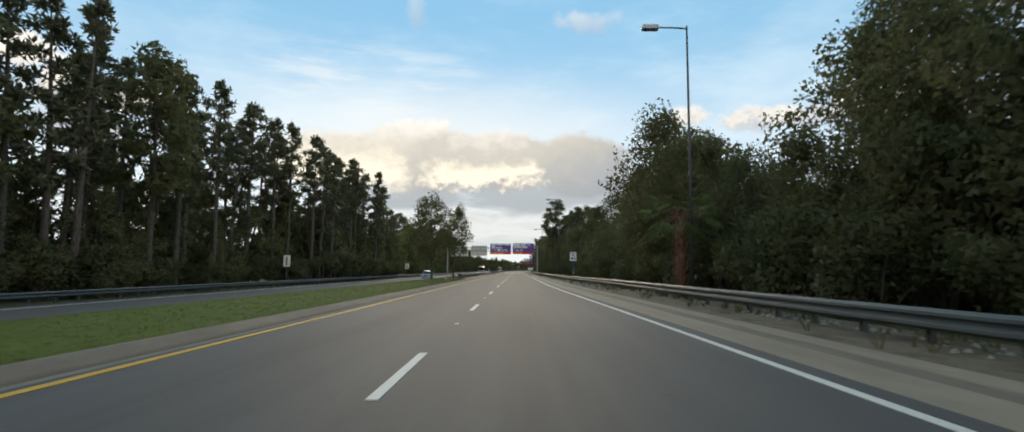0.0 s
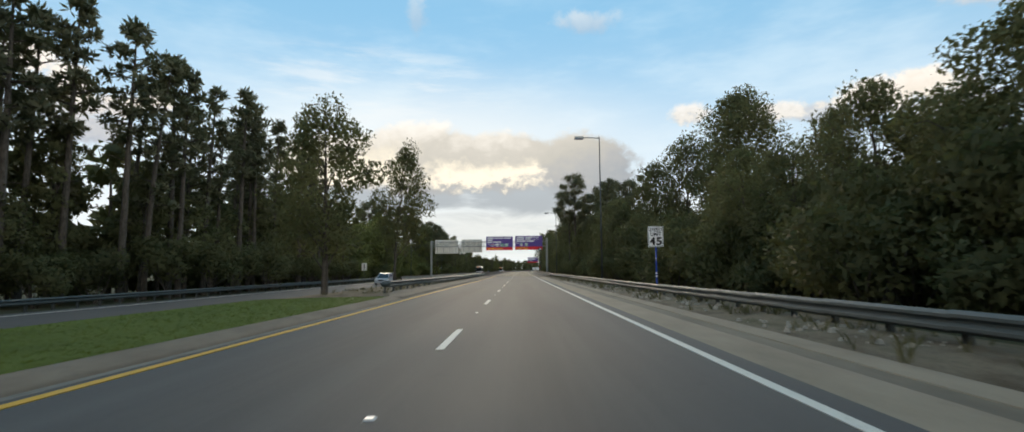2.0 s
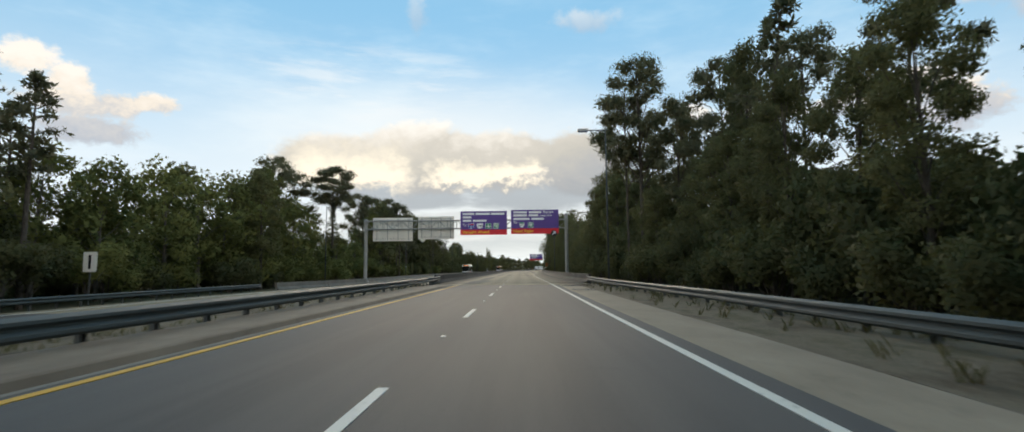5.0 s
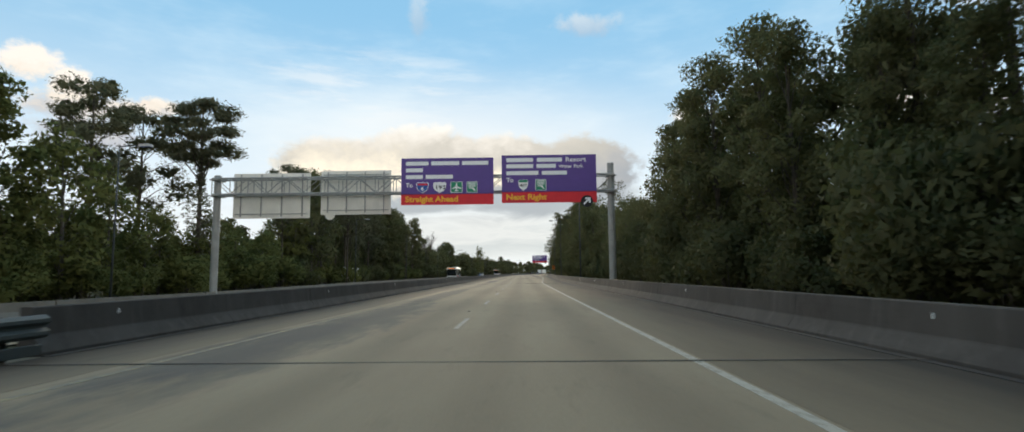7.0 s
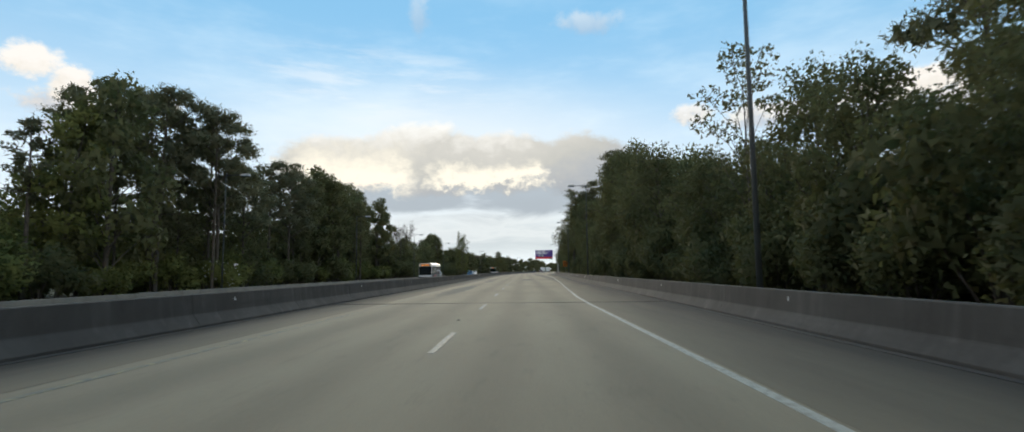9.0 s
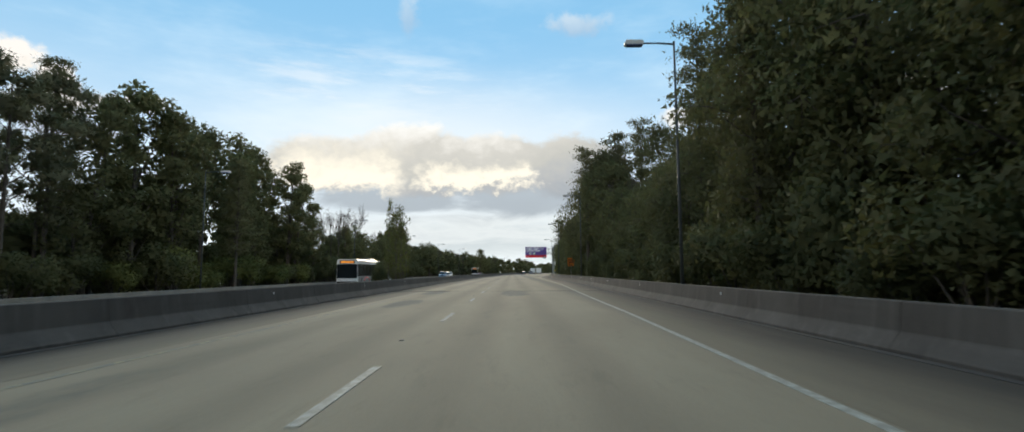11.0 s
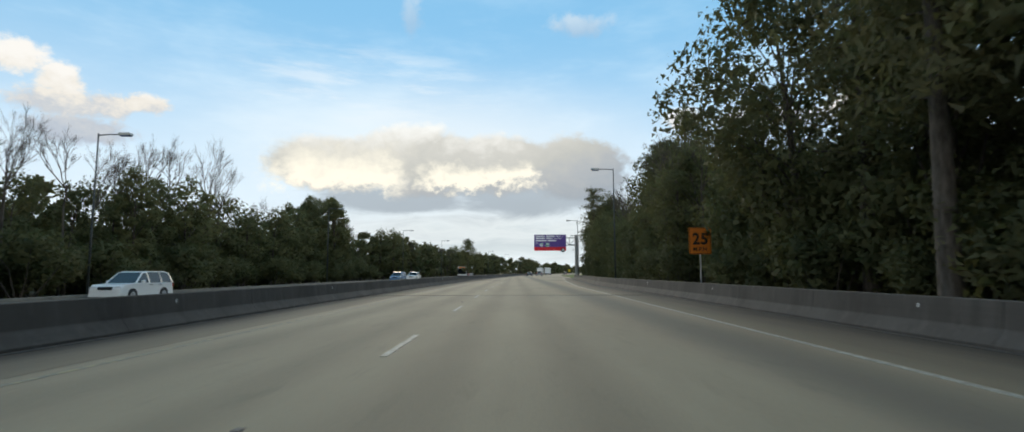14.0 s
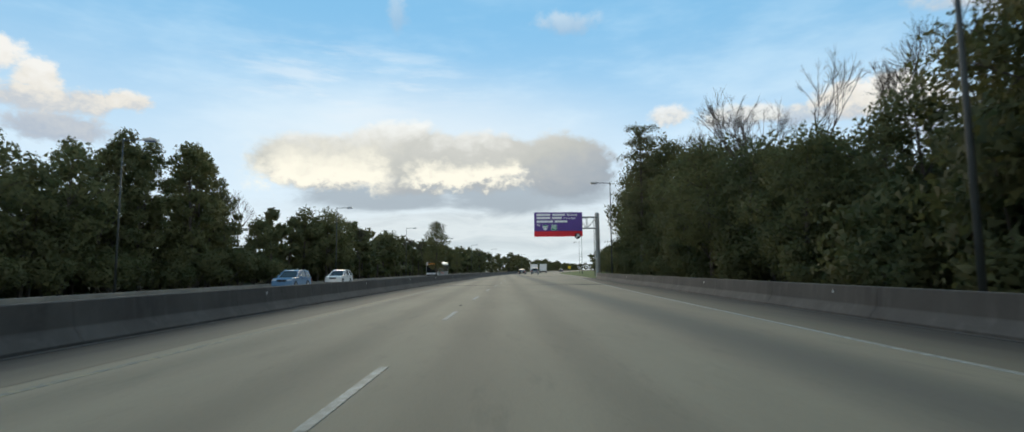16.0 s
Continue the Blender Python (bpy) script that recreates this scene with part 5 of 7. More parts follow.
def woods():
    # west side: beyond the oncoming carriageway
    y = -14.0
    while y < 640:
        h, x0 = height_left(y), bend(y) - ease(y, (-20, 33), (60, 33), (75, 36), (86, 32), (95, 29.5), (125, 29), (150, 31), (165, 33))
        near = y < 430
        u = pick.random()
        if y < 150:
            kind = "pine" if u < 0.8 else "grove"
        elif y > 338:
            kind = "bare" if u < 0.35 else ("copse" if h < 13.5 else "grove")
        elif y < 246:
            kind = "sun_tinted_grove" if h > 15 else "sun_tinted_copse"
        elif h > 18 and y < 292:
            kind, h = "umbrella", h * (0.62 if y < 262 else 0.8)
        else:
            kind = "grove" if h > 15 else "copse"
        if near or u < 0.6:
            plant(kind, x0 - pick.uniform(0, 3.5), y, h * (pick.uniform(0.95, 1.1) if y < 150 else pick.uniform(0.85, 1.05)), 1.0, WEST)
        if y < 150:
            if pick.random() < 0.35:
                plant("pine", x0 - pick.uniform(0, 5), y + pick.uniform(2, 4.5), h * pick.uniform(0.88, 1.06), 1.0, WEST)
            if pick.random() < 0.45:
                plant("grove", x0 - pick.uniform(3, 8), y + pick.uniform(0, 3), h * pick.uniform(0.5, 0.68), 0.9, WEST)
            plant("pine", x0 - pick.uniform(2, 9), y + pick.uniform(1.5, 3.5), h * pick.uniform(0.82, 1.02), 1.0, WEST)
        if near:
            plant("sun_tinted_thicket" if 150 < y < 340 and u < 0.6 else "thicket", x0 + pick.uniform(-0.5, 2.0), y + pick.uniform(-1.5, 1.5), pick.uniform(2.8, 5.0), 1.1, "undergrowth beyond the oncoming road")
            plant("sun_tinted_copse" if 150 < y < 250 else "copse", x0 - pick.uniform(1.5, 6), y + pick.uniform(0, 3), min(h * 0.72, pick.uniform(8, 12.5)), 0.95, WEST)
        deepen(x0 - pick.uniform(9, 15), y, min(h * 0.8, 12) * pick.uniform(0.75, 1.05) if y > 150 else pick.uniform(11, 16))
        if not near:
            deepen(x0 - pick.uniform(1, 5), y + 1, h * pick.uniform(0.8, 1.0))
            deepen(x0 - pick.uniform(0, 3), y + 3.5, h * pick.uniform(0.6, 0.95))
        deepen(x0 - pick.uniform(6, 11), y + 2.4, pick.uniform(5, 7.5), pick.choice((3, 4)), 1.2)
        if y > 150:
            deepen(x0 - pick.uniform(11, 15), y + 0.4, pick.uniform(5, 7), pick.choice((3, 4)), 1.4)
        y += pick.uniform(4.2, 5.6) if near else pick.uniform(5.0, 7.0)
    # east side: close behind the guardrail and wall
    y = -6.0
    while y < 640:
        h = height_right(y)
        x0 = max(bend(y) + 12.5, (wall_right_x(y) if 160 < y < 440 else edge_right(y) + 4.0) + 4.0)
        if y > 440:
            x0 += ease(y, (440, 3), (480, 10), (700, 14))
        near = y < 440
        if h > 17.5:
            kind = pick.choice(("cypress", "cypress", "tall")) if y > 240 else ("tall" if y < 200 else pick.choice(("tall", "pine")))
        else:
            kind = "tall" if 118 < y < 196 else ("oak" if near else "copse")
        if 372 < y < 418:
            kind, h = ("bare", h * 0.98) if pick.random() < 0.65 else ("oak", h * 0.64)
        if not 76 < y < 79.5:
            plant(kind, x0 + pick.uniform(0.8, 3), y, h * pick.uniform(0.84, 1.04), 1.0 if kind != "oak" else 0.9, EAST)
        if near:
            if not (126 < y < 178 or 301 < y < 328) or pick.random() < 0.3:
                plant("copse" if h < 16 else pick.choice(("pine", "grove")), x0 + pick.uniform(4, 8), y + pick.uniform(-2, 2), h * pick.uniform(0.7, 0.98) * ease(y, (340, 1.0), (368, 1.0), (374, 0.8), (394, 0.86), (408, 0.9), (420, 1.0)), 1.0, EAST)
            plant("shrub", x0 - pick.uniform(-0.6, 0.6), y + pick.uniform(-1, 1), pick.uniform(2.8, 4.6), 1.0, "undergrowth beside the road")
            plant("thicket", x0 + pick.uniform(0.5, 2.5), y + pick.uniform(1, 3), pick.uniform(4.5, 6.5), 0.8, "undergrowth beside the road")
        if not 303 < y < 345:
            deepen(x0 + pick.uniform(9, 13), y, min(h * 0.8, 10) * pick.uniform(0.75, 1.0))
        deepen(x0 + pick.uniform(6, 9), y + 2.2, pick.uniform(5, 7), pick.choice((3, 4)), 1.1)
        deepen(x0 + pick.uniform(9, 13), y + 0.2, pick.uniform(5, 7), pick.choice((3, 4)), 1.4)
        y += pick.uniform(3.8, 5.2) if near else pick.uniform(6, 9)
    # distance
    for i in range(120):
        y = 640 + i * 9 + pick.uniform(-3, 3)
        for side in (-1, 1):
            deepen(bend(y) + side * (34 if side < 0 else 24) + side * pick.uniform(0, 20), y, pick.uniform(9, 14), None, 1.6)
    for i in range(70):
        deepen(bend(1500) - 260 + i * 8 + pick.uniform(-3, 3), 1560 + pick.uniform(0, 60), pick.uniform(12, 17), None, 2.0)
    # trees that stand out
    plant("oak", -10.4, 78.2, 11.9, 0.9, "trees in the median", "broad dark evergreen tree standing on the median lawn", 0, -0.2, 40)
    plant("oak", -8.6, 88.8, 11.6, 0.56, "trees in the median", "slim dark evergreen tree beside the median guardrail", 2, -0.2, 90)
    plant("vine", -34.0, 216.0, 22.0, 1.35, WEST, "", 0)
    plant("umbrella", -44.0, 213.0, 23.4, 1.1, WEST, "", 0)
    plant("umbrella", -42.5, 218.5, 22.0, 1.1, WEST, "", 2)
    plant("grove", -50.0, 195.5, 19.2, 1.1, WEST)
    plant("grove", -31.5, 181.7, 15.4, 1.0, WEST)
    plant("copse", -32.0, 244.0, 18.7, 0.8, WEST)
    plant("umbrella", -40.0, 253.5, 21.7, 1.0, WEST, "", 0)
    plant("umbrella", -33.5, 252.5, 20.2, 1.0, WEST, "", 1)
    plant("umbrella", -30.0, 256.0, 18.6, 0.85, WEST, "", 2)
    plant("umbrella", -37.0, 256.5, 21.4, 1.0, WEST, "", 1)
    plant("umbrella", -31.5, 259.5, 19.4, 1.0, WEST, "", 0)
    plant("cypress", -35.2, 288.5, 19.8, 0.7, WEST)
    plant("cypress", -31.0, 311.0, 15.8, 0.7, WEST)
    plant("grove", -46.5, 343.0, 21.7, 1.1, WEST)
    plant("grove", -36.3, 425.5, 17.2, 1.0, WEST)
    plant("pine", -35.0, 240.0, 13.5, 1.1, WEST, "small pine with a few open branches", 3)
    plant("umbrella", 23.6, 225.5, 22.6, 0.8, EAST, "tall pine with a high open crown", 0)
    plant("palm", 9.75, 28.6, 5.4, 1.0, EAST)
    plant("wisp", 13.7, 229.8, 14.4, 1.0, EAST)
    t = plant("sun_tinted_thicket", -30.2, 258, 3.6, 1.0, "undergrowth beyond the oncoming road", "leafy shrub dotted with white blossom", 0)
    part("blossom", Build().quads(leaf_cards(clump((0, 0, 2.4), (2.0, 2.0, 1.5), 60, 0.7), 0.3, 0.3, 0.9)), BLOSSOM, t, "white flowers")
    plant("oak", -9.8, 455, 10.3, 0.78, "trees in the median", "rounded dark tree standing alone in the median", 1, -0.2, 0)
    plant("copse", -7.0, 466, 6.0, 0.6, "trees in the median", "small thin tree standing in the median", 2, -0.2)
    for x, y, h, wide in ((-9.9, 297.6, 9.0, 0.35), (-9.2, 297.9, 7.8, 0.7), (-8.9, 298.6, 8.5, 0.75), (-8.8, 299.4, 7.9, 0.7)):
        plant("sapling", x, y, h, wide, "trees in the median", "", None, -0.35)
    for x, y, h in ((-11.8, 303.0, 3.0), (-12.3, 306.0, 3.4), (-11.4, 309.0, 3.0), (-12.0, 312.5, 2.6)):
        plant("shrub", x, y, h, 0.7, "undergrowth in the median", "dark low shrub growing in the median behind the wall", None, -0.35)
    # outstanding trees close to the shoulder
    plant("big", 23.5, 101.0, 20.0, 0.95, EAST, "", 0)
    plant("big", 33.5, 101.5, 18.2, 0.7, EAST, "tall dark tree with a rounded crown behind the shrubs", 1)
    plant("oak", 20.0, 106.5, 16.6, 0.75, EAST, "tall dark tree with a rounded crown behind the shrubs", 3)
    plant("oak", 17.2, 110.0, 14.2, 0.8, EAST, "spreading dark tree behind the guardrail", 1)
    for kind, x, y, h, w, k in (("tall", 17.6, 150.0, 17.8, 0.8, 0), ("umbrella", 16.2, 162.5, 17.6, 0.75, 2), ("umbrella", 12.0, 165.5, 18.8, 0.7, 1), ("umbrella", 18.5, 157.0, 19.5, 0.8, 0), ("umbrella", 21.0, 149.0, 18.5, 0.8, 1), ("cypress", 19.0, 170.5, 19.5, 0.7, 0), ("umbrella", 22.5, 163.0, 20.5, 0.8, 2), ("pine", 16.0, 143.5, 17.5, 1.1, 2), ("umbrella", 21.5, 139.0, 17.5, 0.8, 0), ("cypress", 16.5, 176.0, 19.0, 0.75, 2), ("pine", 22.0, 178.0, 20.0, 1.1, 0)):
        plant(kind, x, y, h, w, EAST, "tall open-crowned tree above the low roadside trees", k)
    plant("vine", 13.2, 164.5, 22.3, 1.0, EAST, "tall pine with a dense head above the broadleaf trees", 1)
    plant("cypress", 12.8, 324.6, 20.0, 0.82, EAST, "", 0)
    plant("cypress", 17.0, 322.0, 21.6, 1.0, EAST, "", 1)
    plant("cypress", 14.4, 280.6, 18.6, 0.75, EAST, "", 2)
    plant("cypress", 12.8, 268.6, 16.8, 0.75, EAST, "", 1)
    plant("tall", 19.2, 362.8, 17.5, 0.7, EAST, "", 1)
    plant("cypress", 16.6, 365.5, 14.8, 0.8, EAST, "", 0)
    plant("cypress", 17.0, 415.5, 17.8, 0.8, EAST, "", 2)
    plant("big", 17.2, 22.0, 14.6, 0.8, EAST, "large dark tree hung with creepers beside the road", 1)
    for y, h, w in ((403, 13.6, 0.8), (407, 15.2, 0.8), (411, 15.2, 0.8), (420, 16.4, 0.9)):
        plant("grove", bend(y) - pick.uniform(35, 38), y, h, w, WEST)
    for y in (373, 378, 383, 389, 394, 400, 406, 412):
        plant("oak" if y % 2 else "copse", wall_right_x(y) + pick.uniform(4.5, 7.5), y, height_right(y) * pick.uniform(0.5, 0.7), 0.85, EAST)
    for k in range(5):
        plant("sapling", -29.6 - 0.35 * k, 59.0 + 0.5 * (k % 3), 4.2 + 0.3 * (k % 2), 0.5, WEST, "thin pale young tree at the edge of the pine woods")
    for y in (372, 379, 386, 392, 398, 405, 411):
        plant("bare", wall_right_x(y) + pick.uniform(6, 10), y + pick.uniform(-1.5, 1.5), height_right(y) * pick.uniform(1.02, 1.16), 0.9, EAST)
    for y in (314, 317):
        plant("bare", wall_right_x(y) + pick.uniform(6, 9), y, pick.uniform(14, 16), 0.8, EAST)
    for kind, x, y, h, w, k in (("oak", 15.6, 304.5, 10.8, 0.85, 1), ("oak", 14.4, 307.0, 11.0, 0.8, 0), ("oak", 18.4, 307.0, 11.5, 0.85, 2), ("cypress", 21.0, 325.0, 24.5, 0.6, 2), ("tall", 22.0, 309.0, 18.0, 0.9, 2), ("tall", 25.0, 313.5, 19.0, 0.9, 0), ("grove", 29.0, 319.0, 19.0, 1.0, 1), ("oak", 14.2, 300.5, 9.5, 0.8, 1), ("oak", 18.5, 300.0, 11.0, 0.8, 3)):
        plant(kind, x, y, h, w, EAST, "tall dark tree hung with creepers above the wall", k)
    for y in (366, 369, 373, 376.5, 380, 384):
        plant("bare", bend(y) - 35 - pick.uniform(0, 4), y, pick.uniform(15.5, 18.5), 0.75, WEST)
    for y in (347, 350, 353):
        plant("bare", wall_right_x(y) + pick.uniform(3, 5), y, pick.uniform(11.5, 13.5), 0.8, EAST)
    for y in (346, 350, 355, 361, 390):
        plant("bare", bend(y) - 34 - pick.uniform(0, 4), y, pick.uniform(12.5, 16.5), 0.8, WEST)
    for kind, x, y, h in (("grove", 24.0, 164.0, 14.0), ("grove", 26.0, 170.0, 15.0), ("grove", 28.5, 177.0, 15.5), ("copse", 22.0, 158.0, 11.5), ("oak", 15.0, 60.0, 9.4), ("grove", 19.2, 163.0, 13.5),
                          ("tall", 18.8, 370.5, 16.2), ("tall", 18.9, 304.0, 17.8), ("tall", 20.8, 373.5, 16.5), ("oak", 15.4, 380.0, 7.9), ("oak", 15.8, 386.5, 8.8), ("oak", 15.8, 392.5, 9.8), ("oak", 16.4, 399.0, 11.4), ("oak", 18.0, 376.0, 8.8),
                          ("copse", 19.5, 384.0, 8.8), ("copse", 20.5, 392.0, 10.2), ("copse", 20.5, 400.0, 12.0)):
        plant(kind, x, y, h, 1.0, EAST)
    far_woods("far_woods", [s for s in DEEP if s[1] < bend(s[2])], "deep dark woods behind the trees beyond the oncoming road")
    far_woods("far_woods", [s for s in DEEP if s[1] >= bend(s[2])], "deep dark woods behind the roadside trees")


woods()

# ---- street lamps, signs, gantry ----
PURPLE = mat_plain("purple_sign_sheeting", (0.115, 0.064, 0.285), 0.45, 0.0, 0.25, 1.2)
RED_SHEET = mat_plain("red_sign_sheeting", (0.74, 0.024, 0.038), 0.45, 0.0, 0.25, 1.2)
WHITE_SHEET = mat_plain("white_sign_sheeting", (0.88, 0.88, 0.88), 0.45, 0.0, 0.12, 2.0)
AMBER = mat_plain("amber_letters", (0.90, 0.50, 0.035), 0.5, 0.0, 0.1)
BLACK = mat_plain("black_sign_ink", (0.012, 0.012, 0.013), 0.5, 0.0, 0.1)
GREEN_SHEET = mat_plain("green_sign_sheeting", (0.02, 0.26, 0.14), 0.45, 0.0, 0.15)
BLUE_SHEET = mat_plain("blue_sign_sheeting", (0.02, 0.10, 0.38), 0.45, 0.0, 0.15)
ORANGE_SHEET = mat_plain("orange_sign_sheeting", (0.60, 0.17, 0.01), 0.5, 0.0, 0.3, 1.5)
SIGN_BACK = mat_plain("bare_aluminium_sheet", (0.84, 0.81, 0.73), 0.55, 0.1, 0.3, 0.9)
BLUE_POST = mat_plain("blue_reflective_post", (0.015, 0.07, 0.42), 0.35, 0.0, 0.2)
LENS = mat_plain("lamp_lens", (0.10, 0.14, 0.30), 0.2, 0.0, 0.1)
HEAD = mat_plain("pale_lamp_housing", (0.42, 0.43, 0.42), 0.5, 0.2, 0.2)


def letters(body, size, material, parent, x, y, z, name="letters", width=None, bold=0.012):
    """Words in the built-in font as a flat mesh that faces -y; x, z: the left end of the base line."""
    c = bpy.data.curves.new(name, "FONT")
    c.body, c.size, c.offset, c.extrude, c.resolution_u = body, size, size * bold, 0.003, 3
    t = bpy.data.objects.new(name, c)
    scene.collection.objects.link(t)
    bpy.context.view_layer.update()
    m = bpy.data.meshes.new_from_object(t.evaluated_get(bpy.context.evaluated_depsgraph_get()))
    bpy.data.objects.remove(t)
    m.materials.clear()
    m.materials.append(material)
    s = 1.0
    if width:
        xs = [v.co.x for v in m.vertices]
        s = width / (max(xs) - min(xs))
    return part(name, m, None, parent, at=pose(x, y, z, 90) @ Matrix.Diagonal((s, 1, 1, 1)))


def bar(parent, material, x0, x1, z0, z1, y, name="word_bar"):
    return part(name, Build().box(x0, x1, y - 0.006, y + 0.004, z0, z1, 0.03), material, parent)


def outline(ring, parent, material, y, t=0.01, name="shield", label=""):
    return part(name, Build().prism(ring, y - t, y), material, parent, label)


def shield(cx, cz, w, h):
    pts = [(-0.5, 0.32), (-0.40, 0.5), (-0.2, 0.45), (0, 0.5), (0.2, 0.45), (0.40, 0.5), (0.5, 0.32), (0.47, 0.0), (0.36, -0.25), (0.14, -0.42), (0, -0.5), (-0.14, -0.42), (-0.36, -0.25), (-0.47, 0.0)]
    return [(cx + a * w, cz + b * h) for a, b in pts]


def rounded(cx, cz, w, h, r=0.06, k=4):
    out = []
    for sx, sz, a0 in ((1, 1, 0), (-1, 1, 90), (-1, -1, 180), (1, -1, 270)):
        for i in range(k + 1):
            a = radians(a0 + 90 * i / k)
            out.append((cx + sx * (w / 2 - r) + r * math.cos(a), cz + sz * (h / 2 - r) + r * math.sin(a)))
    return out[::-1]


def panel_ribs(home, x0, x1, z0, z1, y):
    for i in range(4):
        x = x0 + (x1 - x0) * (0.1 + 0.8 * i / 3)
        part("stiffener", Build().box(x - 0.04, x + 0.04, y, y + 0.09, z0 + 0.15, z1 - 0.1), STEEL, home)
    for z in (z0 + 0.35, (z0 + z1) / 2, z1 - 0.35):
        part("stiffener", Build().box(x0 + 0.2, x1 - 0.2, y + 0.005, y + 0.045, z - 0.03, z + 0.03), STEEL, home)


def guide_sign(x0, z0, w, h, y, rows, footer, icons, arrow, label):
    """A purple guide sign over a red band. rows: words as bars or letters, at fractions of the width."""
    home = thing("direction_sign", label, "road sign", "overhead guide signs")
    part("panel", Build().prism(rounded(x0 + w / 2, z0 + h * 0.61, w, h * 0.78, 0.05), y, y + 0.05), PURPLE, home)
    part("band", Build().prism(rounded(x0 + w / 2, z0 + h * 0.115, w, h * 0.23, 0.05), y, y + 0.05), RED_SHEET, home, "red lower band")
    panel_ribs(home, x0, x1=x0 + w, z0=z0, z1=z0 + h, y=y + 0.05)
    face = y - 0.004
    for f, size, words in rows:
        z = z0 + h * (1 - f)
        for a, b, text in words:
            if text:
                letters(text, size * h, WHITE_SHEET, home, x0 + a * w, face, z, width=(b - a) * w, bold=0.02)
            else:
                bar(home, WHITE_SHEET, x0 + a * w, x0 + b * w, z, z + size * h * 0.62, face)
    if footer:
        letters(footer[0], 0.165 * h, AMBER, home, x0 + 0.045 * w, face, z0 + 0.065 * h, "letters", (footer[1] - 0.045) * w, 0.03)
    zc, ih = z0 + h * 0.37, h * 0.235
    for a, b, icon, text in icons:
        cx, iw = x0 + w * (a + b) / 2, w * (b - a)
        if icon == "interstate":
            outline(shield(cx, zc, iw, ih), home, WHITE_SHEET, face)
            s = outline(shield(cx, zc, iw * 0.9, ih * 0.9), home, BLUE_SHEET, face - 0.011)
            outline([(cx - iw * 0.4, zc + ih * 0.2), (cx - iw * 0.4, zc + ih * 0.37), (cx + iw * 0.4, zc + ih * 0.37), (cx + iw * 0.4, zc + ih * 0.2)][::-1], home, RED_SHEET, face - 0.022, 0.006, "shield_band")
            letters(text, ih * 0.62, WHITE_SHEET, home, cx - iw * 0.17, face - 0.026, zc - ih * 0.32, "route_number")
        elif icon == "route":
            outline(shield(cx, zc, iw, ih), home, WHITE_SHEET, face)
            letters(text, ih * 0.48, BLACK, home, cx - iw * 0.36, face - 0.014, zc - ih * 0.17, "route_number", iw * 0.72)
        elif icon == "toll":
            outline(shield(cx, zc, iw, ih), home, WHITE_SHEET, face)
            outline([(cx - iw * 0.42, zc + ih * 0.24), (cx - iw * 0.42, zc + ih * 0.45), (cx + iw * 0.42, zc + ih * 0.45), (cx + iw * 0.42, zc + ih * 0.24)][::-1], home, GREEN_SHEET, face - 0.011, 0.006, "shield_band")
            letters(text, ih * 0.36, BLACK, home, cx - iw * 0.34, face - 0.014, zc - ih * 0.14, "route_number", iw * 0.68)
        else:
            outline(rounded(cx, zc, iw, ih, 0.04), home, WHITE_SHEET, face, name="symbol_panel")
            outline(rounded(cx, zc, iw * 0.9, ih * 0.92, 0.03), home, GREEN_SHEET, face - 0.011, name="symbol_ground")
            if icon == "plane":
                pts = [(0, 0.4), (0.06, 0.28), (0.06, 0.08), (0.38, -0.1), (0.38, -0.18), (0.06, -0.08), (0.05, -0.26), (0.16, -0.34), (0.16, -0.4), (0, -0.36)]
                pts += [(-a, b) for a, b in reversed(pts[1:-1])]
                outline([(cx + a * iw, zc + b * ih) for a, b in pts], home, WHITE_SHEET, face - 0.022, 0.006, "symbol")
            else:
                for k, (p, q) in enumerate(((0.30, 0.40), (0.14, 0.22), (0.02, 0.09))):
                    bar(home, WHITE_SHEET, cx - iw * 0.36, cx + iw * 0.36, zc + p * ih, zc + q * ih, face - 0.022)
                pts = [(-0.3, -0.05), (0.16, -0.05), (0.24, -0.18), (0.33, -0.34), (0.24, -0.4), (0.12, -0.22), (0.0, -0.14), (-0.3, -0.12)]
                outline([(cx + a * iw, zc + b * ih) for a, b in pts][::-1], home, WHITE_SHEET, face - 0.022, 0.006, "symbol")
    if arrow:
        cx, cz, r = x0 + w * 0.895, z0 + 0.02 * h, h * 0.125
        ring = [(cx + r * math.cos(2 * math.pi * k / 24), cz + r * math.sin(2 * math.pi * k / 24)) for k in range(24)][::-1]
        part("arrow_disc", Build().prism(ring, y - 0.03, y - 0.01), BLACK, home, "black disc with a white arrow")
        a = [(-0.62, -0.42), (0.12, 0.32), (-0.28, 0.32), (-0.28, 0.6), (0.6, 0.6), (0.6, -0.28), (0.32, -0.28), (0.32, 0.12), (-0.42, -0.62)]
        part("arrow", Build().prism([(cx + p * r, cz + q * r) for p, q in a], y - 0.04, y - 0.031), WHITE_SHEET, home)
    return home


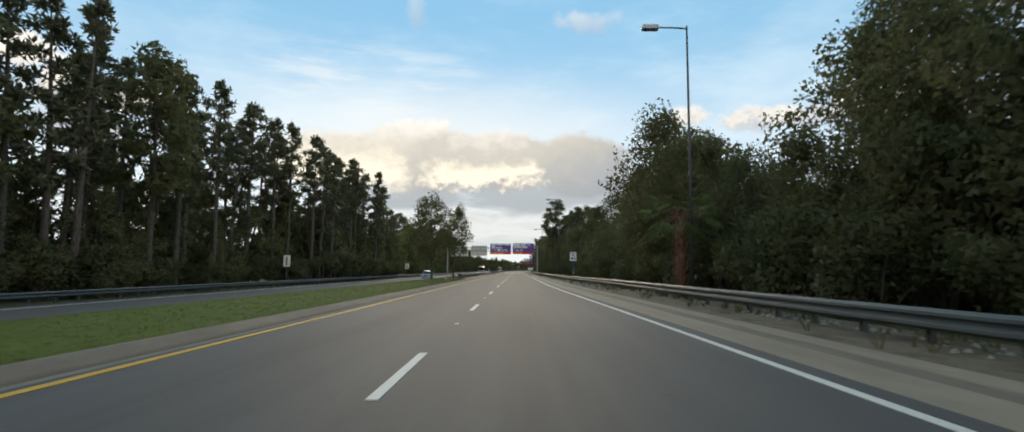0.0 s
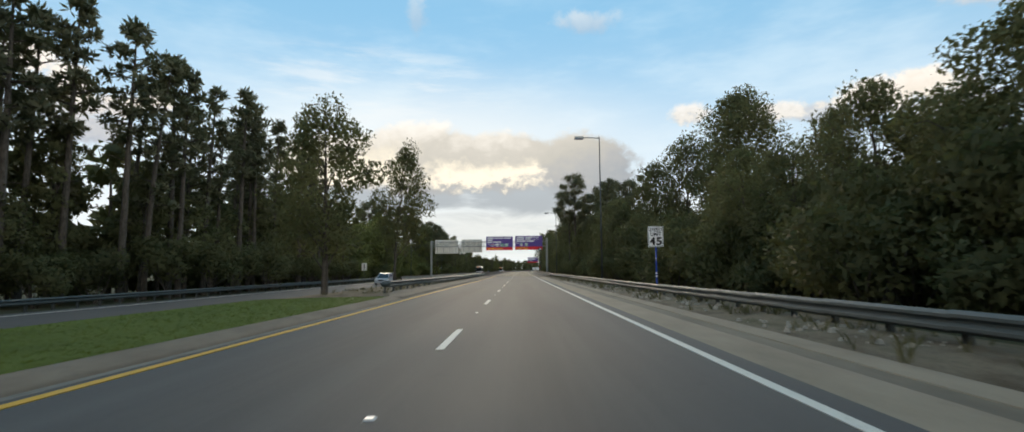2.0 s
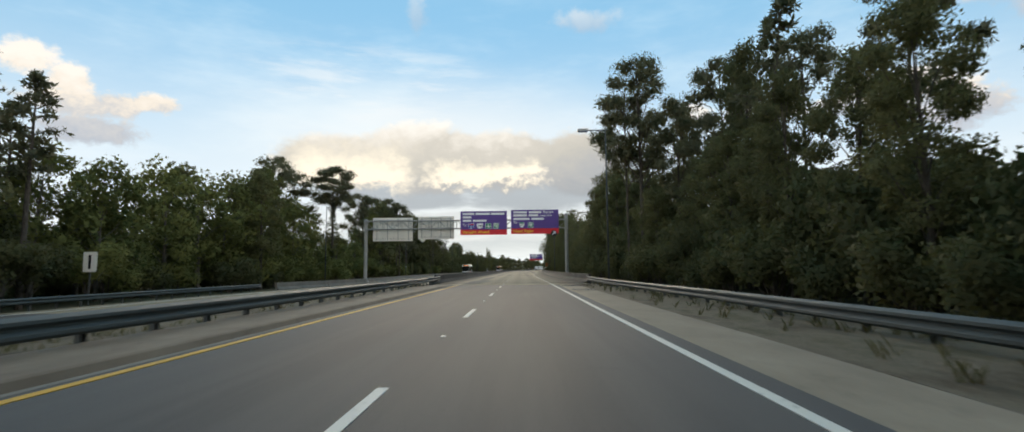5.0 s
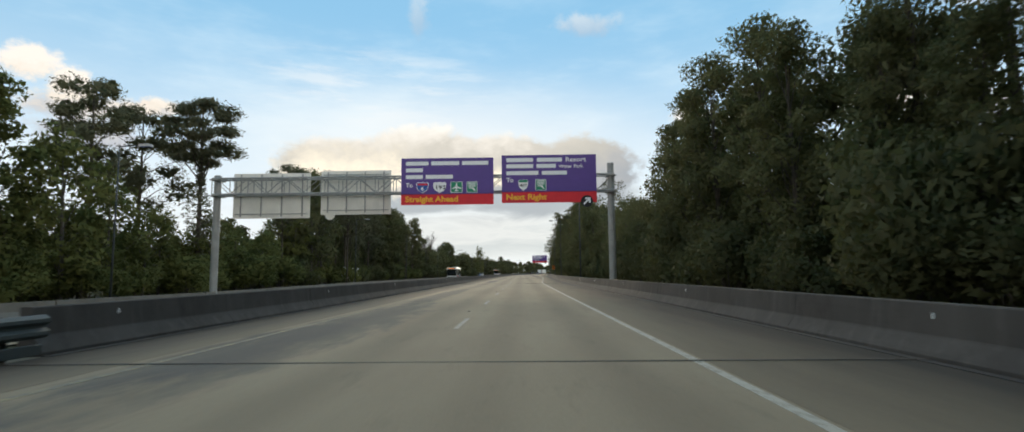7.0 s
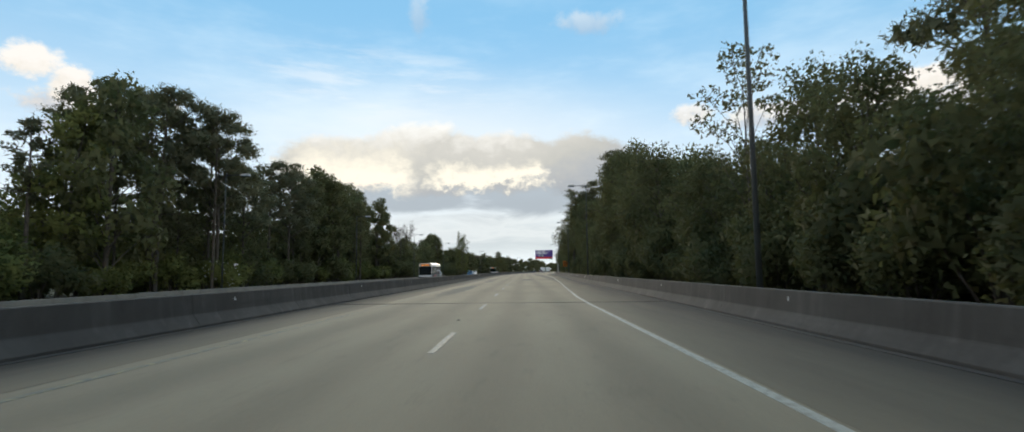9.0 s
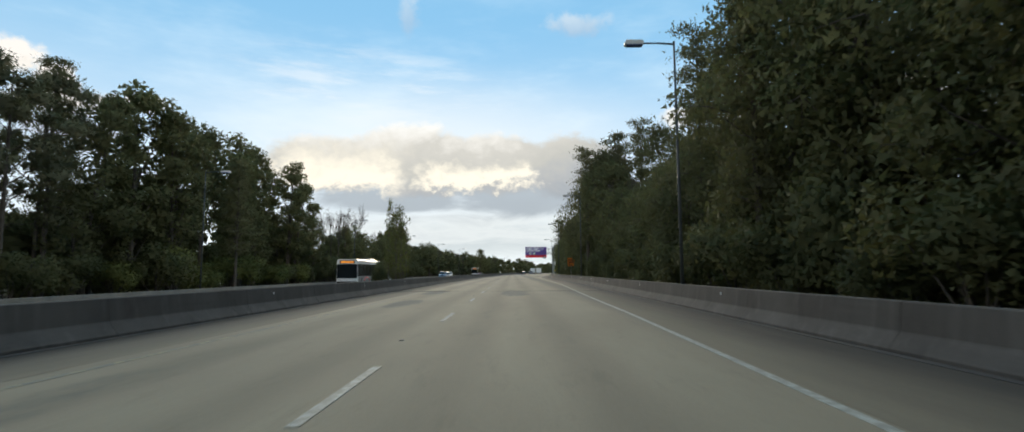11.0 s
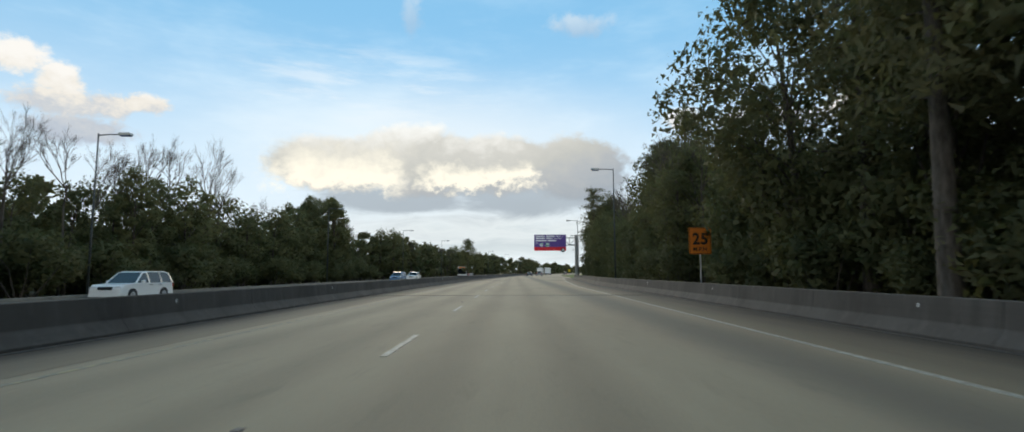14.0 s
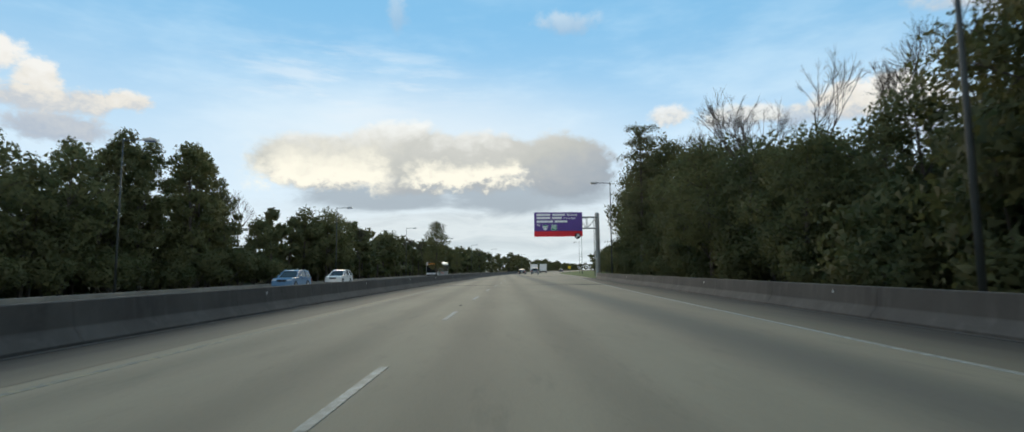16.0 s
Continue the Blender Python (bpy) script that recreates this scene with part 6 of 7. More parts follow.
def truss(home, x0, x1, y, z0, z1, depth, bays):
    for yy in (y, y + depth):
        for z in (z0, z1):
            part("chord", Build().tube([(x0, yy, z), (x1, yy, z)], [0.075, 0.075], 8), STEEL, home, smooth=False)
    step = (x1 - x0) / bays
    for i in range(bays + 1):
        x = x0 + i * step
        for yy in (y, y + depth):
            part("brace", Build().tube([(x, yy, z0), (x, yy, z1)], [0.038, 0.038], 6), STEEL, home)
        for z in (z0, z1):
            part("brace", Build().tube([(x, y, z), (x, y + depth, z)], [0.035, 0.035], 6), STEEL, home)
        if i < bays:
            a, b = (z0, z1) if i % 2 else (z1, z0)
            for yy in (y, y + depth):
                part("brace", Build().tube([(x, yy, a), (x + step, yy, b)], [0.035, 0.035], 6), STEEL, home)
            part("brace", Build().tube([(x, y, z1), (x + step, y + depth, z1)], [0.03, 0.03], 6), STEEL, home)


def build_gantry():
    y = 199.3
    home = thing("sign_gantry", "grey steel sign gantry with a latticed truss on two round posts", "sign gantry")
    for x, top in ((-23.2, 9.35), (8.75, 10.0)):
        part("post", Build().tube([(x, y + 0.6, -0.6), (x, y + 0.6, top)], [0.29, 0.27], 16), STEEL, home, smooth=False)
        part("post_cap", Build().tube([(x, y + 0.6, top), (x, y + 0.6, top + 0.07)], [0.30, 0.22], 16), STEEL, home)
        part("base_plate", Build().box(x - 0.45, x + 0.45, y + 0.15, y + 1.05, -0.55, -0.3, 0.02), STEEL, home)
        for z in (7.8, 9.1):
            part("saddle", Build().box(x - 0.36, x + 0.36, y - 0.05, y + 1.25, z - 0.14, z - 0.08), STEEL, home)
    truss(home, -23.4, 8.95, y + 0.1, 7.8, 9.1, 1.0, 22)
    guide_sign(-8.0, 6.72, 7.35, 3.75, y - 0.25,
               [(0.155, 0.135, ((0.05, 0.295, ""), (0.325, 0.63, ""), (0.66, 0.945, ""))), (0.30, 0.135, ((0.05, 0.235, ""),)), (0.445, 0.135, ((0.05, 0.235, ""), (0.265, 0.56, ""))), (0.625, 0.135, ((0.05, 0.125, "To"),))],
               ("Straight Ahead", 0.615), ((0.165, 0.30, "interstate", "4"), (0.345, 0.49, "route", "192"), (0.535, 0.665, "plane", ""), (0.71, 0.825, "map", "")), False,
               "purple and red overhead direction sign lettered Straight Ahead")
    guide_sign(0.0, 6.80, 7.5, 3.82, y - 0.25,
               [(0.145, 0.135, ((0.05, 0.335, ""), (0.375, 0.64, ""), (0.675, 0.89, "Resort"))), (0.275, 0.135, ((0.05, 0.335, ""), (0.37, 0.575, ""))), (0.275, 0.095, ((0.605, 0.865, "Water Park"),)), (0.42, 0.135, ((0.05, 0.39, ""), (0.425, 0.69, ""))), (0.57, 0.135, ((0.05, 0.125, "To"),))],
               ("Next Right", 0.47), ((0.175, 0.28, "toll", "429"), (0.355, 0.47, "map", "")), True,
               "purple and red overhead direction sign with a black arrow disc")
    for x0, x1, z0, z1, disc in ((-22.3, -15.9, 5.95, 9.7, False), (-15.0, -9.2, 6.2, 9.85, True)):
        back = thing("direction_sign", "pale bare back of an overhead sign for oncoming traffic", "road sign", "overhead guide signs")
        part("panel", Build().prism(rounded((x0 + x1) / 2, (z0 + z1) / 2, x1 - x0, z1 - z0, 0.05), y + 1.42, y + 1.47), SIGN_BACK, back)
        panel_ribs(back, x0, x1, z0, z1, y + 1.33)
        for z in (7.8, 9.1):
            for i in range(3):
                x = x0 + (x1 - x0) * (0.15 + 0.35 * i)
                part("bracket", Build().box(x - 0.03, x + 0.03, y + 1.1, y + 1.36, z - 0.05, z + 0.05), STEEL, back)
        if disc:
            r, cx = 0.42, x0 + 0.75
            ring = [(cx + r * math.cos(2 * math.pi * k / 20), z0 + r * math.sin(2 * math.pi * k / 20)) for k in range(20)][::-1]
            part("arrow_disc", Build().prism(ring, y + 1.48, y + 1.5), SIGN_BACK, back)


def build_cantilever():
    y, px = 440.3, 16.5
    home = thing("sign_gantry", "grey steel sign post with a short latticed arm over the road", "sign gantry")
    part("post", Build().tube([(px, y + 0.6, -0.6), (px, y + 0.6, 9.9)], [0.36, 0.34], 16), STEEL, home)
    part("post_cap", Build().tube([(px, y + 0.6, 9.9), (px, y + 0.6, 10.0)], [0.37, 0.25], 16), STEEL, home)
    part("base_plate", Build().box(px - 0.55, px + 0.55, y + 0.05, y + 1.15, -0.55, -0.12, 0.02), STEEL, home)
    truss(home, 6.9, px, y + 0.1, 7.6, 9.3, 1.0, 6)
    guide_sign(6.74, 6.3, 7.35, 3.7, y - 0.25,
               [(0.145, 0.135, ((0.05, 0.335, ""), (0.375, 0.64, ""), (0.675, 0.89, "Resort"))), (0.275, 0.135, ((0.05, 0.335, ""), (0.37, 0.575, ""))), (0.275, 0.095, ((0.605, 0.865, "Water Park"),)), (0.42, 0.135, ((0.05, 0.39, ""), (0.425, 0.69, ""))), (0.57, 0.135, ((0.05, 0.125, "To"),))],
               None, ((0.175, 0.28, "toll", "429"), (0.355, 0.47, "map", "")), True,
               "purple and red exit sign on a roadside cantilever")


build_gantry()
build_cantilever()


def street_lamp(x, y, z, height, arm, side, group):
    """A tapered pole with one level arm; side: +1 reaches towards +x."""
    home = thing("street_lamp", "grey steel street lamp with one level arm and a box-shaped head", "street lamp", group, pose(x, y, z))
    part("base_plate", Build().box(-0.2, 0.2, -0.2, 0.2, -0.1, 0.06, 0.02), POLE, home)
    part("pole", Build().tube([(0, 0, 0.05), (0, 0, height * 0.5), (0, 0, height + 0.12)], [0.085, 0.068, 0.045], 12), POLE, home, smooth=True)
    part("arm", Build().tube([(0, 0, height - 0.02), (side * arm * 0.5, 0, height + 0.03), (side * arm, 0, height + 0.03)], [0.05, 0.042, 0.038], 8), POLE, home, smooth=True)
    a, b = sorted((side * arm * 0.96, side * (arm + 0.78)))
    ring = [(a, height - 0.06), (b, height - 0.06), (b, height + 0.07), (b - 0.06, height + 0.13), (a + 0.06, height + 0.13), (a, height + 0.07)]
    head = part("lamp_head", Build().prism(ring, -0.2, 0.2), HEAD, home, "pale box-shaped lamp head")
    part("lens", Build().box(a + 0.08, b - 0.05, -0.17, 0.17, height - 0.10, height - 0.062), LENS, head, "bluish lamp lens")


for x, y, h in ((10.0, 27.6, 13.7), (8.6, 94.8, 13.3), (8.5, 155.9, 12.6), (7.7, 214.6, 11.5), (9.4, 269, 12.0), (11.0, 318, 11.6), (12.2, 367.2, 12.0), (14.5, 420, 11.6), (19.5, 462, 11.4), (24, 510, 11.4), (30, 558, 11.4)):
    street_lamp(x, y, -0.1 if y < 160 else -0.25, h, 1.5, -1, "lamps beside the road")
for y in (195, 254, 298, 350, 397, 444, 489, 536, 582, 630, 680, 730):
    street_lamp(bend(y) - 27.9, y, far_z(y) - 0.1, 11.7, 1.6, 1, "lamps beyond the oncoming road")


def post_sign(name, label, category, x, y, z0, w, h, face, post_mat, post_low=-0.4, back=False, post_label=""):
    home = thing(name, label, category)
    part("post", Build().box(x - 0.035, x + 0.035, y + 0.01, y + 0.06, post_low, z0 + h - 0.08), post_mat, home, post_label)
    part("panel", Build().prism(rounded(x, z0 + h / 2, w, h, 0.05), y - 0.006, y), face, home)
    return home


# speed limit 45
x, y, z0, w, h = 9.12, 76.9, 2.55, 0.90, 1.20
s = post_sign("speed_limit_sign", "white speed limit 45 sign on a blue reflective post", "road sign", x, y, z0, w, h, WHITE_SHEET, BLUE_POST, -0.3, post_label="bright blue post")
part("border", Build().prism(rounded(x, z0 + h / 2, w * 0.95, h * 0.96, 0.045), y - 0.0085, y - 0.0065), BLACK, s)
part("face", Build().prism(rounded(x, z0 + h / 2, w * 0.90, h * 0.925, 0.04), y - 0.012, y - 0.009), WHITE_SHEET, s)
letters("SPEED", 0.27, BLACK, s, x - 0.36, y - 0.015, z0 + 0.90, "letters", 0.72, 0.015)
letters("LIMIT", 0.27, BLACK, s, x - 0.30, y - 0.015, z0 + 0.66, "letters", 0.60, 0.015)
for k, d in enumerate("45"):
    letters(d, 0.62, BLACK, s, x - 0.34 + 0.355 * k, y - 0.015, z0 + 0.13, "numeral", 0.325, 0.03)
for z in (0.85, 1.02):
    part("post_band", Build().box(x - 0.045, x + 0.045, y + 0.0, y + 0.066, z, z + 0.09), WHITE_SHEET, s, "white reflective band")
# orange advisory sign
x, y, z0, w, h = 12.1, 341.0, 2.25, 1.2, 1.45
s = post_sign("advisory_sign", "faded orange advisory speed 25 sign behind the barrier wall", "road sign", x, y, z0, w, h, ORANGE_SHEET, STEEL)
part("border", Build().prism(rounded(x, z0 + h / 2, w * 0.95, h * 0.96, 0.045), y - 0.0085, y - 0.0065), BLACK, s)
part("face", Build().prism(rounded(x, z0 + h / 2, w * 0.91, h * 0.93, 0.04), y - 0.012, y - 0.009), ORANGE_SHEET, s)
for k, d in enumerate("25"):
    letters(d, 0.86, BLACK, s, x - 0.40 + 0.42 * k, y - 0.015, z0 + 0.55, "numeral", 0.38, 0.03)
letters("M.P.H.", 0.30, BLACK, s, x - 0.40, y - 0.015, z0 + 0.18, "letters", 0.80, 0.02)
# backs of signs that face the other way
for x, y, z0, w, h in ((-29.2, 74.6, 1.5, 0.92, 1.5), (-27.5, 148.2, 1.35, 0.95, 1.35)):
    s = post_sign("road_sign", "pale back of a small sign for oncoming traffic on one post", "road sign", x, y + 0.07, z0, w, h, SIGN_BACK, POST, far_z(y) - 0.4)
    part("strap", Build().box(x - 0.06, x + 0.06, y - 0.02, y + 0.06, z0 + 0.2, z0 + h - 0.2), BLACK, s)
# small yellow marker beside the exit
s = post_sign("marker_sign", "small yellow diamond marker on a thin post beside the exit", "road sign", 26.5, 560, 1.6, 1.0, 1.0, mat_plain("yellow_sheet", (0.7, 0.5, 0.02), 0.5), POST)

# ---- vehicles ----
TYRE = mat_plain("tyre_rubber", (0.02, 0.02, 0.021), 0.85)
RIM = mat_plain("alloy_rim", (0.35, 0.36, 0.37), 0.35, 0.8)
GLASS_DARK = mat_plain("tinted_car_glass", (0.012, 0.015, 0.018), 0.06, 0.0, 0.1, spec=0.6)
TRIM_BLACK = mat_plain("black_plastic", (0.018, 0.018, 0.019), 0.6)
LAMP_CLEAR = mat_plain("clear_headlight", (0.75, 0.76, 0.78), 0.12, 0.2, 0.1)
LAMP_RED = mat_plain("red_tail_light", (0.45, 0.012, 0.012), 0.2, 0.0, 0.1)
PLATE = mat_plain("pale_plate", (0.6, 0.6, 0.58), 0.5)


def paint(name, c):
    M = Mat(name)
    n = M.noise(3, 4)
    M.set(Base_Color=M.mix(0.15, c, M.ramp(n, (0.3, 0.7), (0.7, 1.1)), "MULTIPLY"), Roughness=0.32, Coat_Weight=0.5, Coat_Roughness=0.08)
    return M.m


SILVER, WHITE_PAINT, BLUE_PAINT, DARK_PAINT, GREY_PAINT = paint("silver_paint", (0.36, 0.40, 0.44)), paint("white_paint", (0.72, 0.72, 0.71)), paint("blue_paint", (0.10, 0.20, 0.34)), paint("dark_paint", (0.03, 0.033, 0.038)), paint("grey_paint", (0.14, 0.15, 0.16))


def loft(rings):
    """Skins a row of rings with the same number of corners, and closes both ends."""
    b = Build()
    k = len(rings[0])
    for r in rings:
        b.v += r
    for i in range(len(rings) - 1):
        for j in range(k):
            p, q = i * k, (j + 1) % k
            b.f.append((p + j, p + q, p + k + q, p + k + j))
    b.f += [tuple(reversed(range(k))), tuple((len(rings) - 1) * k + j for j in range(k))]
    return b


def side_loft(profile, w0, w1, z0, z1, edge=0.05):
    """A side outline (y, z) drawn across the width: w0 wide at z0, w1 at z1, with rounded flanks."""
    mid_y = sum(p[0] for p in profile) / len(profile)
    mid_z = sum(p[1] for p in profile) / len(profile)
    rings = []
    for u, inset in ((-1, 0.93), (-0.965, 0.985), (-0.88, 1.0), (0.88, 1.0), (0.965, 0.985), (1, 0.93)):
        ring = []
        for y, z in profile:
            yy, zz = mid_y + (y - mid_y) * inset, mid_z + (z - mid_z) * inset
            f = min(1, max(0, (z - z0) / (z1 - z0)))
            ring.append((u * (w0 + (w1 - w0) * f) / 2, yy, zz))
        rings.append(ring)
    return loft(rings)


def wheel(parent, x, y, r, side):
    hub = part("wheel", Build().tube([(x - side * 0.20, y, r), (x - side * 0.17, y, r), (x + side * 0.0, y, r), (x + side * 0.02, y, r)], [r * 0.9, r, r, r * 0.9], 20), TYRE, parent, "black tyre", smooth=False)
    part("rim", Build().tube([(x + side * 0.015, y, r), (x + side * 0.028, y, r)], [r * 0.66, r * 0.6], 16), RIM, hub)
    for k in range(5):
        a = 2 * math.pi * k / 5
        part("spoke", Build().tube([(x + side * 0.03, y, r), (x + side * 0.034, y + math.cos(a) * r * 0.58, r + math.sin(a) * r * 0.58)], [0.035, 0.03], 4), RIM, hub)


STYLES = {
    "van": dict(l=5.1, w=1.95, h=1.75, belt=0.98, body=[(-2.5, 0.32), (-2.55, 0.6), (-2.48, 0.98), (1.25, 1.0), (2.3, 0.9), (2.52, 0.68), (2.52, 0.4), (2.35, 0.28)], cab=[(-2.42, 0.97), (-2.18, 1.66), (-1.7, 1.74), (0.2, 1.74), (0.6, 1.68), (1.5, 0.98)], pillars=(-2.3, -1.0, 0.25), wheels=(-1.55, 1.55), r=0.34),
    "suv": dict(l=4.8, w=1.92, h=1.78, belt=1.08, body=[(-2.35, 0.38), (-2.4, 0.7), (-2.35, 1.08), (0.9, 1.1), (2.15, 1.02), (2.38, 0.8), (2.38, 0.5), (2.25, 0.34)], cab=[(-2.3, 1.07), (-2.1, 1.68), (-1.7, 1.77), (0.0, 1.77), (0.35, 1.7), (1.1, 1.09)], pillars=(-2.2, -1.15, 0.0), wheels=(-1.4, 1.45), r=0.37),
    "sedan": dict(l=4.8, w=1.85, h=1.45, belt=0.92, body=[(-2.4, 0.32), (-2.42, 0.6), (-2.35, 0.92), (-1.6, 0.96), (1.0, 0.92), (2.2, 0.80), (2.4, 0.62), (2.4, 0.36), (2.25, 0.26)], cab=[(-2.0, 0.93), (-1.2, 1.38), (-0.7, 1.45), (0.1, 1.44), (0.4, 1.38), (1.25, 0.91)], pillars=(-1.35, -0.4, 0.3), wheels=(-1.4, 1.42), r=0.33),
    "pickup": dict(l=5.7, w=2.0, h=1.88, belt=1.12, body=[(-2.85, 0.5), (-2.88, 0.75), (-2.82, 1.12), (1.1, 1.14), (2.55, 1.08), (2.82, 0.9), (2.82, 0.55), (2.7, 0.42)], cab=[(-1.15, 1.11), (-1.0, 1.78), (-0.8, 1.86), (0.35, 1.87), (0.6, 1.8), (1.3, 1.12)], pillars=(-1.05, -0.15, 0.5), wheels=(-1.75, 1.75), r=0.40),
}


def car(name, label, style, colour, where, group=""):
    s = STYLES[style]
    home = thing(name, label, "pickup truck" if style == "pickup" else "car", group, where)
    w, (zb, zt) = s["w"], (s["belt"], s["h"])
    body = part("body", side_loft(s["body"], w, w * 0.96, 0.3, zb), colour, home, smooth=False)
    cab = s["cab"]
    low, top = w * 0.93, w * 0.72
    glass = part("cabin_glass", side_loft(cab, low, top, zb, zt), GLASS_DARK, home, "dark tinted windows")
    # roof skin and pillars over the glass
    roof = [p for p in cab if p[1] > zb + 0.75 * (zt - zb)]
    ring = [(y, z + 0.012) for y, z in roof] + [(y, z - 0.05) for y, z in reversed(roof)]
    part("roof", side_loft(ring, low + 0.02, top + 0.03, zb, zt), colour, home)
    half = lambda z: ((low + (top - low) * (z - zb) / (zt - zb)) / 2 + 0.008)
    ends = [(cab[0], cab[1]), (cab[-1], cab[-2])]
    for side in (-1, 1):
        for (y0, za), (y1, zc) in ends:
            part("pillar", Build().tube([(side * half(za) * 0.97, y0, za), (side * half(zc) * 0.97, y1, zc)], [0.05, 0.04], 5), colour, home)
        for y in s["pillars"][1:]:
            part("pillar", Build().tube([(side * half(zb), y - 0.05, zb), (side * half(zt - 0.06), y, zt - 0.06)], [0.045, 0.035], 5), colour, home)
        part("mirror", Build().box(side * (w / 2 + 0.1) - 0.09, side * (w / 2 + 0.1) + 0.09, s["cab"][-1][0] - 0.45, s["cab"][-1][0] - 0.33, zb + 0.02, zb + 0.17, 0.04), colour, home)
        f = max(p[0] for p in s["body"])
        b = min(p[0] for p in s["body"])
        part("headlight", Build().box(side * w * 0.36 - 0.2, side * w * 0.36 + 0.2, f - 0.28, f - 0.02, zb - 0.34, zb - 0.16, 0.05), LAMP_CLEAR, home, "clear headlight")
        part("tail_light", Build().box(side * w * 0.42 - 0.1, side * w * 0.42 + 0.1, b - 0.0, b + 0.12, zb - 0.32, zb - 0.06, 0.04), LAMP_RED, home, "red tail light")
        for y in s["wheels"]:
            part("wheel_arch", Build().tube([(side * (w / 2 - 0.12), y, s["r"]), (side * (w / 2 + 0.005), y, s["r"])], [s["r"] * 1.16, s["r"] * 1.16], 18), TRIM_BLACK, home)
            wheel(home, side * w / 2, y, s["r"], side)
        for y in (s["pillars"][1] + 0.12, s["pillars"][2] - 0.15):
            part("door_handle", Build().box(side * (w / 2) - 0.02, side * (w / 2) + 0.025, y - 0.1, y + 0.1, zb - 0.14, zb - 0.10), TRIM_BLACK, home)
    part("grille", Build().box(-0.42, 0.42, f - 0.06, f + 0.01, zb - 0.36, zb - 0.18, 0.03), TRIM_BLACK, home)
    part("bumper", Build().box(-w * 0.46, w * 0.46, f - 0.16, f + 0.05, 0.34, 0.52, 0.05), colour if style != "pickup" else RIM, home)
    part("bumper", Build().box(-w * 0.46, w * 0.46, b - 0.05, b + 0.16, 0.36, 0.54, 0.05), colour if style != "pickup" else RIM, home)
    part("plate", Build().box(-0.16, 0.16, b - 0.06, b - 0.045, 0.6, 0.76), PLATE, home)
    if style == "pickup":
        part("load_bed", Build().box(-w * 0.42, w * 0.42, -2.7, -1.3, 1.135, 1.145), TRIM_BLACK, home, "dark open load bed")
    return home


def bus(where, label):
    home = thing("bus", label, "bus", "", where)
    w, l, h = 2.55, 12.2, 3.34
    white, dark = WHITE_PAINT, GLASS_DARK
    ring = [(-w / 2, 0.38), (w / 2, 0.38), (w / 2, h - 0.18), (w / 2 - 0.18, h), (-w / 2 + 0.18, h), (-w / 2, h - 0.18)]
    part("body", Build().prism(ring, -l / 2, l / 2), white, home)
    for side in (-1, 1):
        for i in range(7):
            y0 = -l / 2 + 0.5 + i * 1.62
            part("side_window", Build().box(side * w / 2 - 0.012, side * w / 2 + 0.012, y0, y0 + 1.52, 1.28, 2.75, 0.004), dark, home)
        part("window_band", Build().box(side * w / 2 - 0.008, side * w / 2 + 0.006, -l / 2 + 0.2, l / 2 - 0.03, 1.2, 2.76), TRIM_BLACK, home)
        # the white lower side's shade, painted as a dark grey sheet
        part("skirt_panel", Build().box(side * w / 2 - 0.008, side * w / 2 + 0.006, -l / 2 + 0.1, l / 2 - 0.5, 0.42, 1.18), GREY_PAINT, home, "lower side coloured dark grey to imitate its shade")
        part("side_panel", Build().box(side * w / 2 - 0.006, side * w / 2 + 0.010, l / 2 - 6.2, l / 2 - 3.3, 0.6, 1.1, 0.004), WHITE_PAINT, home, "white panel")
        arc = [(side * (w / 2 + 0.012), l / 2 - 3.0 - 0.28 * k, 0.62 + 0.46 * math.sin(math.pi * k / 11)) for k in range(12)]
        part("stripe", Build().tube(arc, [0.05] * 12, 4), RED_SHEET, home, "curved red stripe")
        part("mirror", Build().box(side * (w / 2 + 0.16) - 0.07, side * (w / 2 + 0.16) + 0.07, l / 2 + 0.02, l / 2 + 0.14, 1.7, 2.1, 0.03), TRIM_BLACK, home)
        part("headlight", Build().box(side * 0.95 - 0.16, side * 0.95 + 0.16, l / 2 - 0.02, l / 2 + 0.03, 0.66, 0.84, 0.03), LAMP_CLEAR, home)
        for y in (-3.6, 3.9):
            part("wheel_arch", Build().tube([(side * (w / 2 - 0.1), y, 0.5), (side * (w / 2 + 0.006), y, 0.5)], [0.6, 0.6], 18), TRIM_BLACK, home)
            wheel(home, side * (w / 2 + 0.01), y, 0.5, side)
    part("windscreen", Build().box(-1.24, 1.24, l / 2 - 0.02, l / 2 + 0.014, 0.98, 2.74, 0.06), dark, home)
    sign = part("destination_board", Build().box(-0.95, 0.95, l / 2 - 0.02, l / 2 + 0.016, 2.80, 3.18, 0.03), TRIM_BLACK, home, "lit amber destination board")
    M = Mat("amber_display")
    M.set(Base_Color=(0.6, 0.2, 0.02), Emission_Color=(1.0, 0.32, 0.03), Emission_Strength=0.9)
    for a, b in ((-0.78, -0.36), (-0.28, 0.12), (0.2, 0.78)):
        part("word_bar", Build().box(a, b, l / 2 + 0.017, l / 2 + 0.022, 2.89, 3.09), M.m, sign)
    part("bumper", Build().box(-w / 2 + 0.05, w / 2 - 0.05, l / 2 - 0.05, l / 2 + 0.1, 0.38, 0.6, 0.04), TRIM_BLACK, home)
    part("roof_unit", Build().box(-0.8, 0.8, -4.6, -2.2, h, h + 0.22, 0.08), white, home)
    return home


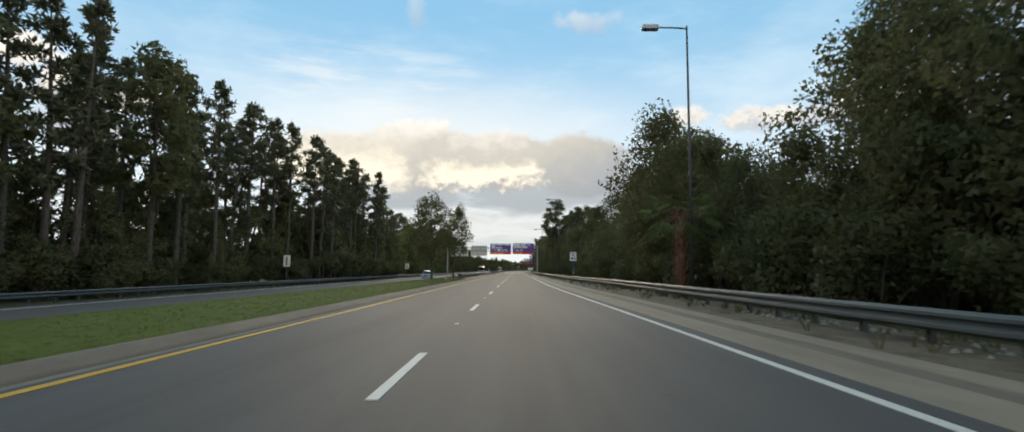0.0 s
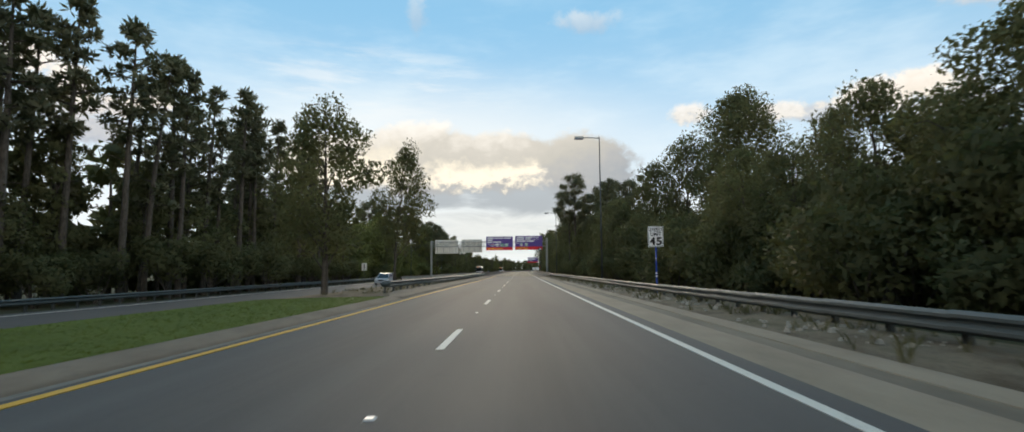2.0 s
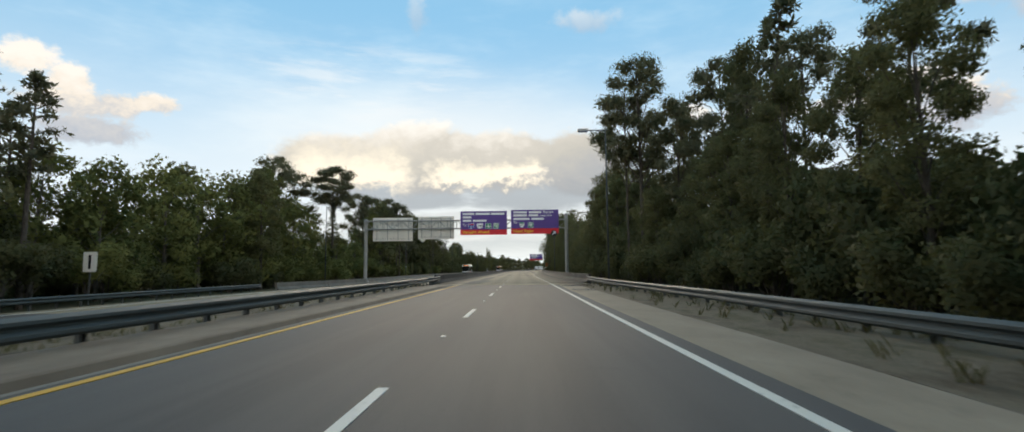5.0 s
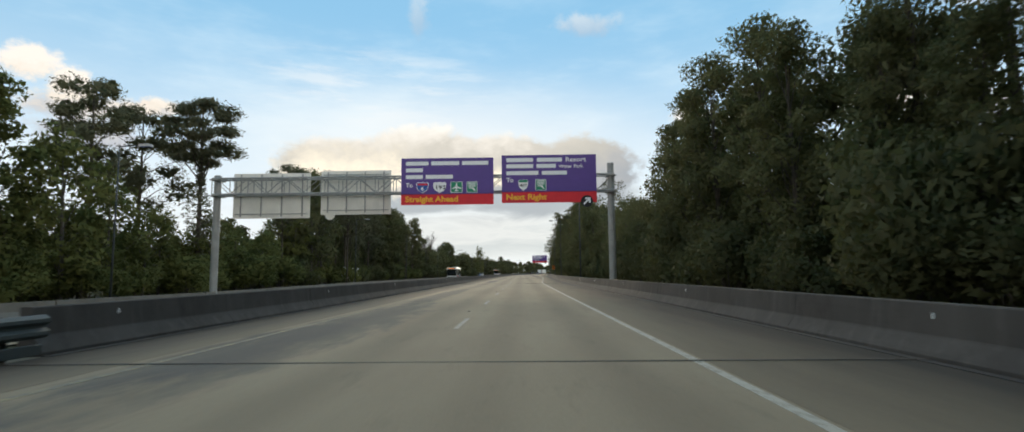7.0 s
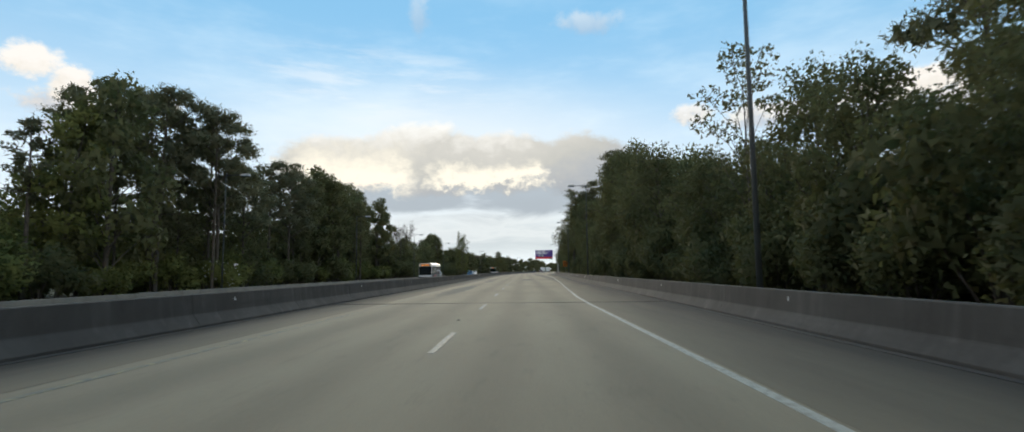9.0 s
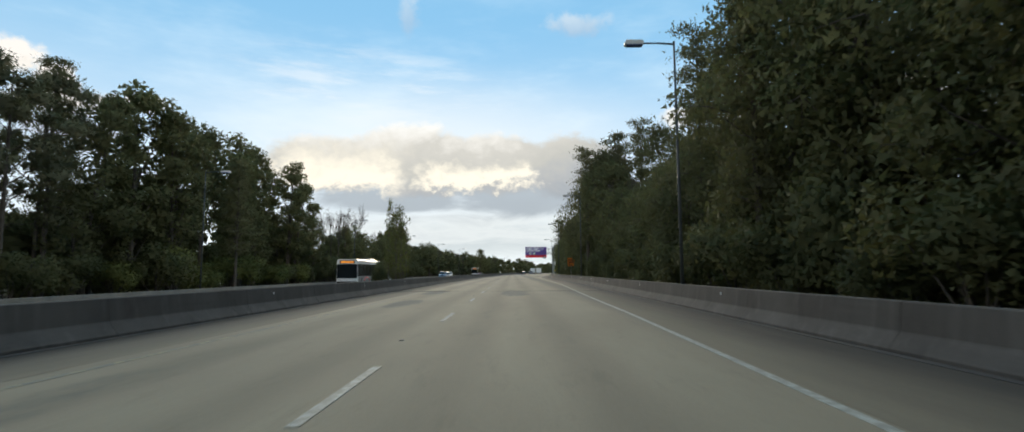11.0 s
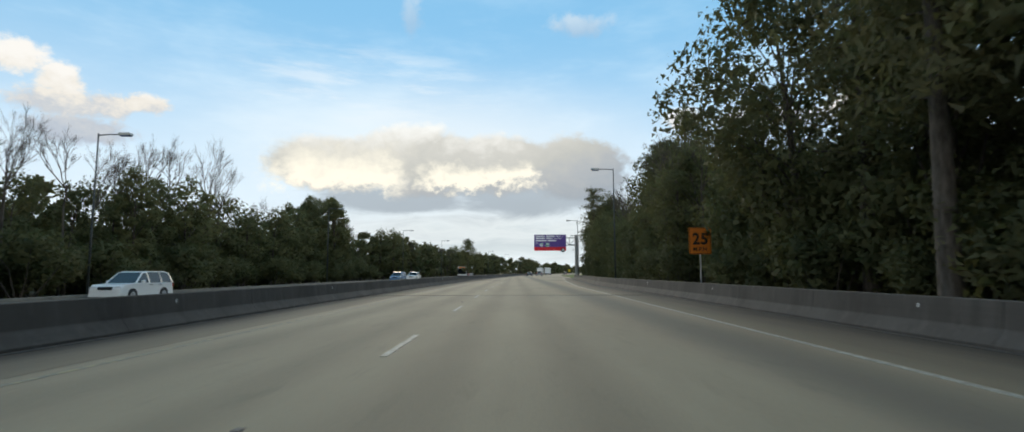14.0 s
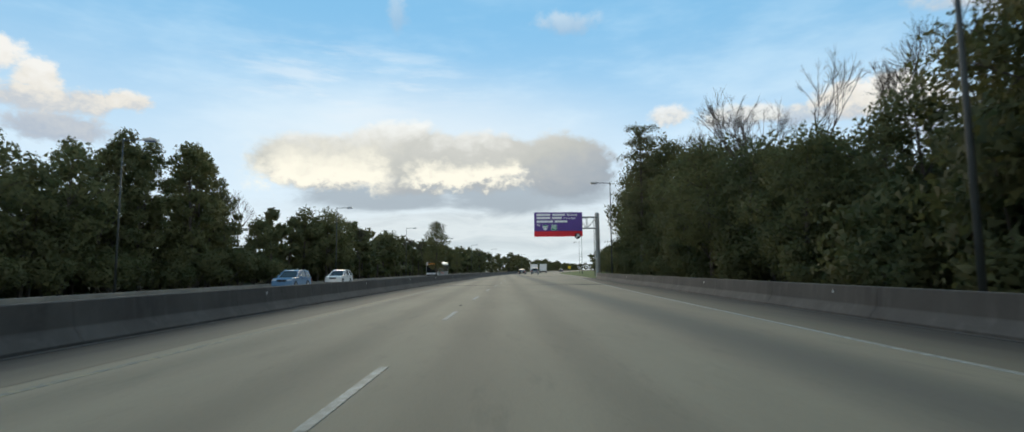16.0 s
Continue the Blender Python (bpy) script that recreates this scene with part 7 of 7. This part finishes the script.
def box_truck(where, label):
    home = thing("box_truck", label, "truck", "traffic ahead", where)
    part("cargo_box", Build().box(-1.2, 1.2, -3.2, 2.4, 0.9, 3.4, 0.04), WHITE_PAINT, home)
    part("cab", side_loft([(2.45, 0.6), (2.45, 2.5), (2.9, 2.6), (3.6, 1.75), (4.5, 1.45), (4.6, 0.6)], 2.1, 1.9, 0.6, 2.6), WHITE_PAINT, home)
    part("chassis", Build().box(-0.5, 0.5, -3.1, 4.2, 0.55, 0.88), TRIM_BLACK, home)
    part("rear_door", Build().box(-1.08, 1.08, -3.225, -3.19, 1.0, 3.28, 0.02), WHITE_PAINT, home)
    part("bumper", Build().box(-1.15, 1.15, -3.3, -3.18, 0.5, 0.68), TRIM_BLACK, home)
    for side in (-1, 1):
        part("tail_light", Build().box(side * 1.05 - 0.1, side * 1.05 + 0.1, -3.26, -3.2, 0.74, 0.86), LAMP_RED, home)
        for y in (-2.0, 3.5):
            wheel(home, side * 1.12, y, 0.45, side)
    return home


def on_far(y, off):
    return pose(bend(y) + off, y, far_z(y) + 0.05, 0, 0, 180 - turned(y))


def on_near(y, off):
    return pose(bend(y) + off, y, 0.012, 0, 0, -turned(y))


car("minivan", "silver-blue minivan driving on the oncoming carriageway", "van", SILVER, on_far(129, -19.0))
bus(on_far(319.5, -18.4), "white city bus with dark windows and a lit amber board")
car("suv", "white boxy sport utility car following the bus", "suv", WHITE_PAINT, on_far(344.5, -20.9))
car("suv", "white sport utility car on the oncoming carriageway", "suv", WHITE_PAINT, on_far(425, -20.8))
car("suv", "blue sport utility car on the oncoming carriageway", "suv", BLUE_PAINT, on_far(409, -19.9))
bus(on_far(486, -19.8), "white city bus approaching behind the median tree")
car("car", "dark saloon car driving ahead in the fast lane", "sedan", DARK_PAINT, on_near(515, -1.8), "traffic ahead")
car("car", "dark grey car driving ahead with red tail lights", "suv", GREY_PAINT, on_near(512, 1.9), "traffic ahead")
box_truck(on_near(572, -1.9), "white box truck far ahead on the road")
box_truck(on_near(566, 2.0), "white high-sided truck far ahead on the road")
car("car", "dark car far ahead at the exit", "sedan", DARK_PAINT, on_near(640, 5.4), "traffic ahead")

# ---- weeds and grass ----
def tufts(name, label, spots, low, high, material, blades=5):
    """Small grass tufts of bent blades, all in one mesh."""
    r = np.random.default_rng(len(spots))
    p = np.repeat(np.array(spots), blades, axis=0)
    n = len(p)
    p[:, :2] += r.normal(size=(n, 2)) * 0.04
    a = r.uniform(0, 6.283, n)
    d = np.stack([np.cos(a), np.sin(a), np.zeros(n)], 1)
    s = np.stack([-np.sin(a), np.cos(a), np.zeros(n)], 1)
    h = r.uniform(low, high, n)[:, None]
    up = np.array([[0, 0, 1.0]])
    w = 0.012 + 0.05 * h
    q = np.stack([p - s * w * 0.5, p + s * w * 0.5, p + up * h * 0.6 + d * h * 0.25 + s * w * 0.35, p + up * h + d * h * 0.6], axis=1)
    home = tagged(part(name, Build().quads(q), material), label, "grass", kind="stuff")
    return home


def lawn_z(x):
    return float(np.interp(x, [-12.2, -11.0, -8.0, -5.3, -4.84], [-0.3, -0.02, 0.06, 0.10, 0.085]))


r = random.Random(3)
GRASS_BLADE = mat_leaf("grass_blades", (0.080, 0.104, 0.015), (0.122, 0.150, 0.026), 0.6, 0.3)
WEED = mat_leaf("dry_weeds", (0.060, 0.062, 0.026), (0.16, 0.135, 0.075), 0.6, 0.2)
spots = []
for i in range(9000):
    x, y = -4.86 - 6.4 * r.random() ** 1.6, r.uniform(1, 71)
    spots.append((x, y, lawn_z(x) - 0.01))
tufts("grass_tufts", "short mown grass blades of the median lawn", spots, 0.025, 0.06, GRASS_BLADE, 4)
spots = []
for i in range(1500):
    y = r.uniform(0, 162)
    x = edge_right(y) + 2.3 + 3.2 * r.random() ** 0.6
    if noise.noise(Vector((x * 0.8, y * 0.35, 0))) > 0.0:
        spots.append((x, y, BANK(y) - 0.05))
tufts("verge_weeds", "dry weeds and grass under the guardrail", spots, 0.12, 0.34, WEED, 6)
spots = []
for i in range(1500):
    y = r.uniform(77, 163)
    x = -5.9 - 5.0 * r.random() ** 1.4
    if noise.noise(Vector((x * 0.8, y * 0.3, 4))) > -0.1:
        spots.append((x, y, -0.08))
tufts("verge_weeds", "patchy weeds behind the median guardrail", spots, 0.08, 0.25, WEED, 6)


# ---- pale rubble on the bank under the guardrail ----
def rubble():
    rr = np.random.default_rng(12)
    b = Build()
    for i in range(900):
        y = rr.uniform(8, 118)
        x = edge_right(y) + 2.6 + 1.7 * rr.random()
        if noise.noise(Vector((x * 0.6, y * 0.22, 7))) < -0.02:
            continue
        n, k = len(b.v), rr.uniform(0.02, 0.075)
        z = BANK(y) - (0.04 if x < edge_right(y) + 3.1 else 0.0)
        ring = [(math.cos(a) * k * rr.uniform(0.7, 1.3), math.sin(a) * k * rr.uniform(0.7, 1.3)) for a in (0.2, 1.4, 2.6, 3.9, 5.2)]
        b.v += [(x + p * 1.2, y + q * 1.2, z - 0.02) for p, q in ring] + [(x + p * 0.6, y + q * 0.6, z + k * rr.uniform(0.5, 1.0)) for p, q in ring]
        b.f += [(n + i, n + (i + 1) % 5, n + 5 + (i + 1) % 5, n + 5 + i) for i in range(5)] + [tuple(range(n + 5, n + 10))]
    tagged(part("rubble", b, mat_plain("pale_rubble", (0.34, 0.30, 0.245), 0.9, 0.0, 0.5, 3.0)), "pale broken stones on the sandy bank under the guardrail", "stones", kind="stuff")


rubble()
